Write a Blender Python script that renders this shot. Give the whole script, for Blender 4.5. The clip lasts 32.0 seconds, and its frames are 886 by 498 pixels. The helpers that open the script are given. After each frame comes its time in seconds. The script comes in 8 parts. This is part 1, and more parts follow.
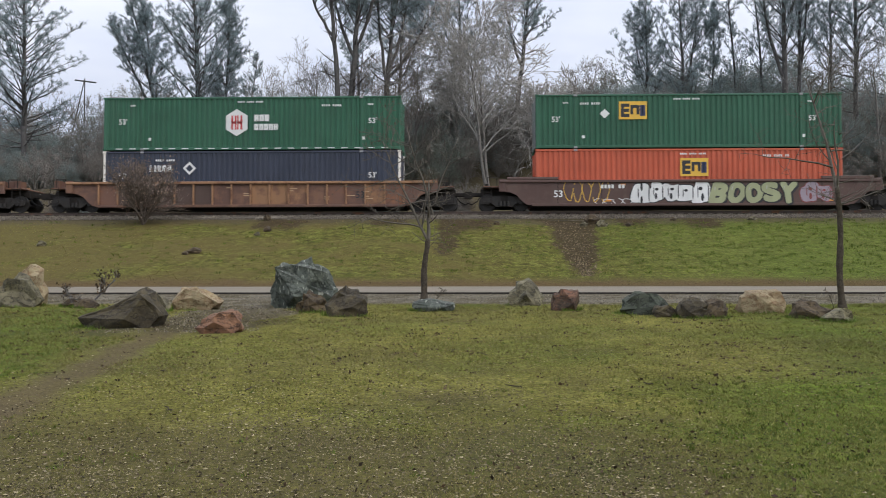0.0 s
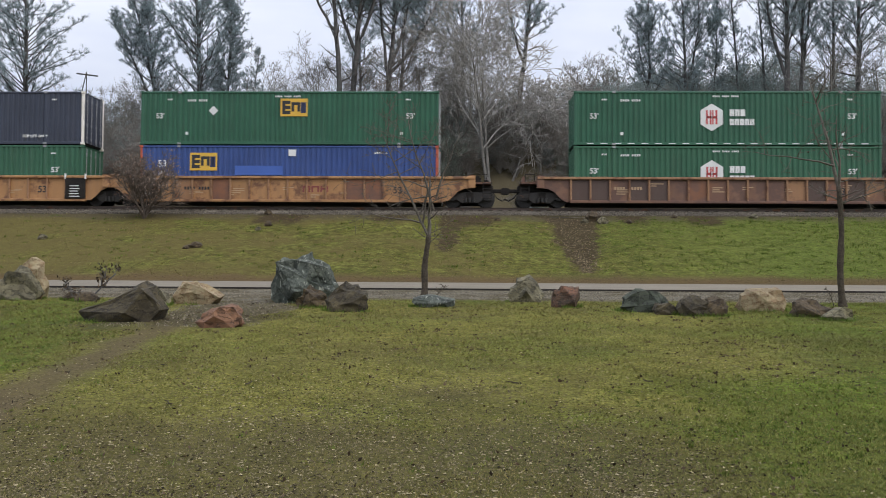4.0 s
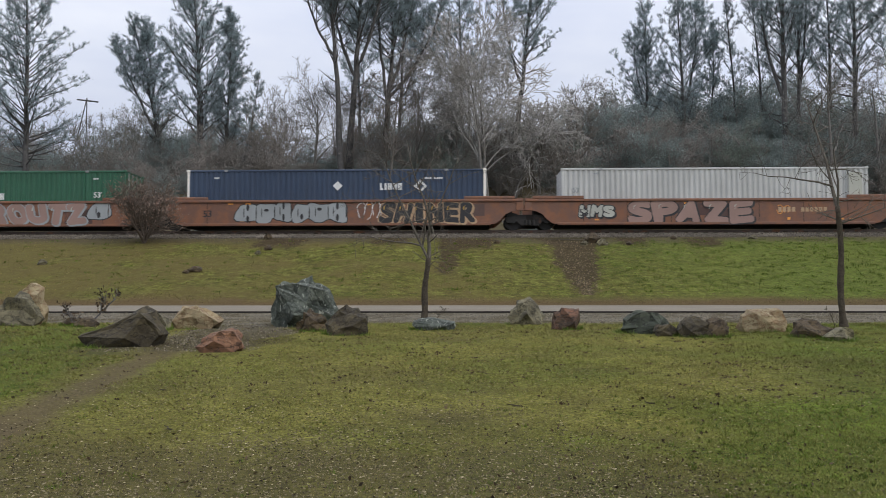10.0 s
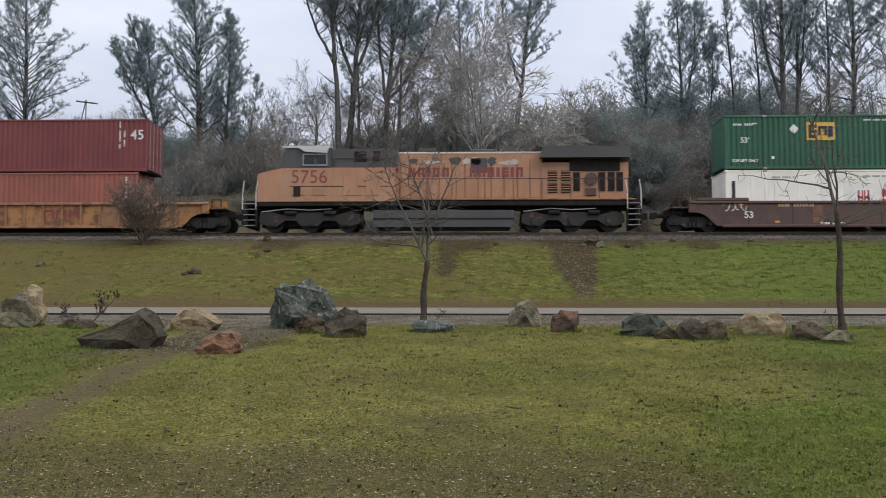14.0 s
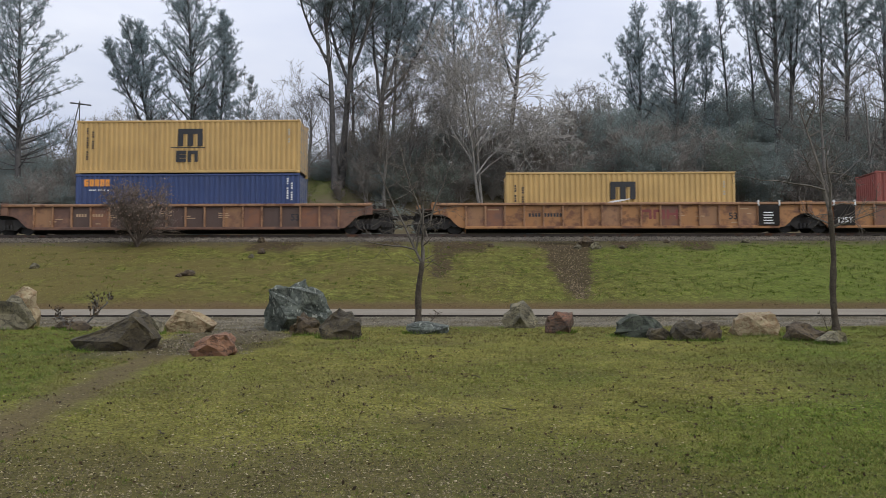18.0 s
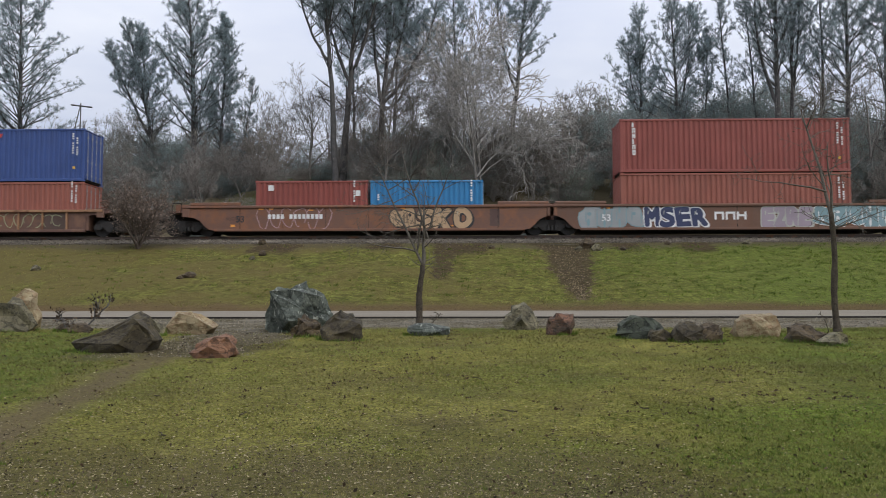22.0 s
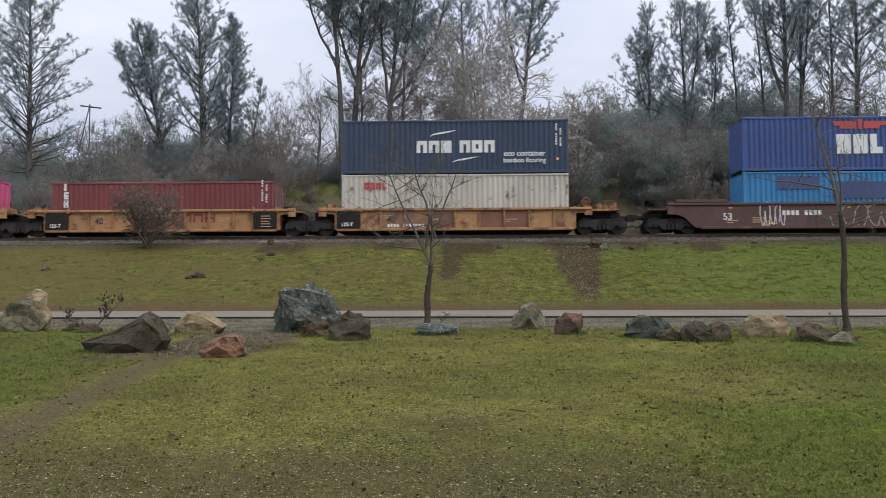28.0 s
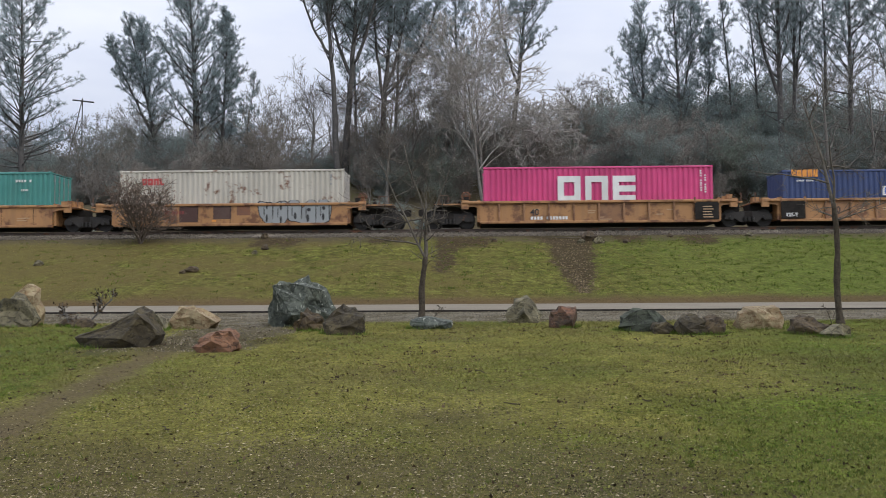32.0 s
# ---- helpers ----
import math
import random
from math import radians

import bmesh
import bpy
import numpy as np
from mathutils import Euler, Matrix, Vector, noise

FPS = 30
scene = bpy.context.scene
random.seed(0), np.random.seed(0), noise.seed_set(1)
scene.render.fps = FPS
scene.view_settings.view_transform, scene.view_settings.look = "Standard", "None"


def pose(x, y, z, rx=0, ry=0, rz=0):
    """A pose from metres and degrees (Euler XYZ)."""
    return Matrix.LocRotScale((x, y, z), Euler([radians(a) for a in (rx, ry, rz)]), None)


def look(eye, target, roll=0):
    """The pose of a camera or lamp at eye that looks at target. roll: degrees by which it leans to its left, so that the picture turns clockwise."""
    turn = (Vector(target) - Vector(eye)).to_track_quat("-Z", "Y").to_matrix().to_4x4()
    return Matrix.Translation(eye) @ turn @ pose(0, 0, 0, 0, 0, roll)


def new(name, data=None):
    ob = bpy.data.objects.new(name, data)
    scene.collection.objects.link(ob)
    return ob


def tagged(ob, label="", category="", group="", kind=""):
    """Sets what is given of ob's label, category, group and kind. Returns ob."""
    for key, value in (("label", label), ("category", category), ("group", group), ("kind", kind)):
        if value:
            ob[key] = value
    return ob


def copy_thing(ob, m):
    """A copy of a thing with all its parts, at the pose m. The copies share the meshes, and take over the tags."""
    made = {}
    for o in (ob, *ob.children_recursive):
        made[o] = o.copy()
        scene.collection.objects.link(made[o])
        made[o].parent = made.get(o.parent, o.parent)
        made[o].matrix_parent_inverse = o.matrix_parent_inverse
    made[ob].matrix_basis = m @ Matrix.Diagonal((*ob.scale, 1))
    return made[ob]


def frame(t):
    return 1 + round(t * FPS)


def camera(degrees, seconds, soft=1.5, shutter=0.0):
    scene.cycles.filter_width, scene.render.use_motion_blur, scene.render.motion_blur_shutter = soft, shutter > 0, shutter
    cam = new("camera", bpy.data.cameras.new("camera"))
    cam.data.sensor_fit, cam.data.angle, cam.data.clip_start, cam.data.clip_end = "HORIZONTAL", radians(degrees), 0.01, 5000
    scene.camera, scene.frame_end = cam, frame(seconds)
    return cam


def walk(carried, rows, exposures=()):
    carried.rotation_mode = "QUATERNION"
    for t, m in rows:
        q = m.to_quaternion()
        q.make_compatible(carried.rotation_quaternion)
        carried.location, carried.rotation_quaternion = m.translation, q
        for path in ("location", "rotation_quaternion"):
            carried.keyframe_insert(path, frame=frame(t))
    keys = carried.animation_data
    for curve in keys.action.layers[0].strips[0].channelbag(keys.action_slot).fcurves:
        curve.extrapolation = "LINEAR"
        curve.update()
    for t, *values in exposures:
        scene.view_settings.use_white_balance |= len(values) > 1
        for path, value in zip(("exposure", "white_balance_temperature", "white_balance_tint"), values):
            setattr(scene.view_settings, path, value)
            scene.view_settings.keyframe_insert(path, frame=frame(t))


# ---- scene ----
# ---------------------------------------------------------------- camera
cam = camera(53.36, 32.0, 0.8, 0.12)
EYE = (0.0, 0.0, 1.6)
# seconds, yaw to the left, tilt up, lean, in degrees
HELD = ((0, 1.740, 2.203, 0.047), (0.5, 1.727, 2.187, -0.027), (1, 1.729, 2.134, -0.027), (1.5, 1.789, 2.076, -0.014), (2, 1.782, 2.071, -0.041),
        (2.5, 1.811, 2.010, -0.167), (3, 1.798, 1.962, -0.177), (3.5, 1.784, 1.937, -0.268), (5.5, 1.811, 2.485, -0.476), (6, 1.830, 3.448, -0.426),
        (6.5, 1.851, 3.688, -0.244), (7, 1.830, 3.644, -0.204), (7.5, 1.807, 3.617, -0.160), (8, 1.793, 3.640, -0.110), (8.5, 1.810, 3.677, -0.017),
        (9, 1.762, 3.629, -0.000), (9.5, 1.780, 3.546, 0.049), (10, 1.779, 3.424, 0.034), (10.5, 1.759, 3.330, 0.010), (11, 1.757, 3.291, -0.025),
        (11.5, 1.742, 3.327, -0.010), (12, 1.762, 3.353, -0.016), (12.5, 1.778, 3.365, 0.047), (13, 1.771, 3.412, 0.003), (13.5, 1.743, 3.459, -0.003),
        (14, 1.713, 3.570, -0.056), (14.5, 1.650, 3.643, -0.067), (16.5, 1.405, 3.645, -0.055), (17, 1.415, 3.678, 0.002), (17.5, 1.377, 3.669, 0.026),
        (18, 1.362, 3.663, 0.044), (18.5, 1.363, 3.639, 0.070), (19, 1.315, 3.585, 0.071), (19.5, 1.281, 3.613, 0.053), (20, 1.311, 3.643, 0.061),
        (20.5, 1.317, 3.622, 0.021), (21, 1.320, 3.646, 0.052), (21.5, 1.354, 3.674, 0.016), (22, 1.425, 3.773, 0.087), (22.5, 1.578, 3.796, 0.174),
        (23, 1.676, 3.809, 0.158), (23.5, 1.692, 3.736, 0.127), (24, 1.707, 3.733, 0.118), (24.5, 1.719, 3.774, 0.197), (25, 1.746, 3.789, 0.193),
        (25.5, 1.782, 3.806, 0.151), (27.5, 1.946, 3.834, 0.213), (28, 1.947, 3.757, 0.147), (28.5, 1.947, 3.724, 0.147), (29, 1.942, 3.696, 0.177),
        (29.5, 1.981, 3.623, 0.147), (30, 1.894, 3.575, 0.071), (30.5, 1.798, 3.556, 0.193), (31, 1.691, 3.474, 0.234), (31.5, 1.616, 3.421, 0.297),
        (32, 1.576, 3.348, 0.335))
walk(cam, [(t, pose(*EYE, 90 + up, 0, yaw) @ pose(0, 0, 0, 0, 0, -lean)) for t, yaw, up, lean in HELD],
     exposures=((0, 0.05), (3.5, 0.05), (6, -0.07), (9, -0.11), (25, -0.11), (28, -0.07), (32, -0.02)))

# ---------------------------------------------------------------- sky and light
SUN_UP, SUN_TURN = 42.0, 128.0
world = bpy.data.worlds.new("overcast_sky")
scene.world = world
world.use_nodes = True
wn, wl = world.node_tree.nodes, world.node_tree.links
wn.clear()
w_out = wn.new("ShaderNodeOutputWorld")
w_bg = wn.new("ShaderNodeBackground")
w_sky = wn.new("ShaderNodeTexSky")
w_sky.sky_type, w_sky.sun_disc = "NISHITA", False
w_sky.sun_elevation, w_sky.sun_rotation = radians(SUN_UP), radians(SUN_TURN)
w_dim = wn.new("ShaderNodeVectorMath")
w_dim.operation = "SCALE"
w_dim.inputs["Scale"].default_value = 0.08
wl.new(w_sky.outputs[0], w_dim.inputs[0])
w_co = wn.new("ShaderNodeTexCoord")
w_map = wn.new("ShaderNodeMapping")
w_map.inputs["Scale"].default_value = (1.0, 1.0, 3.2)
w_no = wn.new("ShaderNodeTexNoise")
w_no.inputs["Scale"].default_value, w_no.inputs["Detail"].default_value = 2.6, 5.0
w_no.inputs["Roughness"].default_value = 0.5
w_ramp = wn.new("ShaderNodeValToRGB")
w_ramp.color_ramp.elements[0].position, w_ramp.color_ramp.elements[1].position = 0.36, 0.68
w_ramp.color_ramp.elements[0].color = (0.60, 0.65, 0.80, 1)
w_ramp.color_ramp.elements[1].color = (0.80, 0.83, 0.92, 1)
w_mix = wn.new("ShaderNodeMix")
w_mix.data_type = "RGBA"
w_mix.inputs[0].default_value = 0.9
wl.new(w_co.outputs["Generated"], w_map.inputs[0])
wl.new(w_map.outputs[0], w_no.inputs["Vector"])
wl.new(w_no.outputs["Fac"], w_ramp.inputs[0])
wl.new(w_dim.outputs[0], w_mix.inputs[6])
wl.new(w_ramp.outputs[0], w_mix.inputs[7])
# an overcast sky is about three times as bright overhead as at the horizon
w_sep = wn.new("ShaderNodeSeparateXYZ")
wl.new(w_co.outputs["Generated"], w_sep.inputs[0])
w_rise = wn.new("ShaderNodeMapRange")
w_rise.inputs[1].default_value, w_rise.inputs[2].default_value, w_rise.inputs[3].default_value, w_rise.inputs[4].default_value = 0.0, 1.0, 0.845, 2.28
wl.new(w_sep.outputs[2], w_rise.inputs[0])
w_lum = wn.new("ShaderNodeVectorMath")
w_lum.operation = "SCALE"
wl.new(w_mix.outputs[2], w_lum.inputs[0])
wl.new(w_rise.outputs[0], w_lum.inputs["Scale"])
wl.new(w_lum.outputs[0], w_bg.inputs[0])
w_bg.inputs[1].default_value = 1.0
wl.new(w_bg.outputs[0], w_out.inputs[0])
sun = new("sun", bpy.data.lights.new("sun", "SUN"))
sun.data.energy, sun.data.angle, sun.data.color = 1.35, radians(28), (1.0, 0.95, 0.88)
sun.matrix_world = look((0, 0, 60), (0 + 60 * math.cos(radians(SUN_UP)) * math.sin(radians(SUN_TURN)) * -1,
                                      60 * math.cos(radians(SUN_UP)) * math.cos(radians(SUN_TURN)) * -1, 60 - 60 * math.sin(radians(SUN_UP))))
scene.view_settings.exposure = -0.2

# ---------------------------------------------------------------- materials
def shader(name):
    m = bpy.data.materials.new(name)
    m.use_nodes = True
    return m, m.node_tree.nodes, m.node_tree.links, m.node_tree.nodes["Principled BSDF"]


def noise_of(n, l, vec, scale, detail=3.0, rough=0.55):
    t = n.new("ShaderNodeTexNoise")
    t.inputs["Scale"].default_value, t.inputs["Detail"].default_value, t.inputs["Roughness"].default_value = scale, detail, rough
    if vec is not None:
        l.new(vec, t.inputs["Vector"])
    return t.outputs["Fac"]


def ramp(n, l, fac, a, b, ca=(0, 0, 0, 1), cb=(1, 1, 1, 1)):
    r = n.new("ShaderNodeValToRGB")
    r.color_ramp.elements[0].position, r.color_ramp.elements[1].position = a, b
    r.color_ramp.elements[0].color, r.color_ramp.elements[1].color = ca, cb
    l.new(fac, r.inputs[0])
    return r.outputs[0]


def blend(n, l, fac, a, b, mode="MIX"):
    m = n.new("ShaderNodeMix")
    m.data_type, m.blend_type = "RGBA", mode
    for socket, v in ((m.inputs[0], fac), (m.inputs[6], a), (m.inputs[7], b)):
        if isinstance(v, bpy.types.NodeSocket):
            l.new(v, socket)
        elif isinstance(v, (int, float)):
            socket.default_value = v
        else:
            socket.default_value = (*v[:3], 1)
    return m.outputs[2]


def bump(n, l, height, strength, distance=0.02):
    b = n.new("ShaderNodeBump")
    b.inputs["Strength"].default_value, b.inputs["Distance"].default_value = strength, distance
    l.new(height, b.inputs["Height"])
    return b.outputs[0]


def mapped(n, l, scale=(1, 1, 1), coord="Object"):
    c = n.new("ShaderNodeTexCoord")
    m = n.new("ShaderNodeMapping")
    m.inputs["Scale"].default_value = scale
    info = n.new("ShaderNodeObjectInfo")
    mul = n.new("ShaderNodeMath")
    mul.operation, mul.inputs[1].default_value = "MULTIPLY", 37.0
    l.new(info.outputs["Random"], mul.inputs[0])
    l.new(mul.outputs[0], m.inputs["Location"])
    l.new(c.outputs[coord], m.inputs[0])
    return m.outputs[0]


def paint(name, colour, rough=0.5, rust=0.0, grime=0.35, rust_colour=(0.11, 0.05, 0.025), metal=0.0):
    """Weathered paint on steel: streaks, dust and, where rust is set, bare rusty patches."""
    m, n, l, p = shader(name)
    v = mapped(n, l)
    streak = noise_of(n, l, mapped(n, l, (2.2, 2.2, 0.22)), 1.6, 5)
    fine = noise_of(n, l, v, 14, 4)
    big = noise_of(n, l, v, 0.55, 3)
    c = blend(n, l, ramp(n, l, big, 0.3, 0.75), [q * 0.86 for q in colour], [min(1, q * 1.12 + 0.004) for q in colour])
    dust = [0.5 * q + 0.5 * w for q, w in zip(colour, (0.10, 0.085, 0.07))]
    c = blend(n, l, ramp(n, l, streak, 0.45, 0.78, (0, 0, 0, 1), (grime, grime, grime, 1)), c, dust)
    c = blend(n, l, ramp(n, l, fine, 0.62, 0.75, (0, 0, 0, 1), (0.3, 0.3, 0.3, 1)), c, dust)
    if rust:
        patch = noise_of(n, l, v, 1.3, 7, 0.65)
        f = ramp(n, l, patch, 0.62 - 0.26 * rust, 0.70 - 0.2 * rust)
        c = blend(n, l, f, c, blend(n, l, fine, rust_colour, [q * 1.9 for q in rust_colour]))
    l.new(c, p.inputs["Base Color"])
    p.inputs["Metallic"].default_value = metal
    l.new(ramp(n, l, fine, 0.2, 0.9, (rough * 0.8,) * 3 + (1,), (min(1, rough * 1.3),) * 3 + (1,)), p.inputs["Roughness"])
    l.new(bump(n, l, fine, 0.08, 0.004), p.inputs["Normal"])
    return m


def plain(name, a, b, scale=6.0, rough=0.8, bumpy=0.3, depth=0.01, fine=40.0, per_island=False):
    m, n, l, p = shader(name)
    v = mapped(n, l)
    f1, f2 = noise_of(n, l, v, scale, 4), noise_of(n, l, v, fine, 3)
    c = blend(n, l, ramp(n, l, f1, 0.3, 0.7), a, b)
    c = blend(n, l, 0.35, c, blend(n, l, ramp(n, l, f2, 0.3, 0.7), [q * 0.6 for q in a], [q * 1.3 for q in b]))
    if per_island:
        g = n.new("ShaderNodeNewGeometry")
        c = blend(n, l, 1.0, c, ramp(n, l, g.outputs["Random Per Island"], 0.0, 1.0, (0.4, 0.4, 0.4, 1), (1.5, 1.45, 1.4, 1)), "MULTIPLY")
    l.new(c, p.inputs["Base Color"])
    p.inputs["Roughness"].default_value = rough
    p.inputs["Specular IOR Level"].default_value = 0.12
    if bumpy:
        l.new(bump(n, l, f2, bumpy, depth), p.inputs["Normal"])
    return m


def leafy(name, a, b, rough=0.7, through_light=0.0):
    """Leaves and needles: colour by leaf, a little light through them."""
    m, n, l, p = shader(name)
    g = n.new("ShaderNodeNewGeometry")
    c = ramp(n, l, g.outputs["Random Per Island"], 0.0, 1.0, (*a, 1), (*b, 1))
    big = noise_of(n, l, mapped(n, l), 0.5, 2)
    c = blend(n, l, 1.0, c, ramp(n, l, big, 0.3, 0.7, (0.75, 0.75, 0.75, 1), (1.2, 1.2, 1.2, 1)), "MULTIPLY")
    l.new(c, p.inputs["Base Color"])
    p.inputs["Roughness"].default_value = rough
    p.inputs["Specular IOR Level"].default_value = 0.2
    if through_light:
        tr = n.new("ShaderNodeBsdfTranslucent")
        l.new(c, tr.inputs[0])
        mx = n.new("ShaderNodeMixShader")
        mx.inputs[0].default_value = through_light
        l.new(p.outputs[0], mx.inputs[1])
        l.new(tr.outputs[0], mx.inputs[2])
        l.new(mx.outputs[0], n["Material Output"].inputs[0])
    return m


M = {}
# containers
M["green"] = paint("green_container_paint", (0.022, 0.105, 0.056), 0.45, 0, 0.22)
M["green2"] = paint("faded_green_container_paint", (0.028, 0.115, 0.06), 0.5, 0, 0.35)
M["navy"] = paint("dark_navy_container_paint", (0.034, 0.042, 0.066), 0.45, 0, 0.25)
M["navyblue"] = paint("navy_blue_container_paint", (0.033, 0.055, 0.098), 0.45, 0, 0.25)
M["white"] = paint("white_container_paint", (0.83, 0.78, 0.70), 0.45, 0, 0.12)
M["cream"] = paint("stained_cream_container_paint", (0.52, 0.49, 0.42), 0.5, 0.12, 0.35)
M["grey"] = paint("pale_grey_container_paint", (0.50, 0.50, 0.48), 0.5, 0, 0.3)
M["orange"] = paint("orange_container_paint", (0.50, 0.10, 0.045), 0.5, 0, 0.3)
M["rustred"] = paint("orange_red_container_paint", (0.295, 0.095, 0.064), 0.5, 0, 0.35)
M["maroon"] = paint("maroon_container_paint", (0.19, 0.042, 0.042), 0.5, 0, 0.3)
M["red"] = paint("red_container_paint", (0.265, 0.066, 0.05), 0.5, 0, 0.25)
M["blue"] = paint("blue_container_paint", (0.035, 0.075, 0.24), 0.45, 0, 0.25)
M["seablue"] = paint("dark_blue_container_paint", (0.035, 0.06, 0.16), 0.5, 0, 0.3)
M["skyblue"] = paint("light_blue_container_paint", (0.03, 0.20, 0.42), 0.45, 0, 0.25)
M["yellow"] = paint("yellow_container_paint", (0.53, 0.345, 0.125), 0.5, 0, 0.3)
M["pink"] = paint("magenta_container_paint", (0.60, 0.06, 0.20), 0.45, 0, 0.15)
M["teal"] = paint("teal_container_paint", (0.06, 0.25, 0.22), 0.5, 0, 0.3)
M["steel"] = paint("galvanised_steel", (0.33, 0.33, 0.33), 0.45, 0, 0.3, metal=0.6)
M["dark"] = plain("grimy_black_steel", (0.012, 0.011, 0.010), (0.035, 0.030, 0.026), 3, 0.7, 0.3)
M["wheel"] = paint("worn_wheel_steel", (0.024, 0.022, 0.020), 0.5, 0.0, 0.3, metal=0.4)
M["trucksteel"] = paint("dusty_cast_steel", (0.024, 0.021, 0.018), 0.75, 0.1, 0.3)
M["rubber"] = plain("black_rubber", (0.012, 0.012, 0.012), (0.02, 0.02, 0.02), 8, 0.8, 0.1)
# lettering colours
for key, rgb in dict(l_white=(0.72, 0.72, 0.70), l_black=(0.02, 0.02, 0.022), l_red=(0.50, 0.06, 0.06), l_yellow=(0.70, 0.42, 0.05), l_navy=(0.03, 0.04, 0.10),
                     l_orange=(0.75, 0.30, 0.05), l_grey=(0.30, 0.32, 0.32), l_blue=(0.05, 0.12, 0.42), l_pale=(0.42, 0.42, 0.36), l_green=(0.09, 0.26, 0.19),
                     l_maroon=(0.22, 0.045, 0.04), l_pink=(0.45, 0.28, 0.30), l_teal=(0.20, 0.31, 0.33), l_mauve=(0.32, 0.26, 0.30), l_sand=(0.45, 0.30, 0.17), l_lime=(0.34, 0.36, 0.20), l_rose=(0.30, 0.19, 0.155)).items():
    M[key] = paint(key[2:] + "_lettering_paint", rgb, 0.55, 0, 0.25)
# cars
M["tan"] = paint("yellow_ochre_car_paint", (0.39, 0.20, 0.078), 0.6, 0.45, 0.55)
M["ochre"] = paint("weathered_ochre_car_paint", (0.36, 0.17, 0.06), 0.65, 0.55, 0.5)
M["brownrib"] = paint("rust_brown_car_paint", (0.19, 0.095, 0.055), 0.65, 0.85, 0.5, (0.085, 0.045, 0.032))
M["ribtan"] = paint("pale_ochre_rib_paint", (0.31, 0.165, 0.082), 0.65, 0.45, 0.45)
M["bay_dark"] = paint("scoured_dark_panel_paint", (0.085, 0.052, 0.040), 0.7, 0.3, 0.5, (0.06, 0.036, 0.028))
M["bay_ochre"] = paint("faded_ochre_panel_paint", (0.29, 0.15, 0.07), 0.65, 0.5, 0.5, (0.12, 0.06, 0.035))
M["umber"] = paint("rusty_umber_car_paint", (0.15, 0.072, 0.042), 0.65, 0.45, 0.55, (0.09, 0.048, 0.032))
M["brown"] = paint("oxide_brown_car_paint", (0.088, 0.046, 0.036), 0.6, 0.35, 0.55, (0.07, 0.042, 0.032))
M["rust"] = paint("rusty_orange_car_paint", (0.22, 0.092, 0.045), 0.65, 0.75, 0.55, (0.11, 0.055, 0.036))
M["choc"] = paint("dark_brown_car_paint", (0.075, 0.036, 0.028), 0.6, 0.1, 0.35)
M["loco"] = paint("faded_yellow_locomotive_paint", (0.41, 0.21, 0.115), 0.55, 0.16, 0.6, (0.27, 0.17, 0.115))
M["locogrey"] = paint("grey_locomotive_paint", (0.06, 0.06, 0.06), 0.55, 0, 0.4)
M["locopale"] = paint("pale_peeling_primer", (0.47, 0.40, 0.35), 0.7, 0.15, 0.4, (0.20, 0.17, 0.15))
m, n, l, p = shader("dark_glass")
p.inputs["Base Color"].default_value, p.inputs["Roughness"].default_value = (0.012, 0.014, 0.016, 1), 0.06
M["glass"] = m
m, n, l, p = shader("headlight_glass")
p.inputs["Base Color"].default_value, p.inputs["Roughness"].default_value = (0.5, 0.5, 0.45, 1), 0.15
M["lamp"] = m
# ground things
M["rail"] = paint("rail_steel", (0.10, 0.075, 0.06), 0.45, 0.3, 0.4, metal=0.5)
M["tie"] = plain("weathered_sleeper_wood", (0.035, 0.028, 0.022), (0.07, 0.058, 0.045), 5, 0.9)
M["stone"] = plain("ballast_stone", (0.075, 0.066, 0.053), (0.165, 0.146, 0.118), 5, 0.9, 0.3, 0.01, 60, True)
M["pebble"] = plain("pale_gravel_stone", (0.16, 0.138, 0.080), (0.33, 0.29, 0.19), 9, 0.9, 0.2, 0.004, 60, True)
M["soilstone"] = plain("brown_soil_stone", (0.075, 0.064, 0.034), (0.205, 0.176, 0.104), 9, 0.9, 0.2, 0.004, 60, True)
M["darkchip"] = plain("dark_bark_chips", (0.018, 0.014, 0.008), (0.05, 0.04, 0.022), 9, 0.9, 0.2, 0.004, 60, True)
M["gravelstone"] = plain("grey_path_gravel", (0.105, 0.092, 0.066), (0.235, 0.21, 0.16), 9, 0.9, 0.2, 0.004, 60, True)
M["rubble"] = plain("brown_bank_stone", (0.070, 0.054, 0.032), (0.215, 0.174, 0.115), 9, 0.9, 0.2, 0.004, 60, True)
M["asphalt"] = plain("worn_pale_asphalt", (0.17, 0.148, 0.112), (0.23, 0.203, 0.158), 0.7, 0.9, 0.25, 0.004, 70)
M["asphalt_edge"] = plain("dark_asphalt_edge", (0.018, 0.016, 0.014), (0.05, 0.044, 0.038), 2, 0.9, 0.4, 0.01, 30)
M["grass"] = leafy("short_lawn_grass", (0.105, 0.108, 0.024), (0.205, 0.200, 0.052))
M["lushgrass"] = leafy("bright_long_grass", (0.06, 0.10, 0.012), (0.14, 0.20, 0.03))
M["tuft"] = leafy("rank_grass", (0.045, 0.072, 0.006), (0.11, 0.15, 0.018))
M["straw"] = leafy("dry_grass", (0.085, 0.066, 0.020), (0.265, 0.212, 0.075))
M["deadleaf"] = leafy("fallen_brown_leaves", (0.03, 0.021, 0.012), (0.10, 0.066, 0.038))
# far needles and leaves: haze and lens veil put into the lightened colours
M["pine"] = leafy("hazed_grey_green_needles", (0.205, 0.258, 0.265), (0.335, 0.405, 0.415), 0.7, 0.5)
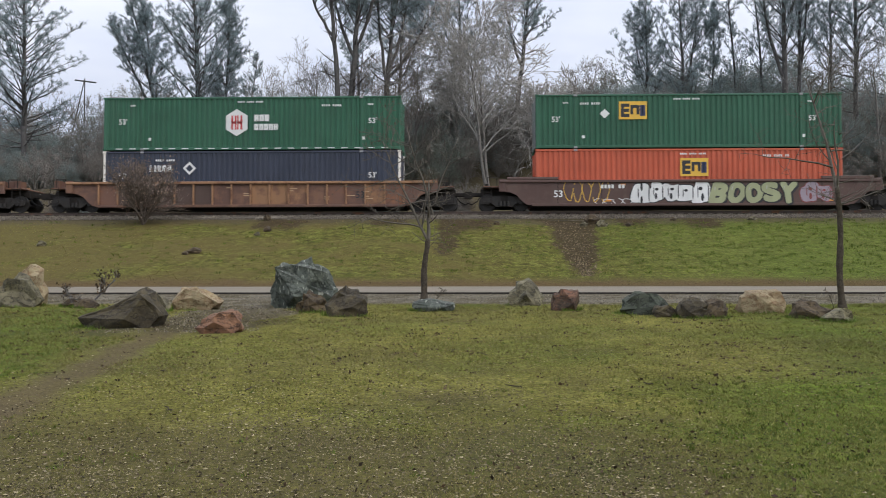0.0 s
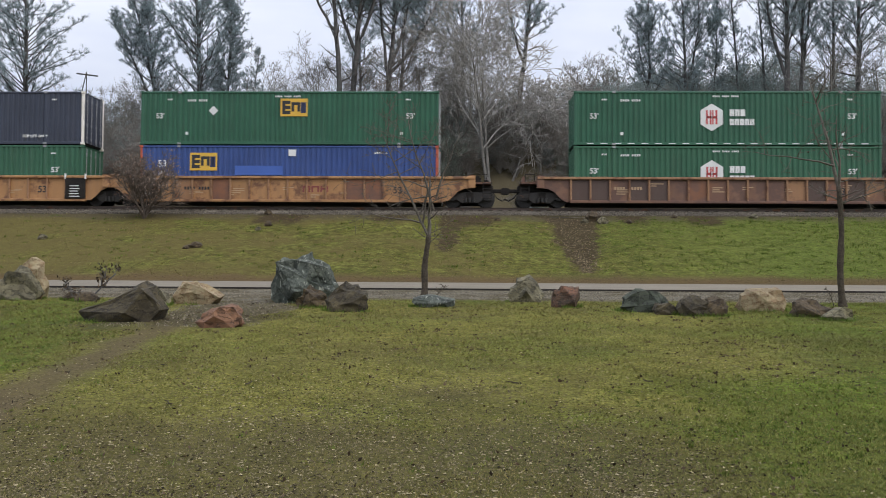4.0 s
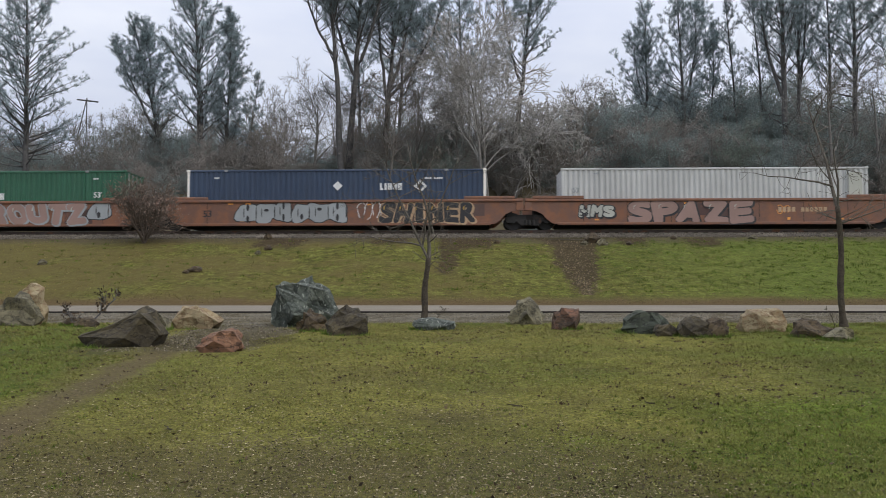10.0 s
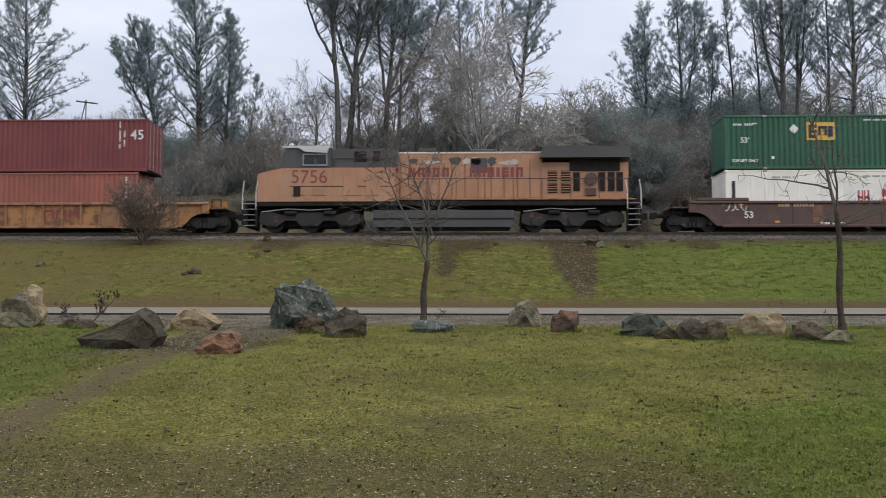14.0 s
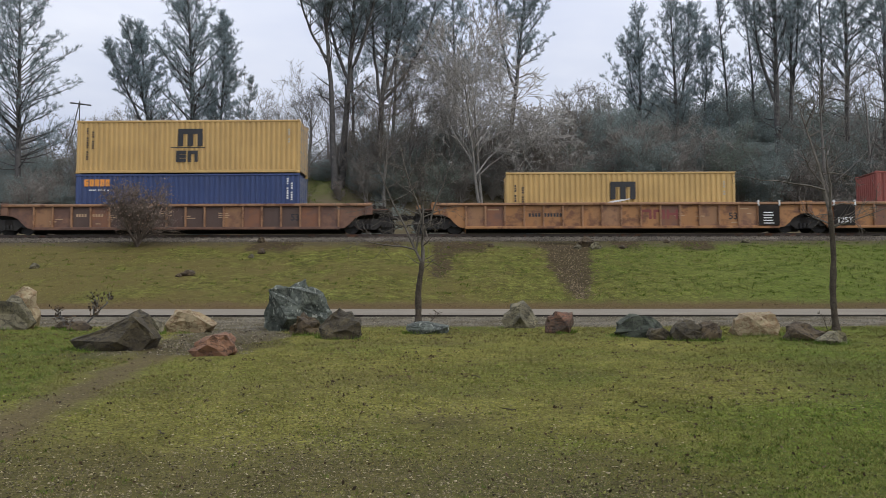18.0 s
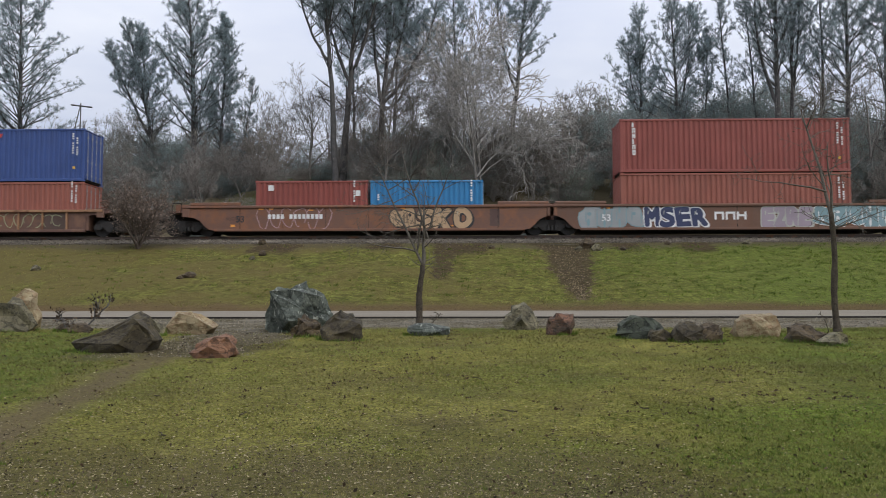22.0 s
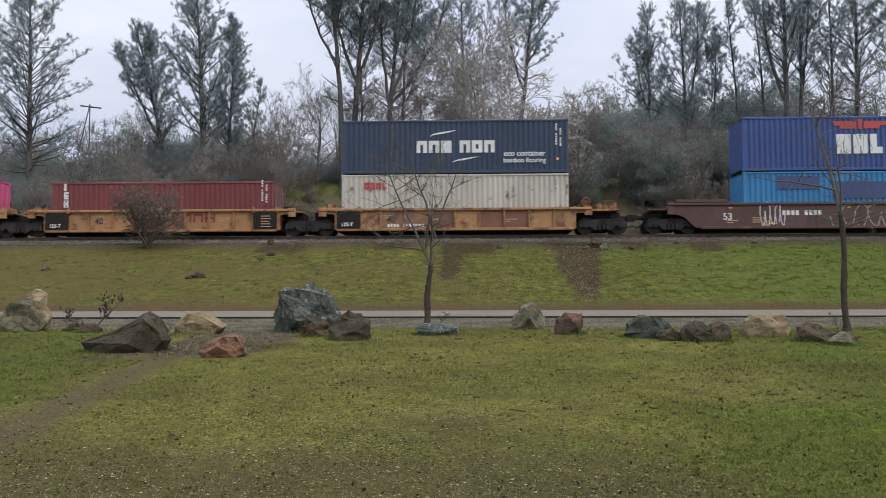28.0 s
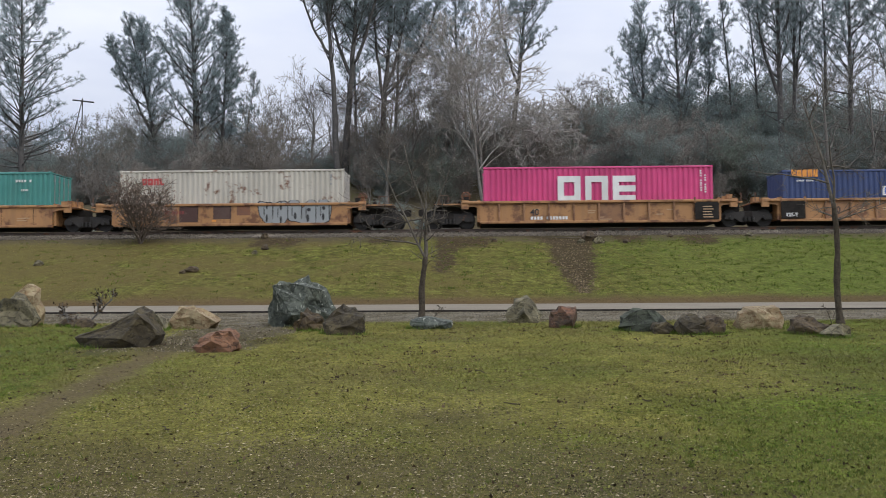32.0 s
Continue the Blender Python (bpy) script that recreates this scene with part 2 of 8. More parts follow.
M["brush"] = leafy("hazed_brush_leaves", (0.15, 0.18, 0.145), (0.28, 0.32, 0.27), 0.7, 0.5)
M["greybrush"] = leafy("hazed_grey_green_brush_leaves", (0.175, 0.212, 0.198), (0.32, 0.37, 0.345), 0.7, 0.5)
M["redbrown"] = leafy("hazed_withered_red_brown_leaves", (0.155, 0.125, 0.105), (0.29, 0.24, 0.205), 0.7, 0.4)
M["brownleaf"] = leafy("hazed_withered_oak_leaves", (0.165, 0.155, 0.132), (0.295, 0.28, 0.242), 0.7, 0.45)
M["redleaf"] = leafy("reddish_brown_leaves", (0.16, 0.115, 0.09), (0.31, 0.225, 0.175))
M["bark"] = plain("grey_brown_bark", (0.036, 0.029, 0.021), (0.095, 0.079, 0.059), 9, 0.95, 0.9, 0.03, 26)
# dark and grey bark lightened likewise, haze put into the colour
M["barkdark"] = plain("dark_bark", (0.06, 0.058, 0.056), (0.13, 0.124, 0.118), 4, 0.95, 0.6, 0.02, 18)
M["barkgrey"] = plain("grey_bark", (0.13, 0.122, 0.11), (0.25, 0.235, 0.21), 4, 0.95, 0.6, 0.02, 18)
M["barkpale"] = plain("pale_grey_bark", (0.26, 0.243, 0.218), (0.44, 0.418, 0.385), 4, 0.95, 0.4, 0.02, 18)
M["paletwig"] = plain("pale_grey_twigs", (0.075, 0.065, 0.052), (0.155, 0.138, 0.114), 9, 0.95, 0.3, 0.01, 26)
# hillside twigs, also lightened in colour to stand in for haze
M["twig"] = plain("hazed_thin_brown_twigs", (0.15, 0.135, 0.118), (0.27, 0.245, 0.218), 4, 0.95, 0.3, 0.01, 18)
M["shrubtwig"] = plain("brown_shrub_twigs", (0.078, 0.062, 0.05), (0.16, 0.13, 0.105), 4, 0.95, 0.3, 0.01, 18)


def rock_paint(name, a, b, c3, lichen, vein=0.0):
    """Broken rock: two tones, dark cracks, pale specks and, for some, pale veins."""
    m, n, l, p = shader(name)
    v = mapped(n, l)
    f1, f2, f3 = noise_of(n, l, v, 2.2, 6, 0.6), noise_of(n, l, v, 5.5, 8, 0.72), noise_of(n, l, v, 38, 3)
    c = blend(n, l, ramp(n, l, f1, 0.36, 0.66), a, b)
    c = blend(n, l, ramp(n, l, f2, 0.46, 0.68, (0, 0, 0, 1), (0.85, 0.85, 0.85, 1)), c, c3)
    line = noise_of(n, l, mapped(n, l, (1.0, 1.0, 1.8)), 3.4, 5, 0.6)
    q = n.new("ShaderNodeMath")
    q.operation, q.inputs[1].default_value = "SUBTRACT", 0.5
    l.new(line, q.inputs[0])
    q2 = n.new("ShaderNodeMath")
    q2.operation = "ABSOLUTE"
    l.new(q.outputs[0], q2.inputs[0])
    crack = ramp(n, l, q2.outputs[0], 0.004, 0.03, (1, 1, 1, 1), (0, 0, 0, 1))
    c = blend(n, l, ramp(n, l, crack, 0.0, 1.0, (0, 0, 0, 1), (0.7, 0.7, 0.7, 1)), c, [k * 0.7 for k in c3])
    if vein:
        c = blend(n, l, ramp(n, l, noise_of(n, l, mapped(n, l, (2.2, 1, 0.8)), 5.5, 4, 0.7), 0.58, 0.64, (0, 0, 0, 1), (vein,) * 3 + (1,)), c, (0.38, 0.39, 0.32))
    c = blend(n, l, ramp(n, l, f3, 0.62, 0.70, (0, 0, 0, 1), (lichen,) * 3 + (1,)), c, (0.32, 0.30, 0.23))
    l.new(c, p.inputs["Base Color"])
    p.inputs["Roughness"].default_value = 0.85
    deep = blend(n, l, crack, f2, (0.0, 0.0, 0.0))
    l.new(bump(n, l, deep, 0.7, 0.05), p.inputs["Normal"])
    return m


M["rock_green"] = rock_paint("blue_green_serpentine", (0.042, 0.052, 0.040), (0.135, 0.150, 0.120), (0.014, 0.018, 0.014), 0.3, 0.65)
M["rock_dark"] = rock_paint("dark_brown_rock", (0.034, 0.026, 0.012), (0.085, 0.066, 0.030), (0.011, 0.008, 0.004), 0.10)
M["rock_brown"] = rock_paint("brown_rock", (0.052, 0.035, 0.017), (0.118, 0.084, 0.040), (0.018, 0.012, 0.006), 0.15)
M["rock_red"] = rock_paint("red_brown_rock", (0.13, 0.062, 0.032), (0.235, 0.118, 0.062), (0.06, 0.034, 0.022), 0.2)
M["rock_pale"] = rock_paint("pale_buff_rock", (0.21, 0.165, 0.090), (0.36, 0.295, 0.170), (0.19, 0.10, 0.042), 0.15)
M["rock_grey"] = rock_paint("grey_rock", (0.092, 0.080, 0.046), (0.215, 0.188, 0.108), (0.03, 0.026, 0.014), 0.25)
M["rock_redtop"] = rock_paint("dark_rock_with_rust", (0.05, 0.038, 0.022), (0.19, 0.085, 0.045), (0.02, 0.015, 0.01), 0.15)
M["rock_deep"] = rock_paint("dark_green_rock", (0.024, 0.031, 0.020), (0.065, 0.074, 0.048), (0.010, 0.012, 0.008), 0.15)

# ---------------------------------------------------------------- mesh building
class Shape:
    """Gathers boxes, prisms and tubes into one mesh."""

    def __init__(self):
        self.v, self.f = [], []

    def add(self, verts, faces):
        k = len(self.v)
        self.v.extend(verts)
        self.f.extend([tuple(i + k for i in q) for q in faces])
        return self

    def box(self, x0, x1, y0, y1, z0, z1):
        return self.add([(x0, y0, z0), (x1, y0, z0), (x1, y1, z0), (x0, y1, z0), (x0, y0, z1), (x1, y0, z1), (x1, y1, z1), (x0, y1, z1)],
                        [(0, 3, 2, 1), (4, 5, 6, 7), (0, 1, 5, 4), (1, 2, 6, 5), (2, 3, 7, 6), (3, 0, 4, 7)])

    def bar(self, x0, x1, y0, y1, z0, z1, c=0.02):
        """A box with its edges along the longest way cut off."""
        d = (x1 - x0, y1 - y0, z1 - z0)
        k = d.index(max(d))
        a, b = [(y0, y1, z0, z1), (x0, x1, z0, z1), (x0, x1, y0, y1)][k], (x0, x1, y0, y1, z0, z1)[2 * k:2 * k + 2]
        p = [(a[0] + c, a[2]), (a[1] - c, a[2]), (a[1], a[2] + c), (a[1], a[3] - c), (a[1] - c, a[3]), (a[0] + c, a[3]), (a[0], a[3] - c), (a[0], a[2] + c)]
        put = [lambda s, u, w: (s, u, w), lambda s, u, w: (u, s, w), lambda s, u, w: (u, w, s)][k]
        vs = [put(s, *q) for s in b for q in p]
        fs = [(i, (i + 1) % 8, 8 + (i + 1) % 8, 8 + i) for i in range(8)] + [tuple(range(7, -1, -1)), tuple(range(8, 16))]
        return self.add(vs, fs)

    def prism(self, outline, y0, y1):
        """An outline in x and z, carried from y0 to y1."""
        n = len(outline)
        vs = [(x, y0, z) for x, z in outline] + [(x, y1, z) for x, z in outline]
        return self.add(vs, [tuple(range(n)), tuple(range(2 * n - 1, n - 1, -1))] + [(i, n + i, n + (i + 1) % n, (i + 1) % n) for i in range(n)])

    def disc(self, x, y0, y1, z, r, n=20):
        return self.prism([(x + r * math.cos(6.28319 * i / n), z + r * math.sin(6.28319 * i / n)) for i in range(n)], y0, y1)

    def tube(self, pts, radii, n=5):
        vs, fs = [], []
        m = len(pts)
        for i in range(m):
            a, b = pts[max(0, i - 1)], pts[min(m - 1, i + 1)]
            dx, dy, dz = b[0] - a[0], b[1] - a[1], b[2] - a[2]
            s = math.sqrt(dx * dx + dy * dy + dz * dz) or 1.0
            dx, dy, dz = dx / s, dy / s, dz / s
            if abs(dz) < 0.9:
                ux, uy, uz = -dy, dx, 0.0
            else:
                ux, uy, uz = 0.0, -dz, dy
            s = math.sqrt(ux * ux + uy * uy + uz * uz)
            ux, uy, uz = ux / s, uy / s, uz / s
            wx, wy, wz = dy * uz - dz * uy, dz * ux - dx * uz, dx * uy - dy * ux
            p, r = pts[i], radii[i]
            for j in range(n):
                c, q = r * math.cos(6.28319 * j / n), r * math.sin(6.28319 * j / n)
                vs.append((p[0] + c * ux + q * wx, p[1] + c * uy + q * wy, p[2] + c * uz + q * wz))
        for i in range(m - 1):
            for j in range(n):
                k = (j + 1) % n
                fs.append((i * n + j, i * n + k, i * n + n + k, i * n + n + j))
        if n > 2:
            fs.append(tuple(range((m - 1) * n, m * n)))
        return self.add(vs, fs)

    def mesh(self, name, smooth=False):
        me = bpy.data.meshes.new(name)
        me.from_pydata(self.v, [], self.f)
        if smooth:
            me.polygons.foreach_set("use_smooth", [True] * len(me.polygons))
        me.update()
        return me


def raw_mesh(name, verts, faces_n, per):
    """A mesh from arrays: verts (n, 3), every face made of the next per verts."""
    me = bpy.data.meshes.new(name)
    me.vertices.add(len(verts))
    me.vertices.foreach_set("co", np.ascontiguousarray(verts, dtype=np.float32).ravel())
    me.loops.add(faces_n * per)
    me.loops.foreach_set("vertex_index", np.arange(faces_n * per, dtype=np.int32))
    me.polygons.add(faces_n)
    me.polygons.foreach_set("loop_start", np.arange(0, faces_n * per, per, dtype=np.int32))
    me.update(calc_edges=True)
    return me


def part(name, shape, material, parent, label=""):
    """One mesh object under a thing or a part. shape: a Shape or a ready mesh."""
    me = shape.mesh(name) if isinstance(shape, Shape) else shape
    if not me.materials:
        me.materials.append(material)
    ob = new(name, me)
    ob.parent = parent
    if me.materials[0] != material:
        ob.material_slots[0].link = "OBJECT"
        ob.material_slots[0].material = material
    if label:
        tagged(ob, label)
    return ob


def thing(name, label, category, at=(0, 0, 0), group="", kind=""):
    ob = new(name)
    ob.empty_display_size = 0.2
    ob.location = at
    return tagged(ob, label, category, group, kind)


def solid(name, shape, material, label, category="", group="", kind="", at=(0, 0, 0)):
    me = shape.mesh(name) if isinstance(shape, Shape) else shape
    me.materials.append(material)
    ob = new(name, me)
    ob.location = at
    return tagged(ob, label, category, group, kind)


KEPT = {}


def kept(key, make):
    if key not in KEPT:
        KEPT[key] = make()
    return KEPT[key]


def letters(text, size, weight=0.0):
    """Flat lettering as a mesh, upright in x and z, its middle at the origin, facing -y."""
    def make():
        cu = bpy.data.curves.new("lettering", "FONT")
        cu.body, cu.size, cu.align_x, cu.align_y, cu.extrude, cu.offset = text, size, "CENTER", "CENTER", 0.003, min(weight, 0.008)
        ob = bpy.data.objects.new("lettering", cu)
        scene.collection.objects.link(ob)
        bpy.context.view_layer.update()
        me = bpy.data.meshes.new_from_object(ob.evaluated_get(bpy.context.evaluated_depsgraph_get()))
        me.materials.clear()
        bpy.data.objects.remove(ob)
        me.transform(Matrix.Rotation(radians(90), 4, "X"))
        return me
    return kept(("text", text, size, weight), make).copy()


# ---------------------------------------------------------------- the lie of the land
TRACK_Y, RAIL_Z = 48.2, 5.45


def smooth(a, b, x):
    u = min(1.0, max(0.0, (x - a) / (b - a)))
    return u * u * (3 - 2 * u)


def ground_z(x, y):
    if y < 31.0:
        z = 0.0467 * max(y, -12.0)
    elif y < 44.4:
        u = (y - 31.0) / 13.4
        z = 1.448 + 3.40 * (0.75 * u + 0.25 * u * u * (3 - 2 * u))
    elif y < 52.0:
        z = 4.848
    else:
        top = 4.6 + 0.8 * math.sin(x * 0.09 + 1.0) + 0.5 * math.sin(x * 0.23)
        z = 4.848 + top * smooth(52.0, 63.0, y) - 2.0 * smooth(90, 300, y)
    if y > 52:
        z += (1.5 + 0.9 * noise.noise((x * 0.6, y * 0.5, 7.0)) + 0.35 * noise.noise((x * 1.7, y * 1.7, 3.0))) * math.exp(-((x + 11.4) / 3.8) ** 2) * smooth(53.5, 58.5, y) * (1 - smooth(62, 72, y))
        z += 0.25 * noise.noise((x * 0.25, y * 0.25, 1.3))
    elif y > 31.2 and y < 44.4:
        z += 0.10 * noise.noise((x * 0.35, y * 0.35, 4.0)) * smooth(31.2, 33, y) * (1 - smooth(42.5, 44.4, y))
        z -= 0.18 * math.exp(-((x - 4.65 - (y - 38) * 0.065) / (0.7 + max(0, y - 34) * 0.13)) ** 2) * smooth(31.5, 36, y)
    elif y < 26:
        z += 0.035 * noise.noise((x * 0.4, y * 0.4, 2.0)) * (1 - smooth(20, 25, y))
    return z


def axis(points):
    out = []
    for a, b, step in points:
        k = max(1, round((b - a) / step))
        out += [a + (b - a) * i / k for i in range(k)]
    return out + [points[-1][1]]


def build_ground():
    xs = axis([(-2500, -300, 700), (-300, -60, 40), (-60, -30, 3), (-30, 30, 0.5), (30, 60, 3), (60, 300, 40), (300, 2500, 700)])
    ys = axis([(-2500, -200, 600), (-200, -12, 30), (-12, 4, 2), (4, 26, 0.4), (26, 31, 1.0), (31, 52, 0.5), (52, 66, 0.6), (66, 100, 6), (100, 400, 50), (400, 2500, 600)])
    vs = [(x, y, ground_z(x, y)) for y in ys for x in xs]
    w = len(xs)
    fs = [(j * w + i, j * w + i + 1, (j + 1) * w + i + 1, (j + 1) * w + i) for j in range(len(ys) - 1) for i in range(w - 1)]
    me = bpy.data.meshes.new("ground")
    me.from_pydata(vs, [], fs)
    me.polygons.foreach_set("use_smooth", [True] * len(me.polygons))
    m, n, l, p = shader("lawn_soil_and_gravel")
    geo = n.new("ShaderNodeNewGeometry")
    pos = geo.outputs["Position"]
    sep = n.new("ShaderNodeSeparateXYZ")
    l.new(pos, sep.inputs[0])

    def math_node(op, a, b=0.0, c=0.0):
        q = n.new("ShaderNodeMath")
        q.operation = op
        for s, v in zip(q.inputs, (a, b, c)):
            if isinstance(v, bpy.types.NodeSocket):
                l.new(v, s)
            else:
                s.default_value = v
        return q.outputs[0]

    def band(value, a, b):
        q = n.new("ShaderNodeMapRange")
        q.interpolation_type = "SMOOTHSTEP"
        l.new(value, q.inputs[0])
        q.inputs[1].default_value, q.inputs[2].default_value = a, b
        return q.outputs[0]

    X, Y = sep.outputs[0], sep.outputs[1]
    wob = math_node("MULTIPLY", math_node("SUBTRACT", noise_of(n, l, pos, 0.9, 5, 0.6), 0.5), 3.0)
    yw, xw = math_node("ADD", Y, wob), math_node("ADD", X, wob)
    track_at = math_node("SUBTRACT", X, math_node("ADD", math_node("MULTIPLY", math_node("SUBTRACT", Y, 8.45), -0.135), -4.51))
    big, mid = noise_of(n, l, pos, 0.22, 4), noise_of(n, l, pos, 1.6, 5, 0.6)
    fine, grit = noise_of(n, l, pos, 22, 5, 0.7), noise_of(n, l, pos, 70, 3)
    olive = blend(n, l, ramp(n, l, mid, 0.35, 0.65), (0.138, 0.130, 0.030), (0.196, 0.182, 0.048))
    lush = blend(n, l, ramp(n, l, mid, 0.35, 0.65), (0.064, 0.092, 0.011), (0.106, 0.140, 0.020))
    c = blend(n, l, ramp(n, l, math_node("ADD", math_node("ADD", big, math_node("MULTIPLY", X, 0.011)), math_node("ADD", math_node("MULTIPLY", math_node("MULTIPLY", band(xw, 0.9, 2.6), band(yw, 11.5, 8.5)), 0.20), math_node("MULTIPLY", math_node("MULTIPLY", band(track_at, -0.5, -1.3), band(yw, 22.5, 21.0)), 0.30))), 0.47, 0.70), olive, lush)
    soil = blend(n, l, ramp(n, l, fine, 0.3, 0.7), (0.026, 0.021, 0.009), (0.098, 0.080, 0.036))
    gravel = blend(n, l, ramp(n, l, fine, 0.35, 0.65), (0.085, 0.075, 0.055), (0.225, 0.20, 0.155))
    # random mottling of the grass; its darks also paint in shade among tufts
    tuft = noise_of(n, l, pos, 6.5, 5, 0.7)
    c = blend(n, l, 1.0, c, ramp(n, l, tuft, 0.34, 0.66, (0.66, 0.68, 0.62, 1), (1.28, 1.26, 1.2, 1)), "MULTIPLY")
    drift = noise_of(n, l, pos, 1.1, 7, 0.72)
    c = blend(n, l, 1.0, c, ramp(n, l, drift, 0.36, 0.62, (0.86, 0.87, 0.84, 1), (1.12, 1.12, 1.1, 1)), "MULTIPLY")
    # fine dark specks in the colour stand in for shade between blades
    mottle = noise_of(n, l, pos, 24, 4, 0.7)
    c = blend(n, l, 1.0, c, ramp(n, l, mottle, 0.38, 0.62, (0.46, 0.46, 0.42, 1), (1.32, 1.31, 1.27, 1)), "MULTIPLY")
    # thin worn places in the lawn, more towards the camera
    worn = math_node("ADD", noise_of(n, l, pos, 0.55, 6, 0.65), math_node("SUBTRACT", math_node("MULTIPLY", band(yw, 9.8, 6.2), 0.30), math_node("MULTIPLY", math_node("MULTIPLY", band(xw, 0.9, 2.6), band(yw, 11.5, 8.5)), 0.3)))
    c = blend(n, l, ramp(n, l, worn, 0.48, 0.74, (0, 0, 0, 1), (0.7, 0.7, 0.7, 1)), c, soil)
    c = blend(n, l, ramp(n, l, fine, 0.54, 0.66, (0, 0, 0, 1), (0.6, 0.6, 0.6, 1)), c, (0.062, 0.056, 0.022))
    # beaten dirt track between the boulders
    track = math_node("SUBTRACT", math_node("ADD", X, math_node("MULTIPLY", wob, 0.2)), math_node("ADD", math_node("MULTIPLY", math_node("SUBTRACT", Y, 8.45), -0.135), -4.51))
    tr = math_node("MULTIPLY", band(math_node("ABSOLUTE", track), 0.55, 0.10), band(yw, 21, 16))
    c = blend(n, l, math_node("MULTIPLY", tr, 0.78), c, blend(n, l, ramp(n, l, fine, 0.3, 0.7), (0.046, 0.033, 0.017), (0.145, 0.108, 0.062)))
    # gravel shoulder in front of the paved path
    lip = math_node("MULTIPLY", band(math_node("ADD", Y, math_node("MULTIPLY", wob, 0.55)), 22.2, 23.2), band(Y, 31.3, 30.7))
    opening = math_node("MULTIPLY", band(math_node("ABSOLUTE", math_node("ADD", xw, 5.3)), 1.7, 0.9), math_node("MULTIPLY", band(yw, 14.0, 16.5), band(Y, 31.3, 30.7)))
    c = blend(n, l, math_node("MAXIMUM", lip, opening), c, blend(n, l, math_node("MULTIPLY", ramp(n, l, noise_of(n, l, pos, 1.1, 5, 0.65), 0.36, 0.60), band(yw, 17.5, 23.5)), soil, gravel))
    # bare scars down the bank, brown verge at its foot
    verge = math_node("MULTIPLY", band(Y, 30.4, 30.9), band(math_node("ADD", Y, math_node("MULTIPLY", wob, 0.5)), 33.0, 31.7))
    bank = math_node("MULTIPLY", band(Y, 31.5, 33.0), band(Y, 45.0, 43.5))
    scars = None
    for x0, run, wide, grow, y0 in ((4.62, 0.042, 0.42, 0.10, 32.6), (0.0, 0.0, 0.35, 0.09, 40.2), (-9.3, 0.0, 0.4, 0.10, 40.6), (-0.95, 0.0, 0.25, 0.04, 35.5), (-3.9, 0.0, 0.3, 0.06, 41.2), (11.2, 0.0, 0.3, 0.06, 40.8), (7.9, 0.0, 0.2, 0.05, 41.0)):
        d = math_node("ABSOLUTE", math_node("SUBTRACT", math_node("ADD", math_node("ADD", X, math_node("MULTIPLY", wob, 0.5)), math_node("MULTIPLY", math_node("SUBTRACT", noise_of(n, l, pos, 3.5, 4, 0.7), 0.5), 1.6)), math_node("ADD", math_node("MULTIPLY", math_node("SUBTRACT", Y, 38.0), run), x0)))
        d = math_node("SUBTRACT", d, math_node("MULTIPLY", math_node("SUBTRACT", Y, 34.0), grow))
        s = math_node("MULTIPLY", band(d, wide * 1.5, wide * 0.5), band(yw, y0, y0 + 1.6))
        scars = s if scars is None else math_node("MAXIMUM", scars, s)
    patchy = ramp(n, l, noise_of(n, l, pos, 2.3, 6, 0.7), 0.47, 0.58, (0, 0, 0, 1), (0.75, 0.75, 0.75, 1))
    green = blend(n, l, ramp(n, l, mid, 0.35, 0.65), (0.080, 0.094, 0.020), (0.140, 0.154, 0.038))
    c = blend(n, l, math_node("MULTIPLY", bank, 0.6), c, blend(n, l, 1.0, green, ramp(n, l, noise_of(n, l, pos, 3.2, 7, 0.75), 0.36, 0.62, (0.72, 0.66, 0.68, 1), (1.2, 1.2, 1.15, 1)), "MULTIPLY"))
    c = blend(n, l, math_node("MULTIPLY", bank, patchy), c, blend(n, l, fine, (0.04, 0.036, 0.008), (0.10, 0.085, 0.026)))
    rough = blend(n, l, 0.5, noise_of(n, l, pos, 4.5, 6, 0.75), noise_of(n, l, pos, 13, 4, 0.7))
    c = blend(n, l, bank, c, blend(n, l, 1.0, c, ramp(n, l, rough, 0.38, 0.60, (0.42, 0.40, 0.42, 1), (1.32, 1.3, 1.25, 1)), "MULTIPLY"))
    c = blend(n, l, math_node("MULTIPLY", math_node("MULTIPLY", bank, band(xw, 3.0, 13.0)), 0.5), c, blend(n, l, ramp(n, l, rough, 0.38, 0.62), (0.055, 0.080, 0.014), (0.125, 0.165, 0.030)))
    dry = math_node("MULTIPLY", bank, ramp(n, l, math_node("SUBTRACT", noise_of(n, l, pos, 0.33, 5, 0.6), math_node("MULTIPLY", X, 0.012)), 0.50, 0.68, (0, 0, 0, 1), (0.7, 0.7, 0.7, 1)))
    c = blend(n, l, dry, c, blend(n, l, fine, (0.045, 0.034, 0.011), (0.165, 0.128, 0.046)))
    crest = math_node("MULTIPLY", band(math_node("ADD", Y, math_node("MULTIPLY", wob, 0.8)), 41.8, 43.6), 0.8)
    c = blend(n, l, crest, c, blend(n, l, fine, (0.045, 0.036, 0.02), (0.105, 0.084, 0.05)))
    c = blend(n, l, math_node("MULTIPLY", bank, math_node("MULTIPLY", scars, 0.9)), c, blend(n, l, ramp(n, l, tuft, 0.38, 0.66), (0.028, 0.019, 0.010), (0.078, 0.055, 0.030)))
    c = blend(n, l, math_node("MULTIPLY", verge, 0.85), c, blend(n, l, ramp(n, l, fine, 0.35, 0.65), (0.045, 0.027, 0.014), (0.135, 0.086, 0.046)))
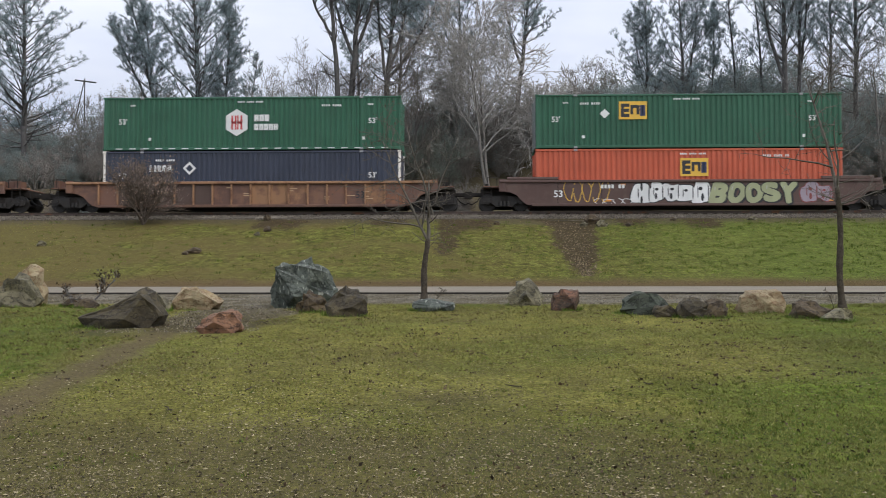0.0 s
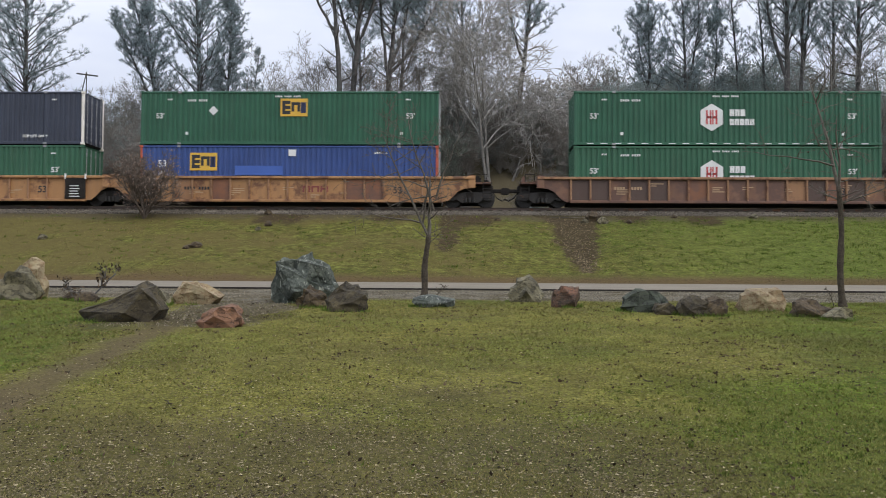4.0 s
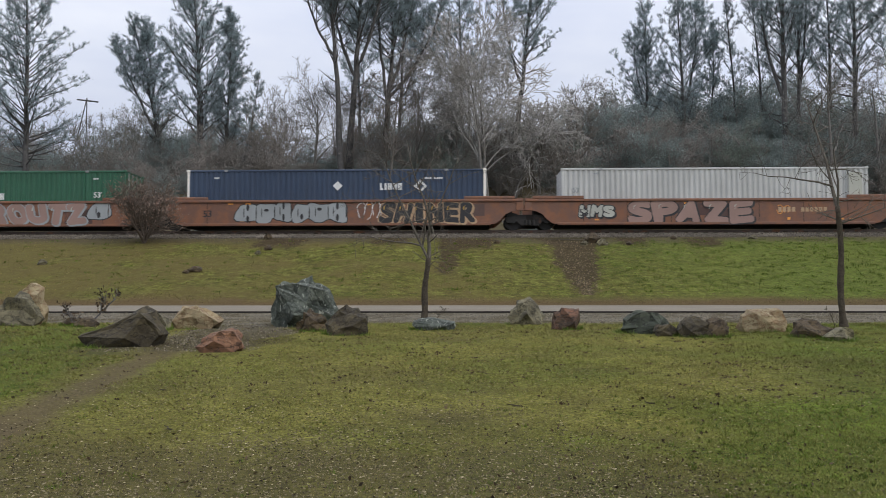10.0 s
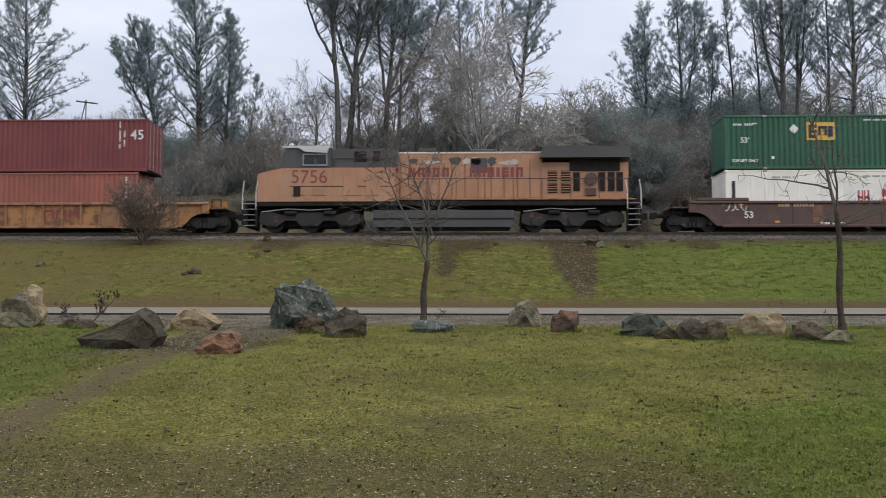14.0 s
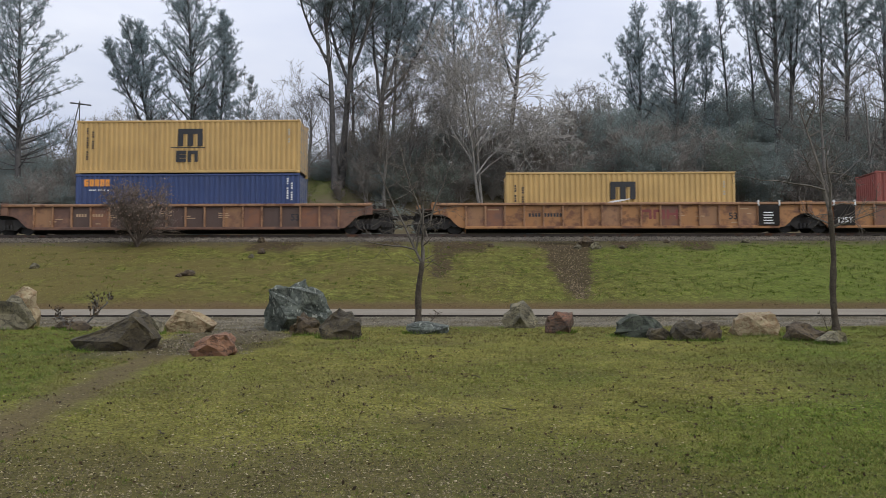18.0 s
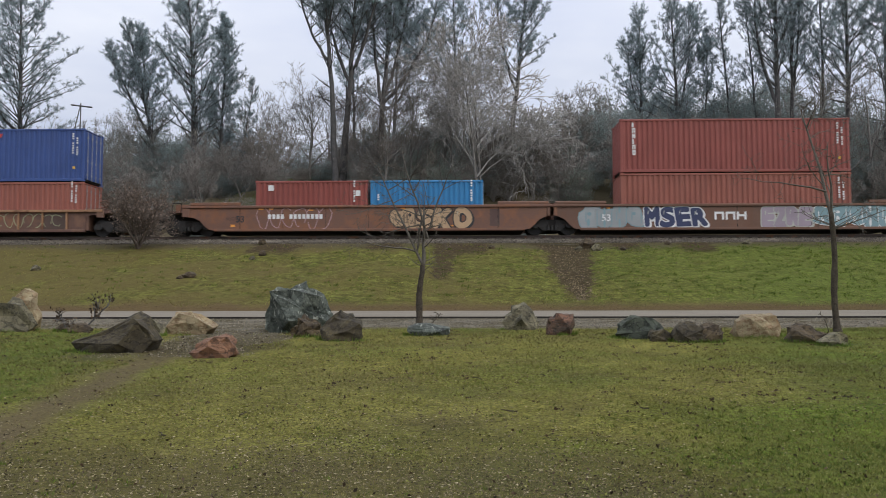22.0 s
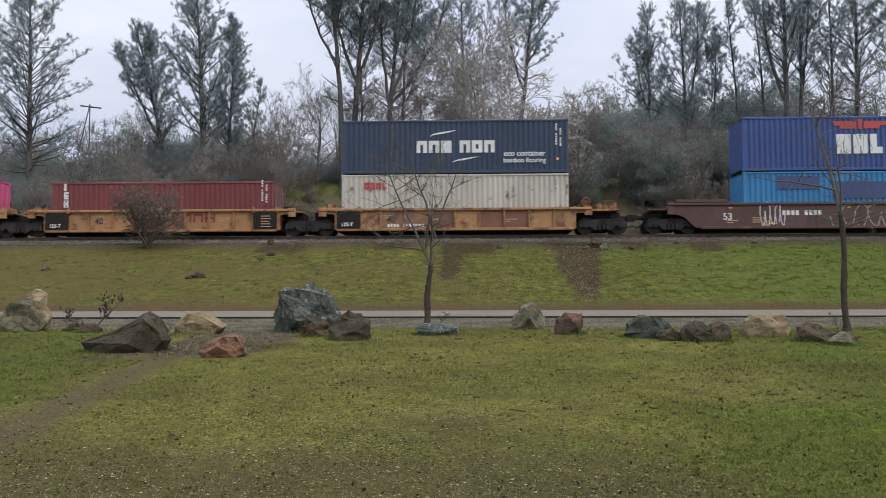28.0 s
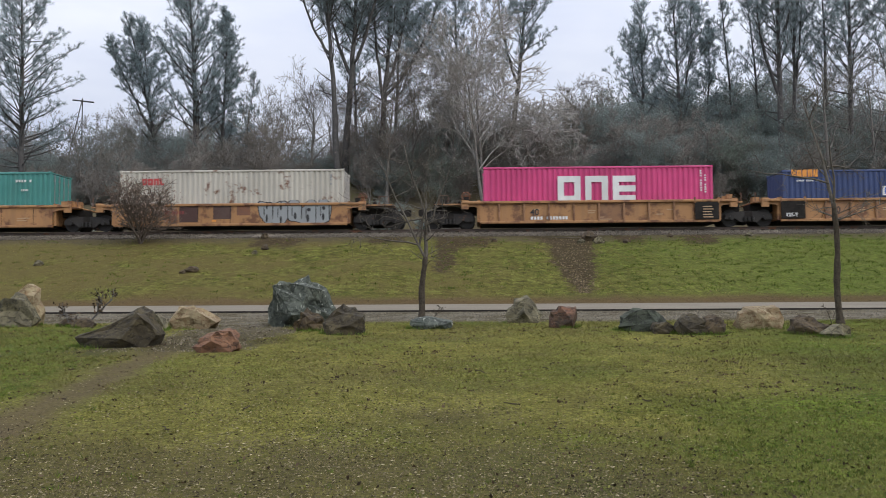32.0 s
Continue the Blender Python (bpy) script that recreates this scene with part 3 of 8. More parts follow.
    # leaf litter under the trees behind the line
    c = blend(n, l, math_node("MULTIPLY", band(Y, 49.5, 51.0), ramp(n, l, mid, 0.40, 0.62, (0.75, 0.75, 0.75, 1), (1, 1, 1, 1))), c, blend(n, l, fine, (0.075, 0.062, 0.036), (0.17, 0.142, 0.09)))
    # grass on the mound behind the line
    knoll = math_node("MULTIPLY", band(math_node("ABSOLUTE", math_node("ADD", xw, 11.6)), 4.2, 2.2), math_node("MULTIPLY", band(yw, 58.0, 60.0), band(yw, 68, 64)))
    c = blend(n, l, math_node("MULTIPLY", math_node("MULTIPLY", knoll, ramp(n, l, rough, 0.36, 0.56)), 0.6), c, lush)
    l.new(c, p.inputs["Base Color"])
    p.inputs["Roughness"].default_value = 0.95
    p.inputs["Specular IOR Level"].default_value = 0.08
    l.new(bump(n, l, blend(n, l, 0.5, fine, grit), 0.8, 0.03), p.inputs["Normal"])
    me.materials.append(m)
    tagged(new("ground", me), "sloping lawn, gravel shoulder and grassy railway bank", "ground", kind="structure")


build_ground()


def build_path():
    s = Shape()
    xs = axis([(-400, -40, 40), (-40, 40, 2), (40, 400, 40)])
    for a, b in zip(xs, xs[1:]):
        k = lambda x: 0.04 * math.sin(x * 0.11)
        va = [(x, y, z) for x in (a, b) for y, z in ((26.9 + k(x), 1.15), (26.9 + k(x), 1.312), (27.0 + k(x), 1.325), (30.75 + k(x), 1.475), (30.75 + k(x), 1.36))]
        s.add(va, [(0, 5, 6, 1), (1, 6, 7, 2), (2, 7, 8, 3), (3, 8, 9, 4)])
    ob = solid("paved_path", s, M["asphalt"], "pale worn asphalt path below the railway bank", "path", kind="structure")
    ob.data.materials.append(M["asphalt_edge"])
    for i, f in enumerate(ob.data.polygons):
        f.material_index = 1 if i % 4 == 0 else 0


build_path()


def build_track():
    bed = Shape()
    xs = axis([(-700, -60, 40), (-60, 60, 1.0), (60, 700, 40)])
    rng = random.Random(5)
    rows = []
    for x in xs:
        j = [0.05 * rng.uniform(-1, 1) for _ in range(4)]
        rows.append([(x, 44.15 + j[0], 4.70), (x, 44.9 + j[1], 4.93 + 0.5 * j[2]), (x, 45.75 + j[3], 5.13), (x, 50.6, 5.13), (x, 52.2, 4.6)])
    for a, b in zip(rows, rows[1:]):
        bed.add(a + b, [(i, 5 + i, 6 + i, 1 + i) for i in range(4)])
    solid("ballast_bed", bed, M["stone"], "dark grey crushed stone ballast under the track", "ballast", kind="structure")
    rng = np.random.default_rng(8)
    k = 32000
    x = rng.uniform(-34, 34, k)
    u = rng.uniform(0, 1, k) ** 0.8
    y = 43.9 + u * 2.1
    z = np.interp(y, [43.9, 44.15, 44.9, 45.75, 46.1], [4.78, 4.82, 4.93, 5.13, 5.13]) + rng.uniform(-0.01, 0.02, k)
    scatter_stones("ballast_stones", x, y, z, 0.018, 0.045, M["stone"], rng, "loose crushed ballast stones on the track shoulder")
    track = thing("railway_track", "steel rails on dark wooden sleepers in ballast", "railway track", (0, TRACK_Y, RAIL_Z), kind="structure")
    prof = [(-0.07, -0.17), (0.07, -0.17), (0.07, -0.15), (0.012, -0.125), (0.012, -0.045), (0.036, -0.035), (0.036, -0.004), (0.028, 0), (-0.028, 0), (-0.036, -0.004), (-0.036, -0.035), (-0.012, -0.045), (-0.012, -0.125), (-0.07, -0.15)]
    for side in (-0.753, 0.753):
        s = Shape()
        q = len(prof)
        s.add([(x, side + a, b) for x in (-700, 700) for a, b in prof], [(i, (i + 1) % q, q + (i + 1) % q, q + i) for i in range(q)])
        part("rail", s, M["rail"], track)
    sleeper = Shape().bar(-0.11, 0.11, -1.3, 1.3, -0.31, -0.17, 0.015).mesh("sleeper")
    for i in range(-62, 63):
        o = part("sleeper", sleeper, M["tie"], track)
        o.location = (i * 0.52 + 0.03 * math.sin(i * 7.0), 0.04 * math.sin(i * 3.1), 0.004 * math.sin(i * 5.0))


def scatter_stones(name, x, y, z, a, b, material, rng, label, category="stones", flat=1.0):
    """Many small angular stones in one mesh."""
    k = len(x)
    base = np.array([(1, 0, -0.3), (-0.3, 0.9, -0.35), (-0.75, -0.75, -0.3), (0.1, 0.1, 0.75)])
    tri = np.array([(0, 1, 3), (1, 2, 3), (2, 0, 3)])
    sz = rng.uniform(a, b, k)
    turn = rng.uniform(0, 6.28, k)
    jit = rng.normal(0, 0.22, (k, 4, 3))
    p = base[None] + jit
    c, s = np.cos(turn)[:, None], np.sin(turn)[:, None]
    px, py = p[..., 0] * c - p[..., 1] * s, p[..., 0] * s + p[..., 1] * c
    v = np.stack([px * sz[:, None] + x[:, None], py * sz[:, None] + y[:, None], p[..., 2] * sz[:, None] * flat + z[:, None]], -1)
    verts = v.reshape(-1, 3)
    faces = (np.arange(k)[:, None, None] * 4 + tri[None]).reshape(-1, 3)
    me = bpy.data.meshes.new(name)
    me.from_pydata(verts.tolist(), [], faces.tolist())
    solid(name, me, material, label, category, kind="stuff")


build_track()

# ---------------------------------------------------------------- freight containers
def corrugated(length, z0, z1, y, depth=0.055, pitch=0.278):
    """Vertical folds from -length/2 to length/2, crests at y, troughs deeper."""
    k = max(2, round(length / pitch))
    p = length / k
    xs = []
    for i in range(k):
        a = -length / 2 + i * p
        xs += [(a, y), (a + 0.34 * p, y), (a + 0.5 * p, y + depth), (a + 0.84 * p, y + depth)]
    xs.append((length / 2, y))
    s = Shape()
    m = len(xs)
    s.add([(x, v, z0) for x, v in xs] + [(x, v, z1) for x, v in xs], [(i, i + 1, m + i + 1, m + i) for i in range(m - 1)])
    return s


def container(name, feet, paint_key, label, marks=(), high=2.9, door_right=True, post_key=None, smooth_side=False):
    """A freight container standing on its base at the origin; its near side faces -y."""
    L = {53: 16.15, 45: 13.72, 40: 12.19, 20: 6.06}[feet]
    W = 2.59 if feet == 53 else 2.44
    h, w = L / 2, W / 2
    mat = M[paint_key]
    pmat = M[post_key] if post_key else mat
    box = thing(name, label, "container", group="freight containers")
    key = (feet, high)

    def ready(tag, make):
        return kept((tag, key), lambda: make().mesh(tag))

    if smooth_side:
        wide = (L - 0.28) / 13
        panel = kept(("smooth", key), lambda: Shape().box(0, wide - 0.012, -w + 0.012, -w + 0.05, 0.16, high - 0.12).mesh("side_panel"))
        for i in range(13):
            for q in (1, -1):
                o = part("side_panel", panel, mat, box)
                o.location, o.rotation_euler = (q * (-h + 0.14 + i * wide), 0, 0), (0, 0, 0 if q > 0 else math.pi)
    else:
        side = ready("side_panel", lambda: corrugated(L - 0.28, 0.15, high - 0.11, -w + 0.012))
        part("side_panel", side, mat, box)
        part("side_panel", side, mat, box).rotation_euler = (0, 0, math.pi)
    part("roof", ready("roof", lambda: Shape().box(-h + 0.05, h - 0.05, -w + 0.05, w - 0.05, high - 0.06, high - 0.02)), mat, box)
    part("floor", ready("floor", lambda: Shape().box(-h + 0.1, h - 0.1, -w + 0.06, w - 0.06, 0.06, 0.16)), M["dark"], box)
    turn = 1 if door_right else -1
    end = part("front_wall", ready("front_wall", lambda: corrugated(W - 0.24, 0.15, high - 0.11, -h + 0.02, 0.045, 0.25)), mat, box)
    end.rotation_euler = (0, 0, -math.pi / 2 if turn > 0 else math.pi / 2)
    leaf = ready("door", lambda: Shape().bar(-0.03, 0.03, 0.01, w - 0.13, 0.16, high - 0.12, 0.01))
    rods = ready("lock_rod", lambda: (lambda s: [s.tube([(0.06, y, 0.12), (0.06, y, high - 0.1)], [0.02, 0.02], 6) for y in (0.3, 0.85)] and [s.box(0.03, 0.075, y - 0.05, y + 0.05, z, z + 0.12) for y in (0.3, 0.85) for z in (0.35, 1.1, high - 0.5)] and s)(Shape()))
    for q in (1, -1):
        d = part("door", leaf, mat, box)
        d.location, d.rotation_euler = (turn * (h - 0.06), 0, 0), (0, 0, 0 if turn > 0 else math.pi)
        if q < 0:
            d.location.y = -(w - 0.12) if turn > 0 else (w - 0.12)
        part("lock_rod", rods, M["steel"], d)
    post = kept(("post", key), lambda: Shape().bar(-0.07, 0.07, -0.06, 0.06, 0.11, high - 0.11, 0.02).mesh("corner_post"))
    cast = kept("casting", lambda: Shape().bar(-0.089, 0.089, -0.081, 0.081, 0, 0.118, 0.012).mesh("corner_casting"))
    stand = [-h + 0.08, h - 0.08]
    for x in stand + ([-5.95, 5.95] if feet == 53 else []):
        for y in (-w + 0.06, w - 0.06):
            o = part("corner_post" if abs(x) > 6.5 or feet < 53 else "lifting_post", post, pmat if abs(x) > 6.5 or feet < 53 else mat, box)
            o.location = (x, y - (0.006 if y < 0 else -0.006) * (feet == 53 and abs(x) < 6.5), 0)
            for z in (0, high - 0.118):
                o = part("corner_casting", cast, pmat if abs(x) > 6.5 or feet < 53 else M["steel"], box)
                o.location = (x, y + (-0.012 if y < 0 else 0.012), z)
    for y in (-w, w - 0.11):
        part("top_rail", ready("top_rail%.1f" % y, lambda: Shape().bar(-h + 0.12, h - 0.12, y, y + 0.11, high - 0.115, high - 0.008, 0.02)), mat, box)
        part("bottom_rail", ready("bottom_rail%.1f" % y, lambda: Shape().bar(-h + 0.12, h - 0.12, y, y + 0.11, 0.02, 0.17, 0.02)), mat, box)
    for k in marks:
        mark(box, k, -w - 0.003)
    return box


def glyphs(s, code, x0, z0, h, y, wide=0.72, gap=0.2, stroke=0.22, slant=0.0):
    """A row of plain signs of height h: o a ring, b a block, p two bars, t three bars across, i one bar, n a step."""
    t = stroke * h
    x = x0

    def quad(a, b, c, d):
        s.prism([(a + slant * (c - z0), c), (b + slant * (c - z0), c), (b + slant * (d - z0), d), (a + slant * (d - z0), d)], y - 0.004, y)

    for g in code:
        w = wide * h
        if g == " ":
            x += w * 0.6
            continue
        if g == "o":
            quad(x, x + t, z0, z0 + h), quad(x + w - t, x + w, z0, z0 + h), quad(x + t, x + w - t, z0, z0 + t), quad(x + t, x + w - t, z0 + h - t, z0 + h)
        elif g == "b":
            quad(x, x + w, z0, z0 + h)
        elif g == "p":
            quad(x, x + t, z0, z0 + h), quad(x + w - t, x + w, z0, z0 + h), quad(x + t, x + w - t, z0 + 0.4 * h, z0 + 0.4 * h + t)
        elif g == "t":
            quad(x, x + t, z0, z0 + h)
            for k in (0, 0.5 * (h - t), h - t):
                quad(x + t, x + w, z0 + k, z0 + k + t)
        elif g == "n":
            quad(x, x + t, z0, z0 + h), quad(x + w - t, x + w, z0, z0 + h), quad(x + t, x + w - t, z0 + h - t, z0 + h)
        elif g == "i":
            w = t * 1.3
            quad(x, x + w, z0, z0 + h)
        elif g == "l":
            quad(x, x + t, z0, z0 + h), quad(x + t, x + w * 0.85, z0, z0 + t)
            w *= 0.85
        x += w + gap * h
    return x


def mark(box, spec, y):
    """One painted marking on the near side of a container. spec: what, x, z of its middle, and more."""
    what, x, z = spec[:3]
    s = Shape()
    if what == "text":
        o = part("lettering", letters(spec[3], spec[4], 0.008), M[spec[5]], box)
        o.location = (x, y, z)
        return
    if what == "bars":                                 # small unreadable writing: w, h, colour
        w, h = spec[3], spec[4]
        k = max(1, round(w / (h * 1.1)))
        for i in range(k):
            if i % 5 != 4:
                s.box(x - w / 2 + i * w / k, x - w / 2 + (i + 0.68) * w / k, y - 0.003, y, z - h / 2, z + h / 2)
        tagged(part("small_marking", s, M[spec[5]], box), kind="stuff")
    elif what == "column":                             # small writing down the panel: h, colour
        h = spec[3]
        k = max(3, round(h / 0.13))
        for i in range(k):
            if i % 6 != 3:
                s.box(x - 0.045, x + 0.045, y - 0.003, y, z + h / 2 - (i + 0.7) * h / k, z + h / 2 - i * h / k)
        tagged(part("small_marking", s, M[spec[4]], box), kind="stuff")
    elif what == "hex":                                # white six-sided sign with red bars, two lines of bars beside it
        c, bars = (M["l_white"], M["l_red"]) if len(spec) < 4 else (M[spec[3]], M[spec[4]])
        s.prism([(x + 0.74 * math.cos(a) * 0.92, z + 0.74 * math.sin(a)) for a in [math.pi / 6 + i * math.pi / 3 for i in range(6)]], y - 0.003, y)
        part("sign_ground", s, c, box)
        s = Shape()
        for a, b, c0, d in ((-0.30, -0.20, -0.38, 0.38), (-0.10, -0.02, -0.38, 0.38), (0.02, 0.10, -0.38, 0.38), (0.20, 0.30, -0.38, 0.38), (-0.30, -0.02, -0.06, 0.06), (0.02, 0.30, -0.06, 0.06)):
            s.box(x + a, x + b, y - 0.008, y - 0.004, z + c0, z + d)
        part("sign_bars", s, bars, box)
        s = Shape()
        glyphs(s, "pnb", x + 0.95, z + 0.06, 0.36, y, 0.66, 0.12, 0.3)
        glyphs(s, "ononp", x + 0.95, z - 0.42, 0.34, y, 0.66, 0.12, 0.3)
        part("brand_bars", s, c if len(spec) < 4 else bars, box)
    elif what == "square":                             # yellow square with dark shapes
        part("sign_ground", s.box(x - 0.74, x + 0.74, y - 0.003, y, z - 0.48, z + 0.48), M["l_yellow"], box)
        s = Shape()
        glyphs(s, "t", x - 0.64, z - 0.36, 0.72, y - 0.004, 0.62, 0.1, 0.24)
        glyphs(s, "n", x - 0.14, z - 0.22, 0.5, y - 0.004, 0.95, 0.1, 0.3)
        part("sign_bars", s, M["l_black"], box)
        s = Shape()
        glyphs(s, "p", x + 0.36, z - 0.30, 0.58, y - 0.004, 0.5, 0.1, 0.3)
        part("sign_bars", s, M["l_navy"], box)
    elif what == "diamond":
        r, hole = spec[3], spec[4]
        if hole:
            for q in range(4):
                a = math.pi / 2 * q
                p0 = [(0.0, r), (r, 0.0), (r * 0.55, 0.0), (0.0, r * 0.55)]
                s.prism([(x + u * math.cos(a) - v * math.sin(a), z + u * math.sin(a) + v * math.cos(a)) for u, v in p0], y - 0.003, y)
        else:
            s.prism([(x, z - r), (x + r, z), (x, z + r), (x - r, z)], y - 0.003, y)
        part("diamond_sign", s, M["l_white"], box)
    elif what == "signs":                              # code, height, colour, proportions
        code, h, colour = spec[3:6]
        more = spec[6] if len(spec) > 6 else {}
        e = glyphs(Shape(), code, 0, 0, h, y, **more)
        at = x - e / 2
        for g in code:
            s = Shape()
            at = glyphs(s, g, at, z - h / 2, h, y, **more)
            if s.v:
                part("brand_sign", s, M[colour], box)
    elif what == "upright":                            # signs one under another
        code, h, colour = spec[3:6]
        top = z + len(code) * h * 1.15 / 2
        for i, g in enumerate(code):
            s = Shape()
            glyphs(s, g, x - 0.33 * h, top - (i + 1) * h * 1.15, h, y, 0.66, 0, 0.26)
            part("brand_sign", s, M[colour], box)
    elif what == "patch":
        part("paint_patch", s.box(x - spec[3] / 2, x + spec[3] / 2, y - 0.003, y, z - spec[4] / 2, z + spec[4] / 2), M[spec[5]], box)
    elif what == "swoosh":
        up = spec[4]
        for i in range(10):
            a, b = i / 10, (i + 1) / 10
            f = lambda u: (x + spec[3] * (u - 0.5), z + up * (0.30 * math.sqrt(u)), 0.10 * math.sin(math.pi * (0.12 + 0.85 * u)))
            (xa, za, ta), (xb, zb, tb) = f(a), f(b)
            s.prism([(xa, za - ta), (xb, zb - tb), (xb, zb), (xa, za)], y - 0.003, y)
        part("brand_stroke", s, M["l_white"], box)
    elif what == "eagle":
        for a, b, c0, d in ((-1.45, -0.2, 0.05, 0.28), (0.2, 1.45, 0.05, 0.28), (-1.1, -0.2, -0.12, 0.05), (0.2, 1.1, -0.12, 0.05), (-0.12, 0.12, -0.14, 0.40)):
            s.prism([(x + a, z + d), (x + b, z + d), (x + b * 0.92, z + c0), (x + a * 0.92, z + c0)], y - 0.003, y)
        part("brand_wings", s, M["l_red"], box)
    elif what == "waves":
        for k in range(2):
            for i in range(8):
                f = lambda u: (x - 0.42 + 0.84 * u, z - 0.3 * k + 0.13 * math.sin(6.28 * u * 0.9 + 0.4))
                (xa, za), (xb, zb) = f(i / 8), f((i + 1) / 8)
                s.prism([(xa, za), (xb, zb), (xb, zb + 0.07), (xa, za + 0.07)], y - 0.003, y)
        part("brand_waves", s, M["l_white"], box)


def usual53(colour="l_white", marks=()):
    """The small markings that every long container carries."""
    return list(marks) + [("text", -7.0, 1.55, "53'", 0.40, colour), ("text", 6.55, 1.55, "53'", 0.40, colour), ("bars", -6.45, 2.45, 0.3, 0.09, colour), ("bars", 6.45, 2.45, 0.3, 0.09, colour),
                          ("bars", 0.0, 2.62, 1.5, 0.09, colour), ("bars", -5.5, 0.62, 0.22, 0.16, colour), ("bars", 6.1, 0.62, 0.22, 0.16, colour)]


def usual40(colour="l_white"):
    return [("column", 5.45, 2.0, 1.3, colour), ("column", 5.68, 1.9, 1.0, colour), ("bars", 5.55, 0.75, 0.2, 0.14, "l_yellow")]


EMP = lambda x, z=2.02: ("square", x, z)
NUM = lambda x: ("bars", x, 2.4, 1.2, 0.11, "l_white")
DASH = [("patch", -7.2 + i * 0.72, 0.10, 0.36, 0.05, "l_white") for i in range(21)]
RANGE = lambda x, c="l_white": [("signs", x - 1.0, 1.95, "lipnn", 0.36, c, dict(wide=0.6, gap=0.16, stroke=0.26)), ("diamond", x + 0.55, 1.97, 0.36, True)]
SEA = [("signs", -4.9, 2.42, "tobno", 0.38, "l_orange", dict(wide=0.62, gap=0.14, stroke=0.28)), ("bars", -4.8, 2.02, 1.1, 0.09, "l_white")]
SHIP = [("eagle", 0.12, 2.35), ("signs", 0.12, 1.42, "npl", 1.05, "l_white", dict(wide=0.72, gap=0.12, stroke=0.34))]
LINE2 = [("signs", -1.35, 1.5, "tn", 0.95, "l_red", dict(wide=0.95, gap=0.16, stroke=0.3)), ("signs", 1.22, 1.42, "lint", 0.95, "l_white", dict(wide=0.62, gap=0.12, stroke=0.25, slant=0.22)), ("waves", 2.0, 2.35)]
WIDE3 = [("signs", 0.05, 1.69, "ont", 1.38, "l_white", dict(wide=0.88, gap=0.18, stroke=0.24))]
TEX = [("upright", -5.3, 1.9, "itp", 0.40, "l_white")]
TRI = [("upright", -5.35, 1.85, "inpinob"[0:6], 0.26, "l_white")]
OO = [("signs", -4.25, 2.28, "oonl", 0.36, "l_red", dict(wide=0.78, gap=0.12, stroke=0.3))]
GREEN53 = "green corrugated steel fifty-three-foot container with white markings"


# place along the train, tier, container
LOADS = []


def load(s, tier, box, car_floor=0.37, base=2.9):
    LOADS.append((s, car_floor + (base + 0.035 if tier else 0.0), box))


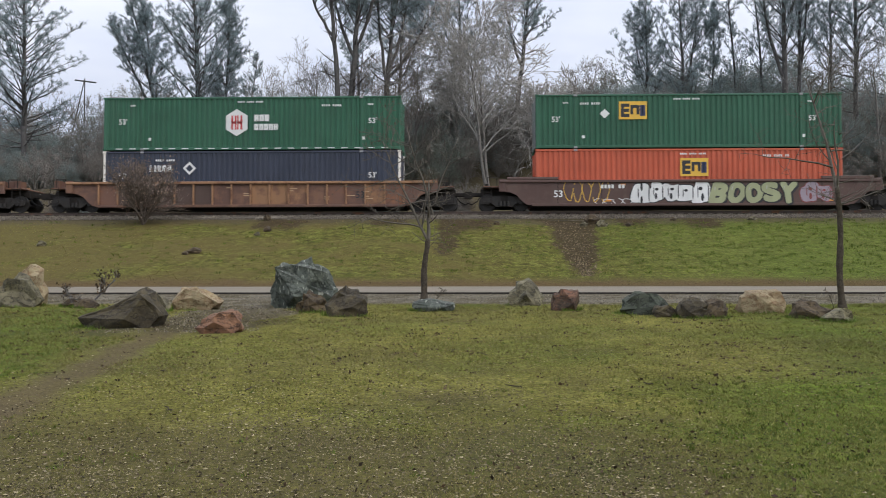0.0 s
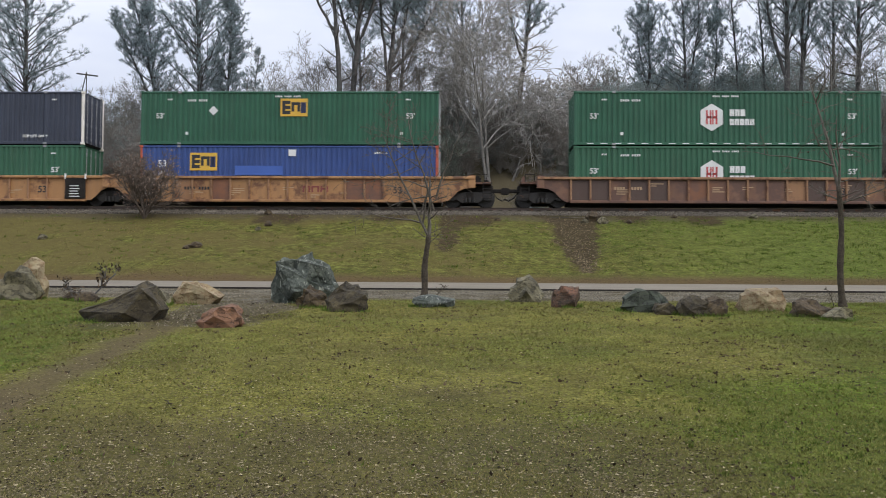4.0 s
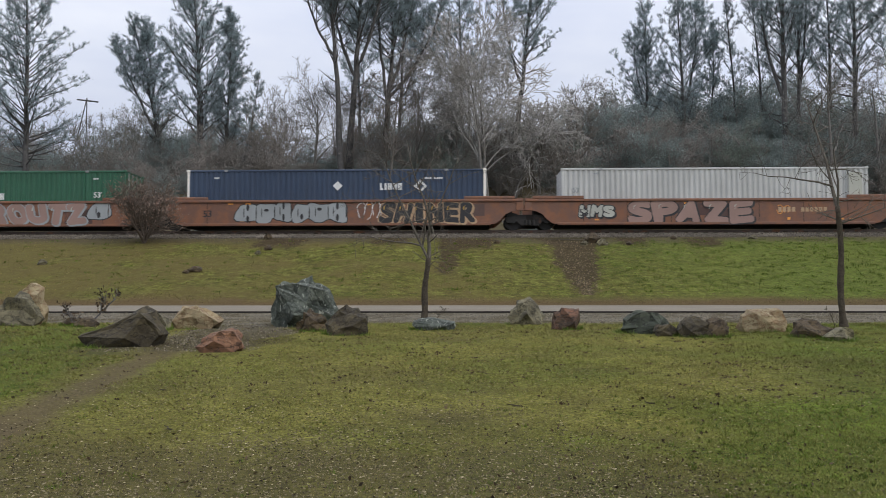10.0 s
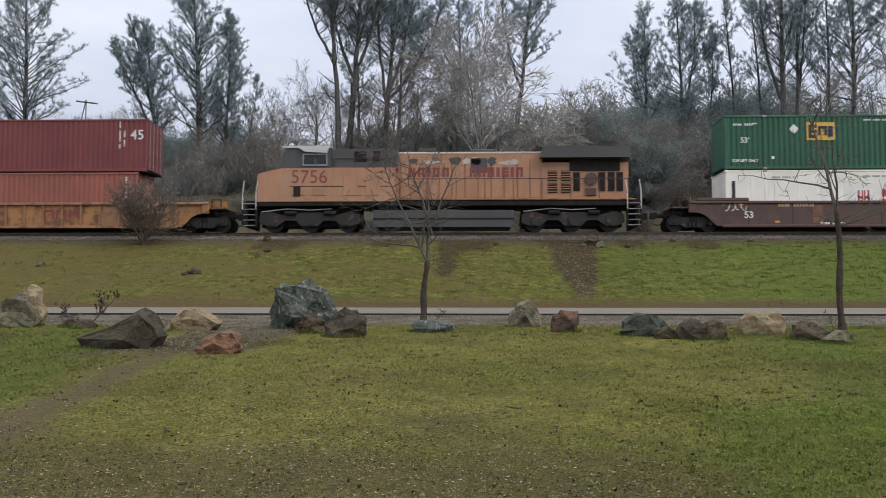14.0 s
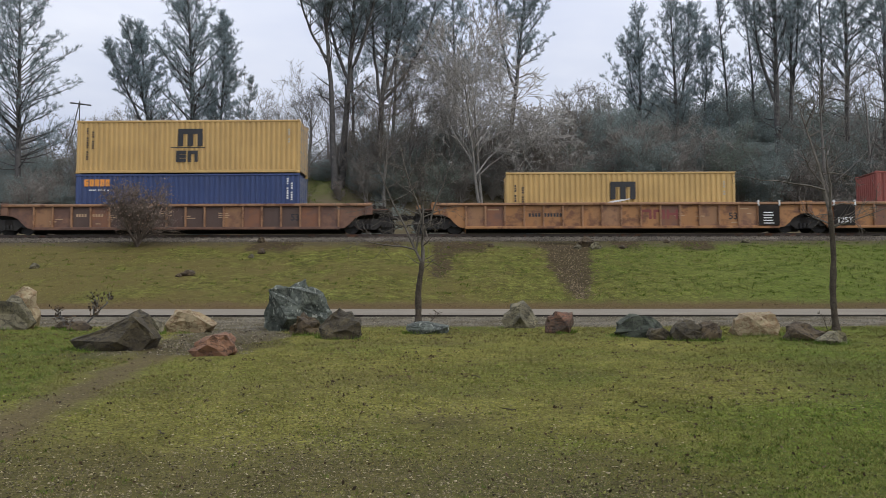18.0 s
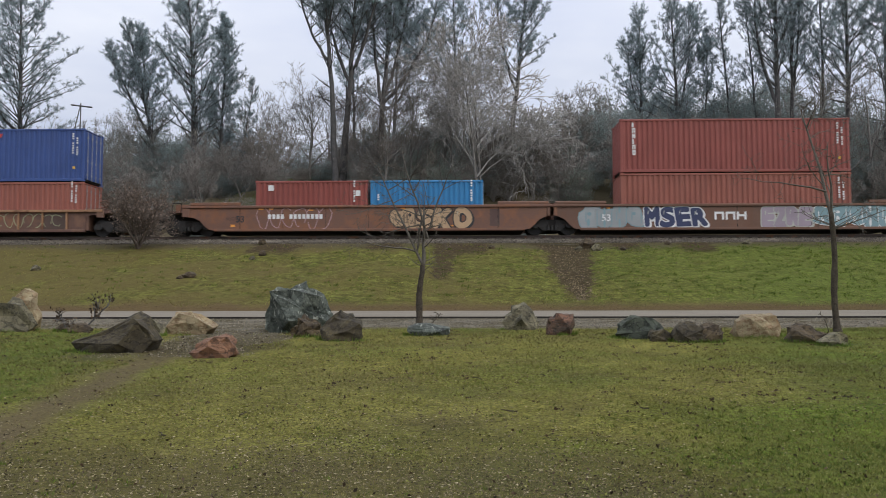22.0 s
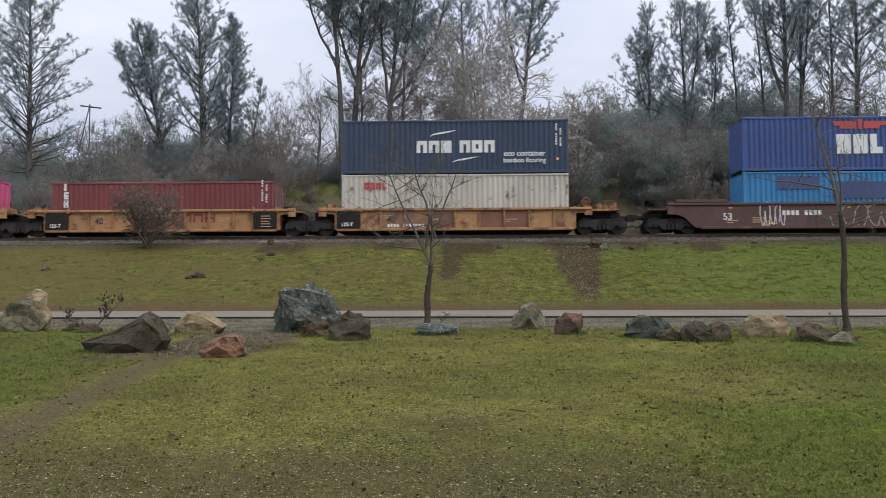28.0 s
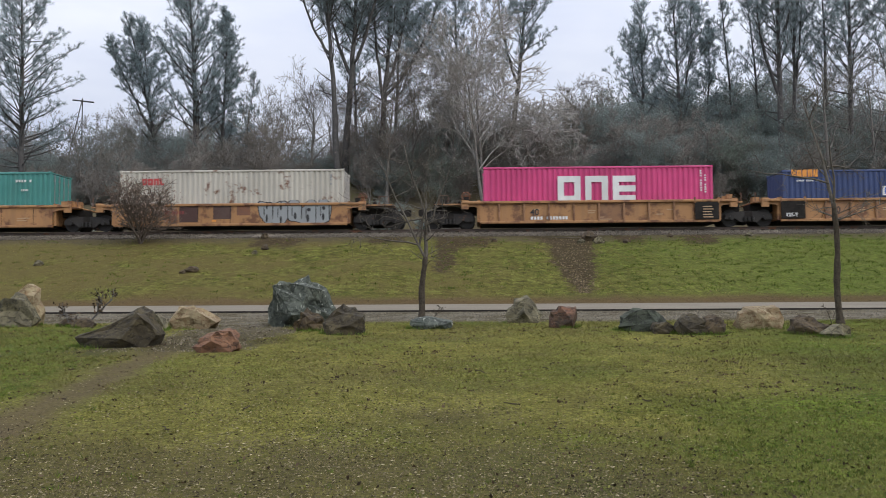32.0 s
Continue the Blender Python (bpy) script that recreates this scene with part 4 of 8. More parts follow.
def build_loads():
    n = "freight_container"
    hub = ("hex", -0.8, 1.5)
    c = lambda *a, **k: container(n, *a, **k)
    load(11.6, 0, c(53, "orange", "orange corrugated steel container in a brown well car", [EMP(0.3, 1.9), ("bars", 0.3, 2.62, 1.5, 0.09, "l_white"), ("bars", 4.6, 2.5, 1.4, 0.11, "l_white")]))
    load(11.6, 1, c(53, "green", GREEN53 + " and a yellow square", usual53(marks=[EMP(-2.9), ("diamond", -4.4, 1.85, 0.26, False), NUM(-5.1)]), door_right=False))
    load(-11.75, 0, c(53, "navy", "dark navy container with white corner posts", usual53("l_white", RANGE(-3.9) + [NUM(-4.6)])[:-5], post_key="white", door_right=False))
    load(-11.75, 1, c(53, "green", GREEN53 + " and a white hexagon", usual53(marks=[hub, NUM(4.4)] + DASH), door_right=False))
    load(-35.2, 0, c(53, "green2", GREEN53 + " and a yellow square", usual53(marks=[EMP(2.75), ("diamond", 4.15, 2.15, 0.26, False), NUM(7.0)])))
    load(-35.2, 1, c(53, "green", GREEN53 + " and a white hexagon", usual53(marks=[hub, NUM(4.6)])))
    load(-58.85, 0, c(53, "green2", GREEN53 + " and a white hexagon", usual53(marks=[("hex", -0.8, 1.42), NUM(-5.0)])))
    load(-58.85, 1, c(53, "green", GREEN53 + " and a white hexagon", usual53(marks=[hub, NUM(-5.0)] + DASH)))
    load(-82.2, 0, c(53, "blue", "blue container with orange end posts and a yellow square", [EMP(-4.6, 2.02), ("text", -6.85, 1.9, "53", 0.5, "l_white"), ("patch", 0.2, 2.5, 0.4, 0.36, "l_white"), ("patch", -6.85, 1.35, 0.35, 0.3, "l_white"), ("patch", -1.6, 1.55, 2.6, 0.5, "l_blue"), ("bars", 5.0, 2.5, 0.7, 0.1, "l_white")], post_key="orange"))
    load(-82.2, 1, c(53, "green", GREEN53 + " and a yellow square", usual53(marks=[EMP(0.27), ("diamond", -4.1, 1.85, 0.26, False), NUM(-4.9)])))
    load(-101.45, 0, c(53, "green2", GREEN53 + " and a yellow square", usual53(marks=[EMP(-3.25), ("diamond", 3.2, 2.0, 0.26, False), NUM(-7.0)])))
    load(-101.45, 1, c(53, "navy", "dark navy container with white corner posts", RANGE(-3.75) + [("bars", -6.45, 2.45, 0.3, 0.09, "l_white"), ("bars", 6.45, 2.45, 0.3, 0.09, "l_white"), NUM(-4.6), ("patch", -2.6, 2.62, 2.6, 0.2, "l_grey"),
                             ("text", -5.2, 0.45, "TOP LIFT ONLY", 0.2, "l_white"), ("text", 5.4, 0.45, "TOP LIFT ONLY", 0.2, "l_white")], post_key="white"))
    load(-121.2, 0, c(53, "green2", GREEN53 + " and a yellow square", usual53(marks=[EMP(-2.95), ("diamond", -4.5, 2.15, 0.26, False), NUM(-7.0)])))
    load(-121.2, 1, c(53, "green", GREEN53 + " and a yellow square", usual53(marks=[EMP(-3.0), NUM(-7.0), ("text", -7.0, 0.45, "TOP LIFT ONLY", 0.2, "l_white"), ("text", 6.9, 0.45, "TOP LIFT ONLY", 0.2, "l_white")])))
    load(-144.65, 0, c(53, "navy", "dark navy container with white corner posts", RANGE(4.0) + [NUM(4.8), ("bars", -6.6, 2.4, 0.25, 0.2, "l_white"), ("bars", 6.35, 2.4, 0.25, 0.2, "l_white")], post_key="white"))
    load(-144.65, 1, c(53, "white", "white corrugated container with red and black brand bars", [("signs", 1.4, 1.82, "npo", 0.52, "l_red", dict(wide=0.78, gap=0.1, stroke=0.34)), ("signs", 3.65, 1.80, "loonitinb", 0.46, "l_black", dict(wide=0.6, gap=0.12, stroke=0.3)),
                             ("bars", -6.5, 2.45, 0.3, 0.1, "l_grey"), ("bars", 6.4, 2.45, 0.3, 0.1, "l_grey"), ("bars", -5.1, 2.4, 1.2, 0.1, "l_grey"), ("bars", -0.1, 2.62, 1.5, 0.09, "l_grey"), ("bars", -5.5, 0.62, 0.22, 0.16, "l_grey"), ("bars", 5.5, 0.62, 0.22, 0.16, "l_grey")]))
    load(-168.2, 0, c(53, "grey", "pale grey container, stained near one end", [("text", -7.3, 1.7, "53", 0.36, "l_grey"), ("bars", -7.3, 1.3, 0.35, 0.16, "l_grey"), ("bars", -6.2, 2.6, 0.3, 0.1, "l_grey"), ("patch", 6.9, 1.55, 0.05, 2.4, "l_grey"), ("patch", 7.4, 1.5, 0.7, 2.2, "l_pale")]))
    load(-188.35, 0, c(53, "navyblue", "navy blue container with white corner posts", RANGE(4.0) + [("diamond", 0.1, 2.0, 0.26, False), NUM(5.3), ("bars", -6.45, 2.45, 0.3, 0.09, "l_white")], post_key="white"))
    load(-207.85, 0, c(53, "green", GREEN53 + " and a white hexagon", usual53(marks=[("hex", -0.85, 1.75), NUM(-5.0)])))
    load(-231.6, 0, c(53, "white", "white insulated container with a red outlined hexagon", [("hex", -0.85, 1.42, "l_white", "l_red"), ("text", 4.6, 1.6, "TEMPERATURE", 0.27, "l_grey"), ("text", 4.6, 1.3, "CONTROLLED", 0.27, "l_grey"), ("bars", 0.0, 2.55, 1.7, 0.09, "l_grey"), ("bars", -5.0, 2.5, 1.2, 0.1, "l_grey"), ("bars", -7.6, 1.6, 0.25, 1.4, "l_black")], smooth_side=True))
    load(-231.6, 1, c(53, "green", GREEN53 + " and a yellow square", usual53(marks=[EMP(-3.0), ("diamond", -4.4, 2.15, 0.26, False), NUM(-7.0), ("text", -7.0, 0.45, "TOP LIFT ONLY", 0.2, "l_white"), ("text", 6.9, 0.45, "TOP LIFT ONLY", 0.2, "l_white")])))
    load(-277.3, 0, c(40, "rustred", "faded orange-red container with upright lettering bars", usual40() + TRI))
    load(-277.6, 1, c(45, "maroon", "maroon forty-five-foot container overhanging the one below", [("text", 6.3, 2.0, "45", 0.75, "l_white"), ("column", 5.35, 2.0, 1.5, "l_white"), ("column", 5.6, 1.8, 0.9, "l_white"), ("bars", -5.6, 0.7, 0.25, 0.2, "l_yellow")]))
    load(-296.6, 0, c(40, "red", "red container, single in its well car", usual40() + [("patch", -5.3, 2.4, 0.42, 0.42, "l_white"), ("diamond", -5.3, 2.4, 0.001, False)]))
    load(-316.2, 0, c(40, "yellow", "ochre yellow container with dark brand shapes", [("signs", 0.0, 1.9, "nn", 0.95, "l_black", dict(wide=0.85, gap=-0.28, stroke=0.3)), ("swoosh", 0.0, 1.2, 1.5, 1.0), ("column", -5.6, 1.6, 1.2, "l_black"), ("column", -5.2, 1.6, 1.0, "l_black"), ("column", 5.5, 2.0, 0.8, "l_pale")]))
    load(-339.5, 0, c(40, "seablue", "dark blue container with orange brand bars", usual40() + SEA))
    load(-339.5, 1, c(40, "yellow", "ochre yellow container with dark brand shapes", [("signs", 0.0, 1.95, "nn", 0.95, "l_black", dict(wide=0.85, gap=-0.28, stroke=0.3)), ("patch", 0.0, 1.40, 1.9, 0.05, "l_black"), ("signs", 0.0, 0.92, "tn", 0.62, "l_black", dict(wide=0.9, gap=0.14, stroke=0.3)), ("column", -5.5, 1.6, 1.8, "l_black"), ("column", -5.2, 1.8, 1.0, "l_black"), ("column", 5.5, 2.0, 0.8, "l_pale")]))
    load(-363.0, 0, c(40, "seablue", "dark blue container with orange brand bars", usual40() + SEA))
    load(-363.0, 1, c(40, "maroon", "maroon container with upright white brand bars", usual40() + TEX))
    load(-382.55, 0, c(40, "rustred", "faded orange-red container, stacked under another", usual40()))
    load(-382.55, 1, c(40, "red", "dull red container with upright white brand bars", usual40() + TRI))
    load(-405.2, 0, c(20, "red", "short red twenty-foot container", [("patch", -2.2, 2.2, 0.3, 0.3, "l_white"), ("column", 2.3, 2.0, 1.2, "l_white"), ("patch", 2.5, 1.9, 0.25, 0.3, "l_white")], high=2.59))
    load(-399.0, 0, c(20, "skyblue", "short light blue twenty-foot container", [("column", 2.4, 2.0, 1.2, "l_white"), ("column", -2.6, 1.6, 0.5, "l_white")], high=2.59))
    load(-423.7, 0, c(40, "rustred", "faded orange-red container, stacked under a blue one", usual40(), high=2.59))
    load(-423.7, 1, c(40, "blue", "blue container with white shapes and red wings", usual40() + SHIP), base=2.59)
    for s in (-445.25, -464.8):
        for tier in (0, 1):
            load(s, tier, c(40, "skyblue", "light blue container with red and white brand shapes", usual40() + LINE2))
    load(-484.1, 0, c(40, "skyblue", "light blue container with darker touched-up paint", [("patch", -3.2, 2.3, 2.2, 0.7, "seablue"), ("patch", 1.4, 1.9, 5.6, 0.9, "seablue"), ("bars", 5.5, 2.3, 0.7, 0.4, "l_white")]))
    load(-484.1, 1, c(40, "blue", "blue container with white shapes and red wings", usual40() + SHIP))
    load(-505.5, 0, c(40, "cream", "rust-stained cream container with red brand rings", OO + [("column", 5.4, 2.3, 0.6, "l_grey")]))
    load(-505.5, 1, c(40, "navyblue", "dark blue container with white brand bars", usual40() + [("signs", 0.1, 1.45, "nnb non", 0.66, "l_white", dict(wide=0.86, gap=0.14, stroke=0.32)), ("swoosh", -0.6, 2.05, 1.4, 1), ("swoosh", 0.6, 0.62, 1.4, 1),
                             ("text", 3.75, 1.05, "eco container", 0.40, "l_white"), ("text", 3.75, 0.68, "bamboo flooring", 0.34, "l_white")]))
    load(-521.35, 0, c(40, "maroon", "maroon container with upright white brand bars", usual40() + TEX, high=2.59))
    load(-537.15, 0, c(40, "pink", "magenta pink container with large white brand shapes", usual40() + WIDE3))
    load(-552.95, 0, c(40, "seablue", "dark blue container with orange bars and a white plate", usual40() + SEA + [("patch", -0.2, 1.45, 1.35, 0.5, "l_white"), ("signs", -0.2, 1.45, "pon", 0.34, "l_blue", dict(wide=0.8, gap=0.3, stroke=0.34))], high=2.59))
    load(-568.8, 0, c(40, "pink", "magenta pink container with large white brand shapes", usual40() + WIDE3))
    load(-588.5, 0, c(40, "cream", "rust-stained cream container with red brand rings", OO + [("column", 5.4, 2.3, 0.6, "l_grey")]))
    load(-604.45, 0, c(40, "teal", "teal green container with small white markings", [("bars", 4.6, 2.4, 0.9, 0.14, "l_white"), ("bars", 4.7, 1.9, 0.5, 0.1, "l_white")]))


build_loads()


# ---------------------------------------------------------------- well cars
WHEELS, BIG_WHEELS = [], []


def wheelset(parent, x, r, bag):
    def make():
        s = Shape()
        for y in (-0.82, 0.69):
            s.disc(0, y, y + 0.13, 0, r, 22)
            s.disc(0, y - 0.01 if y < 0 else y + 0.1, y + 0.05 if y < 0 else y + 0.14, 0, r * 0.55, 16)
        s.disc(0, -1.0, 1.0, 0, 0.085, 10)
        for k in range(5):
            a = 6.28319 * k / 5
            s.box(0.28 * math.cos(a) - 0.04, 0.28 * math.cos(a) + 0.04, -0.835, -0.815, 0.28 * math.sin(a) - 0.04, 0.28 * math.sin(a) + 0.04)
        return s.mesh("wheelset")
    o = part("wheelset", kept(("wheelset", r), make), M["wheel"], parent)
    o.matrix_parent_inverse = Matrix.Translation((x, 0, r))
    bag.append(o)


def truck(car, x):
    def frame_shape():
        s = Shape()
        up = [(-1.25, 0.38), (-1.22, 0.62), (-0.9, 0.72), (-0.42, 0.80), (0.42, 0.80), (0.9, 0.72), (1.22, 0.62), (1.25, 0.38), (0.95, 0.34), (0.72, 0.44), (0.45, 0.22), (-0.45, 0.22), (-0.72, 0.44), (-0.95, 0.34)]
        return s.prism(up, -1.12, -0.98).mesh("side_frame")
    t = part("truck", kept("bolster", lambda: Shape().bar(-0.2, 0.2, -1.15, 1.15, 0.45, 0.78, 0.04).mesh("truck")), M["dark"], car, "cast steel bogie, grimy black")
    t.location = (x, 0, 0)

    def coils():
        s = Shape()
        for k in (-0.2, 0.0, 0.2):
            s.tube([(k, -1.17, 0.25), (k, -1.17, 0.5)], [0.085, 0.085], 8)
        return s.mesh("spring_nest")
    for turn in (0, math.pi):
        part("side_frame", kept("side_frame", frame_shape), M["trucksteel"], t).rotation_euler = (0, 0, turn)
        part("spring_nest", kept("spring_nest", coils), M["wheel"], t).rotation_euler = (0, 0, turn)
        for k in (-0.89, 0.89):
            o = part("bearing_cap", kept("bearing", lambda: Shape().disc(0, -1.21, -1.12, 0.46, 0.13, 12).mesh("bearing_cap")), M["wheel"], t)
            o.location, o.rotation_euler = (k, 0, 0), (0, 0, turn)
    for k in (-0.89, 0.89):
        wheelset(t, k, 0.46, WHEELS)


def bubbles(car, x0, x1, z0, z1, fill, edge, count, seed, y=-1.475, lean=0.0):
    """Spray paint: fat rounded shapes with an edge, and strokes over them."""
    rng = random.Random(seed)
    w = (x1 - x0) / count
    for i in range(count):
        out, mid, top = Shape(), Shape(), Shape()
        cx, cz = x0 + (i + 0.5) * w, (z0 + z1) / 2 + rng.uniform(-0.06, 0.06)
        rx, rz = w * rng.uniform(0.52, 0.66), (z1 - z0) / 2 * rng.uniform(0.8, 1.05)
        ph = [rng.uniform(0, 6.28) for _ in range(3)]

        def ring(k):
            q = []
            for j in range(20):
                a = 6.28319 * j / 20
                r = 1 + 0.14 * math.sin(2 * a + ph[0]) + 0.10 * math.sin(3 * a + ph[1]) + 0.06 * math.sin(5 * a + ph[2])
                ca, sa = math.cos(a), math.sin(a)
                ca, sa = math.copysign(abs(ca) ** 0.75, ca), math.copysign(abs(sa) ** 0.75, sa)
                q.append((cx + (rx + k) * r * ca + lean * (rz + k) * r * sa, min(1.585, max(0.235, cz + (rz + k) * r * sa))))
            return q
        d = 0.0004 * i
        out.prism(ring(0.05), y - 0.001 - d, y)
        mid.prism(ring(0), y - 0.010 - d, y - 0.0085 - d)
        def blot(bx, bz, sx, sz, k):
            top.prism([(bx + sx * math.cos(6.28319 * j / 10) + lean * sz * math.sin(6.28319 * j / 10), min(1.58, max(0.24, bz + sz * math.sin(6.28319 * j / 10)))) for j in range(10)], y - 0.019 - k * 0.0004, y - 0.0175)
        kind = rng.randint(0, 3)
        if kind in (0, 1):
            blot(cx + rng.uniform(-0.1, 0.1) * rx, cz + rz * 0.32, rx * 0.22, rz * 0.16, 0)
        if kind in (0, 2):
            blot(cx + rng.uniform(-0.15, 0.15) * rx, cz - rz * 0.42, rx * 0.16, rz * 0.34, 1)
        if kind == 3:
            blot(cx, cz + rz * 0.62, rx * 0.13, rz * 0.4, 2)
            blot(cx, cz - rz * 0.62, rx * 0.13, rz * 0.4, 3)
        blot(cx + rx * 0.78, cz, 0.03, rz * 0.75, 4)
        blot(cx - rx * 0.35, cz + rz * 0.05, 0.025, rz * 0.5, 5)
        part("spray_paint_edge", out, M[edge], car)
        blob = part("spray_paint_fill", mid, M[fill], car)
        tagged(part("spray_stroke", top, M[edge], blob), kind="stuff")


def sprayed(car, text, x0, x1, z0, z1, fill, edge, y=-1.421, seed=1, tilt=6.0, fat=0.06, rim=0.055, glint="l_pale"):
    """Fat sprayed letters, each with an edge and a drop shadow of another colour, and a pale glint on it."""
    rng = random.Random(seed)
    w = (x1 - x0) / len(text)
    for i, ch in enumerate(text):
        me = letters(ch, 1.0)
        v = np.array([p.co[:] for p in me.vertices])
        f = [tuple(p.vertices) for p in me.polygons]
        lo, hi = v.min(0), v.max(0)
        v = (v - (lo + hi) / 2) / np.maximum(hi - lo, 0.05)
        h = (z1 - z0) * rng.uniform(0.84, 0.98)
        v[:, 0] *= w * (0.80 if ch != "I" else 0.3)
        v[:, 2] *= h - 2 * (fat + rim) * 0.8
        lean = rng.uniform(-0.12, 0.18)
        v[:, 0] += lean * v[:, 2] + 0.05 * w * np.sin(v[:, 2] * 5 + i)
        a = radians(rng.uniform(-tilt, tilt))
        cx, cz = x0 + (i + 0.5) * w, (z0 + z1) / 2 + rng.uniform(-0.03, 0.03)
        v = np.stack([v[:, 0] * math.cos(a) - v[:, 2] * math.sin(a) + cx, v[:, 1] * 0.001, v[:, 0] * math.sin(a) + v[:, 2] * math.cos(a) + cz], -1)
        verts, faces, which = [], [], []
        for reach, depth, slot, dx, dz in ((fat + rim * 0.8, 0.002, 0, 0.07, -0.05), (fat + rim, 0.004, 0, 0, 0), (fat, 0.007, 1, 0, 0)):
            for k in range(10):
                b = k * math.pi / 5
                u = v + np.array([reach * math.cos(b) + dx, -depth - 0.0002 * k - 0.009 * i, reach * math.sin(b) + dz])
                u[:, 1] += y
                u[:, 2] = np.clip(u[:, 2], 0.19, 1.50)
                base = len(verts)
                verts += [tuple(p) for p in u]
                faces += [tuple(base + q for q in g) for g in f]
                which += [slot] * len(f)
        out = bpy.data.meshes.new("sprayed_letter")
        out.from_pydata(verts, [], faces)
        ob = part("sprayed_letter", out, M[edge], car)
        ob.data.materials.append(M[fill])
        ob.data.polygons.foreach_set("material_index", which)
        if w > 0.6:
            s = Shape()
            gx, gz = cx - 0.26 * w, cz + 0.22 * h
            s.tube([(gx, y - 0.0098 - 0.009 * i, gz - 0.12), (gx + 0.02, y - 0.0098 - 0.009 * i, gz + 0.04), (gx + 0.10 * w, y - 0.0098 - 0.009 * i, gz + 0.12)], [0.018, 0.026, 0.014], 4)
            part("paint_glint", s, M[glint], ob)
        bpy.data.meshes.remove(me)


def scrawl(car, x0, x1, z0, z1, colour, count, seed, y=-1.474, thick=0.035):
    """A thin sprayed scribble of looped lines."""
    rng = random.Random(seed)
    w = (x1 - x0) / count
    for i in range(count):
        s = Shape()
        pts = []
        a0, cx, cz, rx, rz = rng.uniform(0, 6.28), x0 + (i + 0.5) * w, (z0 + z1) / 2, w * 0.5, (z1 - z0) / 2
        for j in range(12):
            a = a0 + j * 0.47
            pts.append((cx + rx * math.cos(a) * (1 + 0.2 * math.sin(3 * a)), cz + rz * math.sin(a) * (1 + 0.2 * math.cos(2 * a + a0))))
        for (xa, za), (xb, zb) in zip(pts, pts[1:]):
            dx, dz = xb - xa, zb - za
            q = math.hypot(dx, dz) or 1
            ox, oz = -dz / q * thick / 2, dx / q * thick / 2
            s.prism([(xa + ox, za + oz), (xa - ox, za - oz), (xb - ox, zb - oz), (xb + ox, zb + oz)], y - 0.002 - 0.0001 * i, y)
        tagged(part("spray_paint_line", s, M[colour], car), kind="stuff")


CARS = []


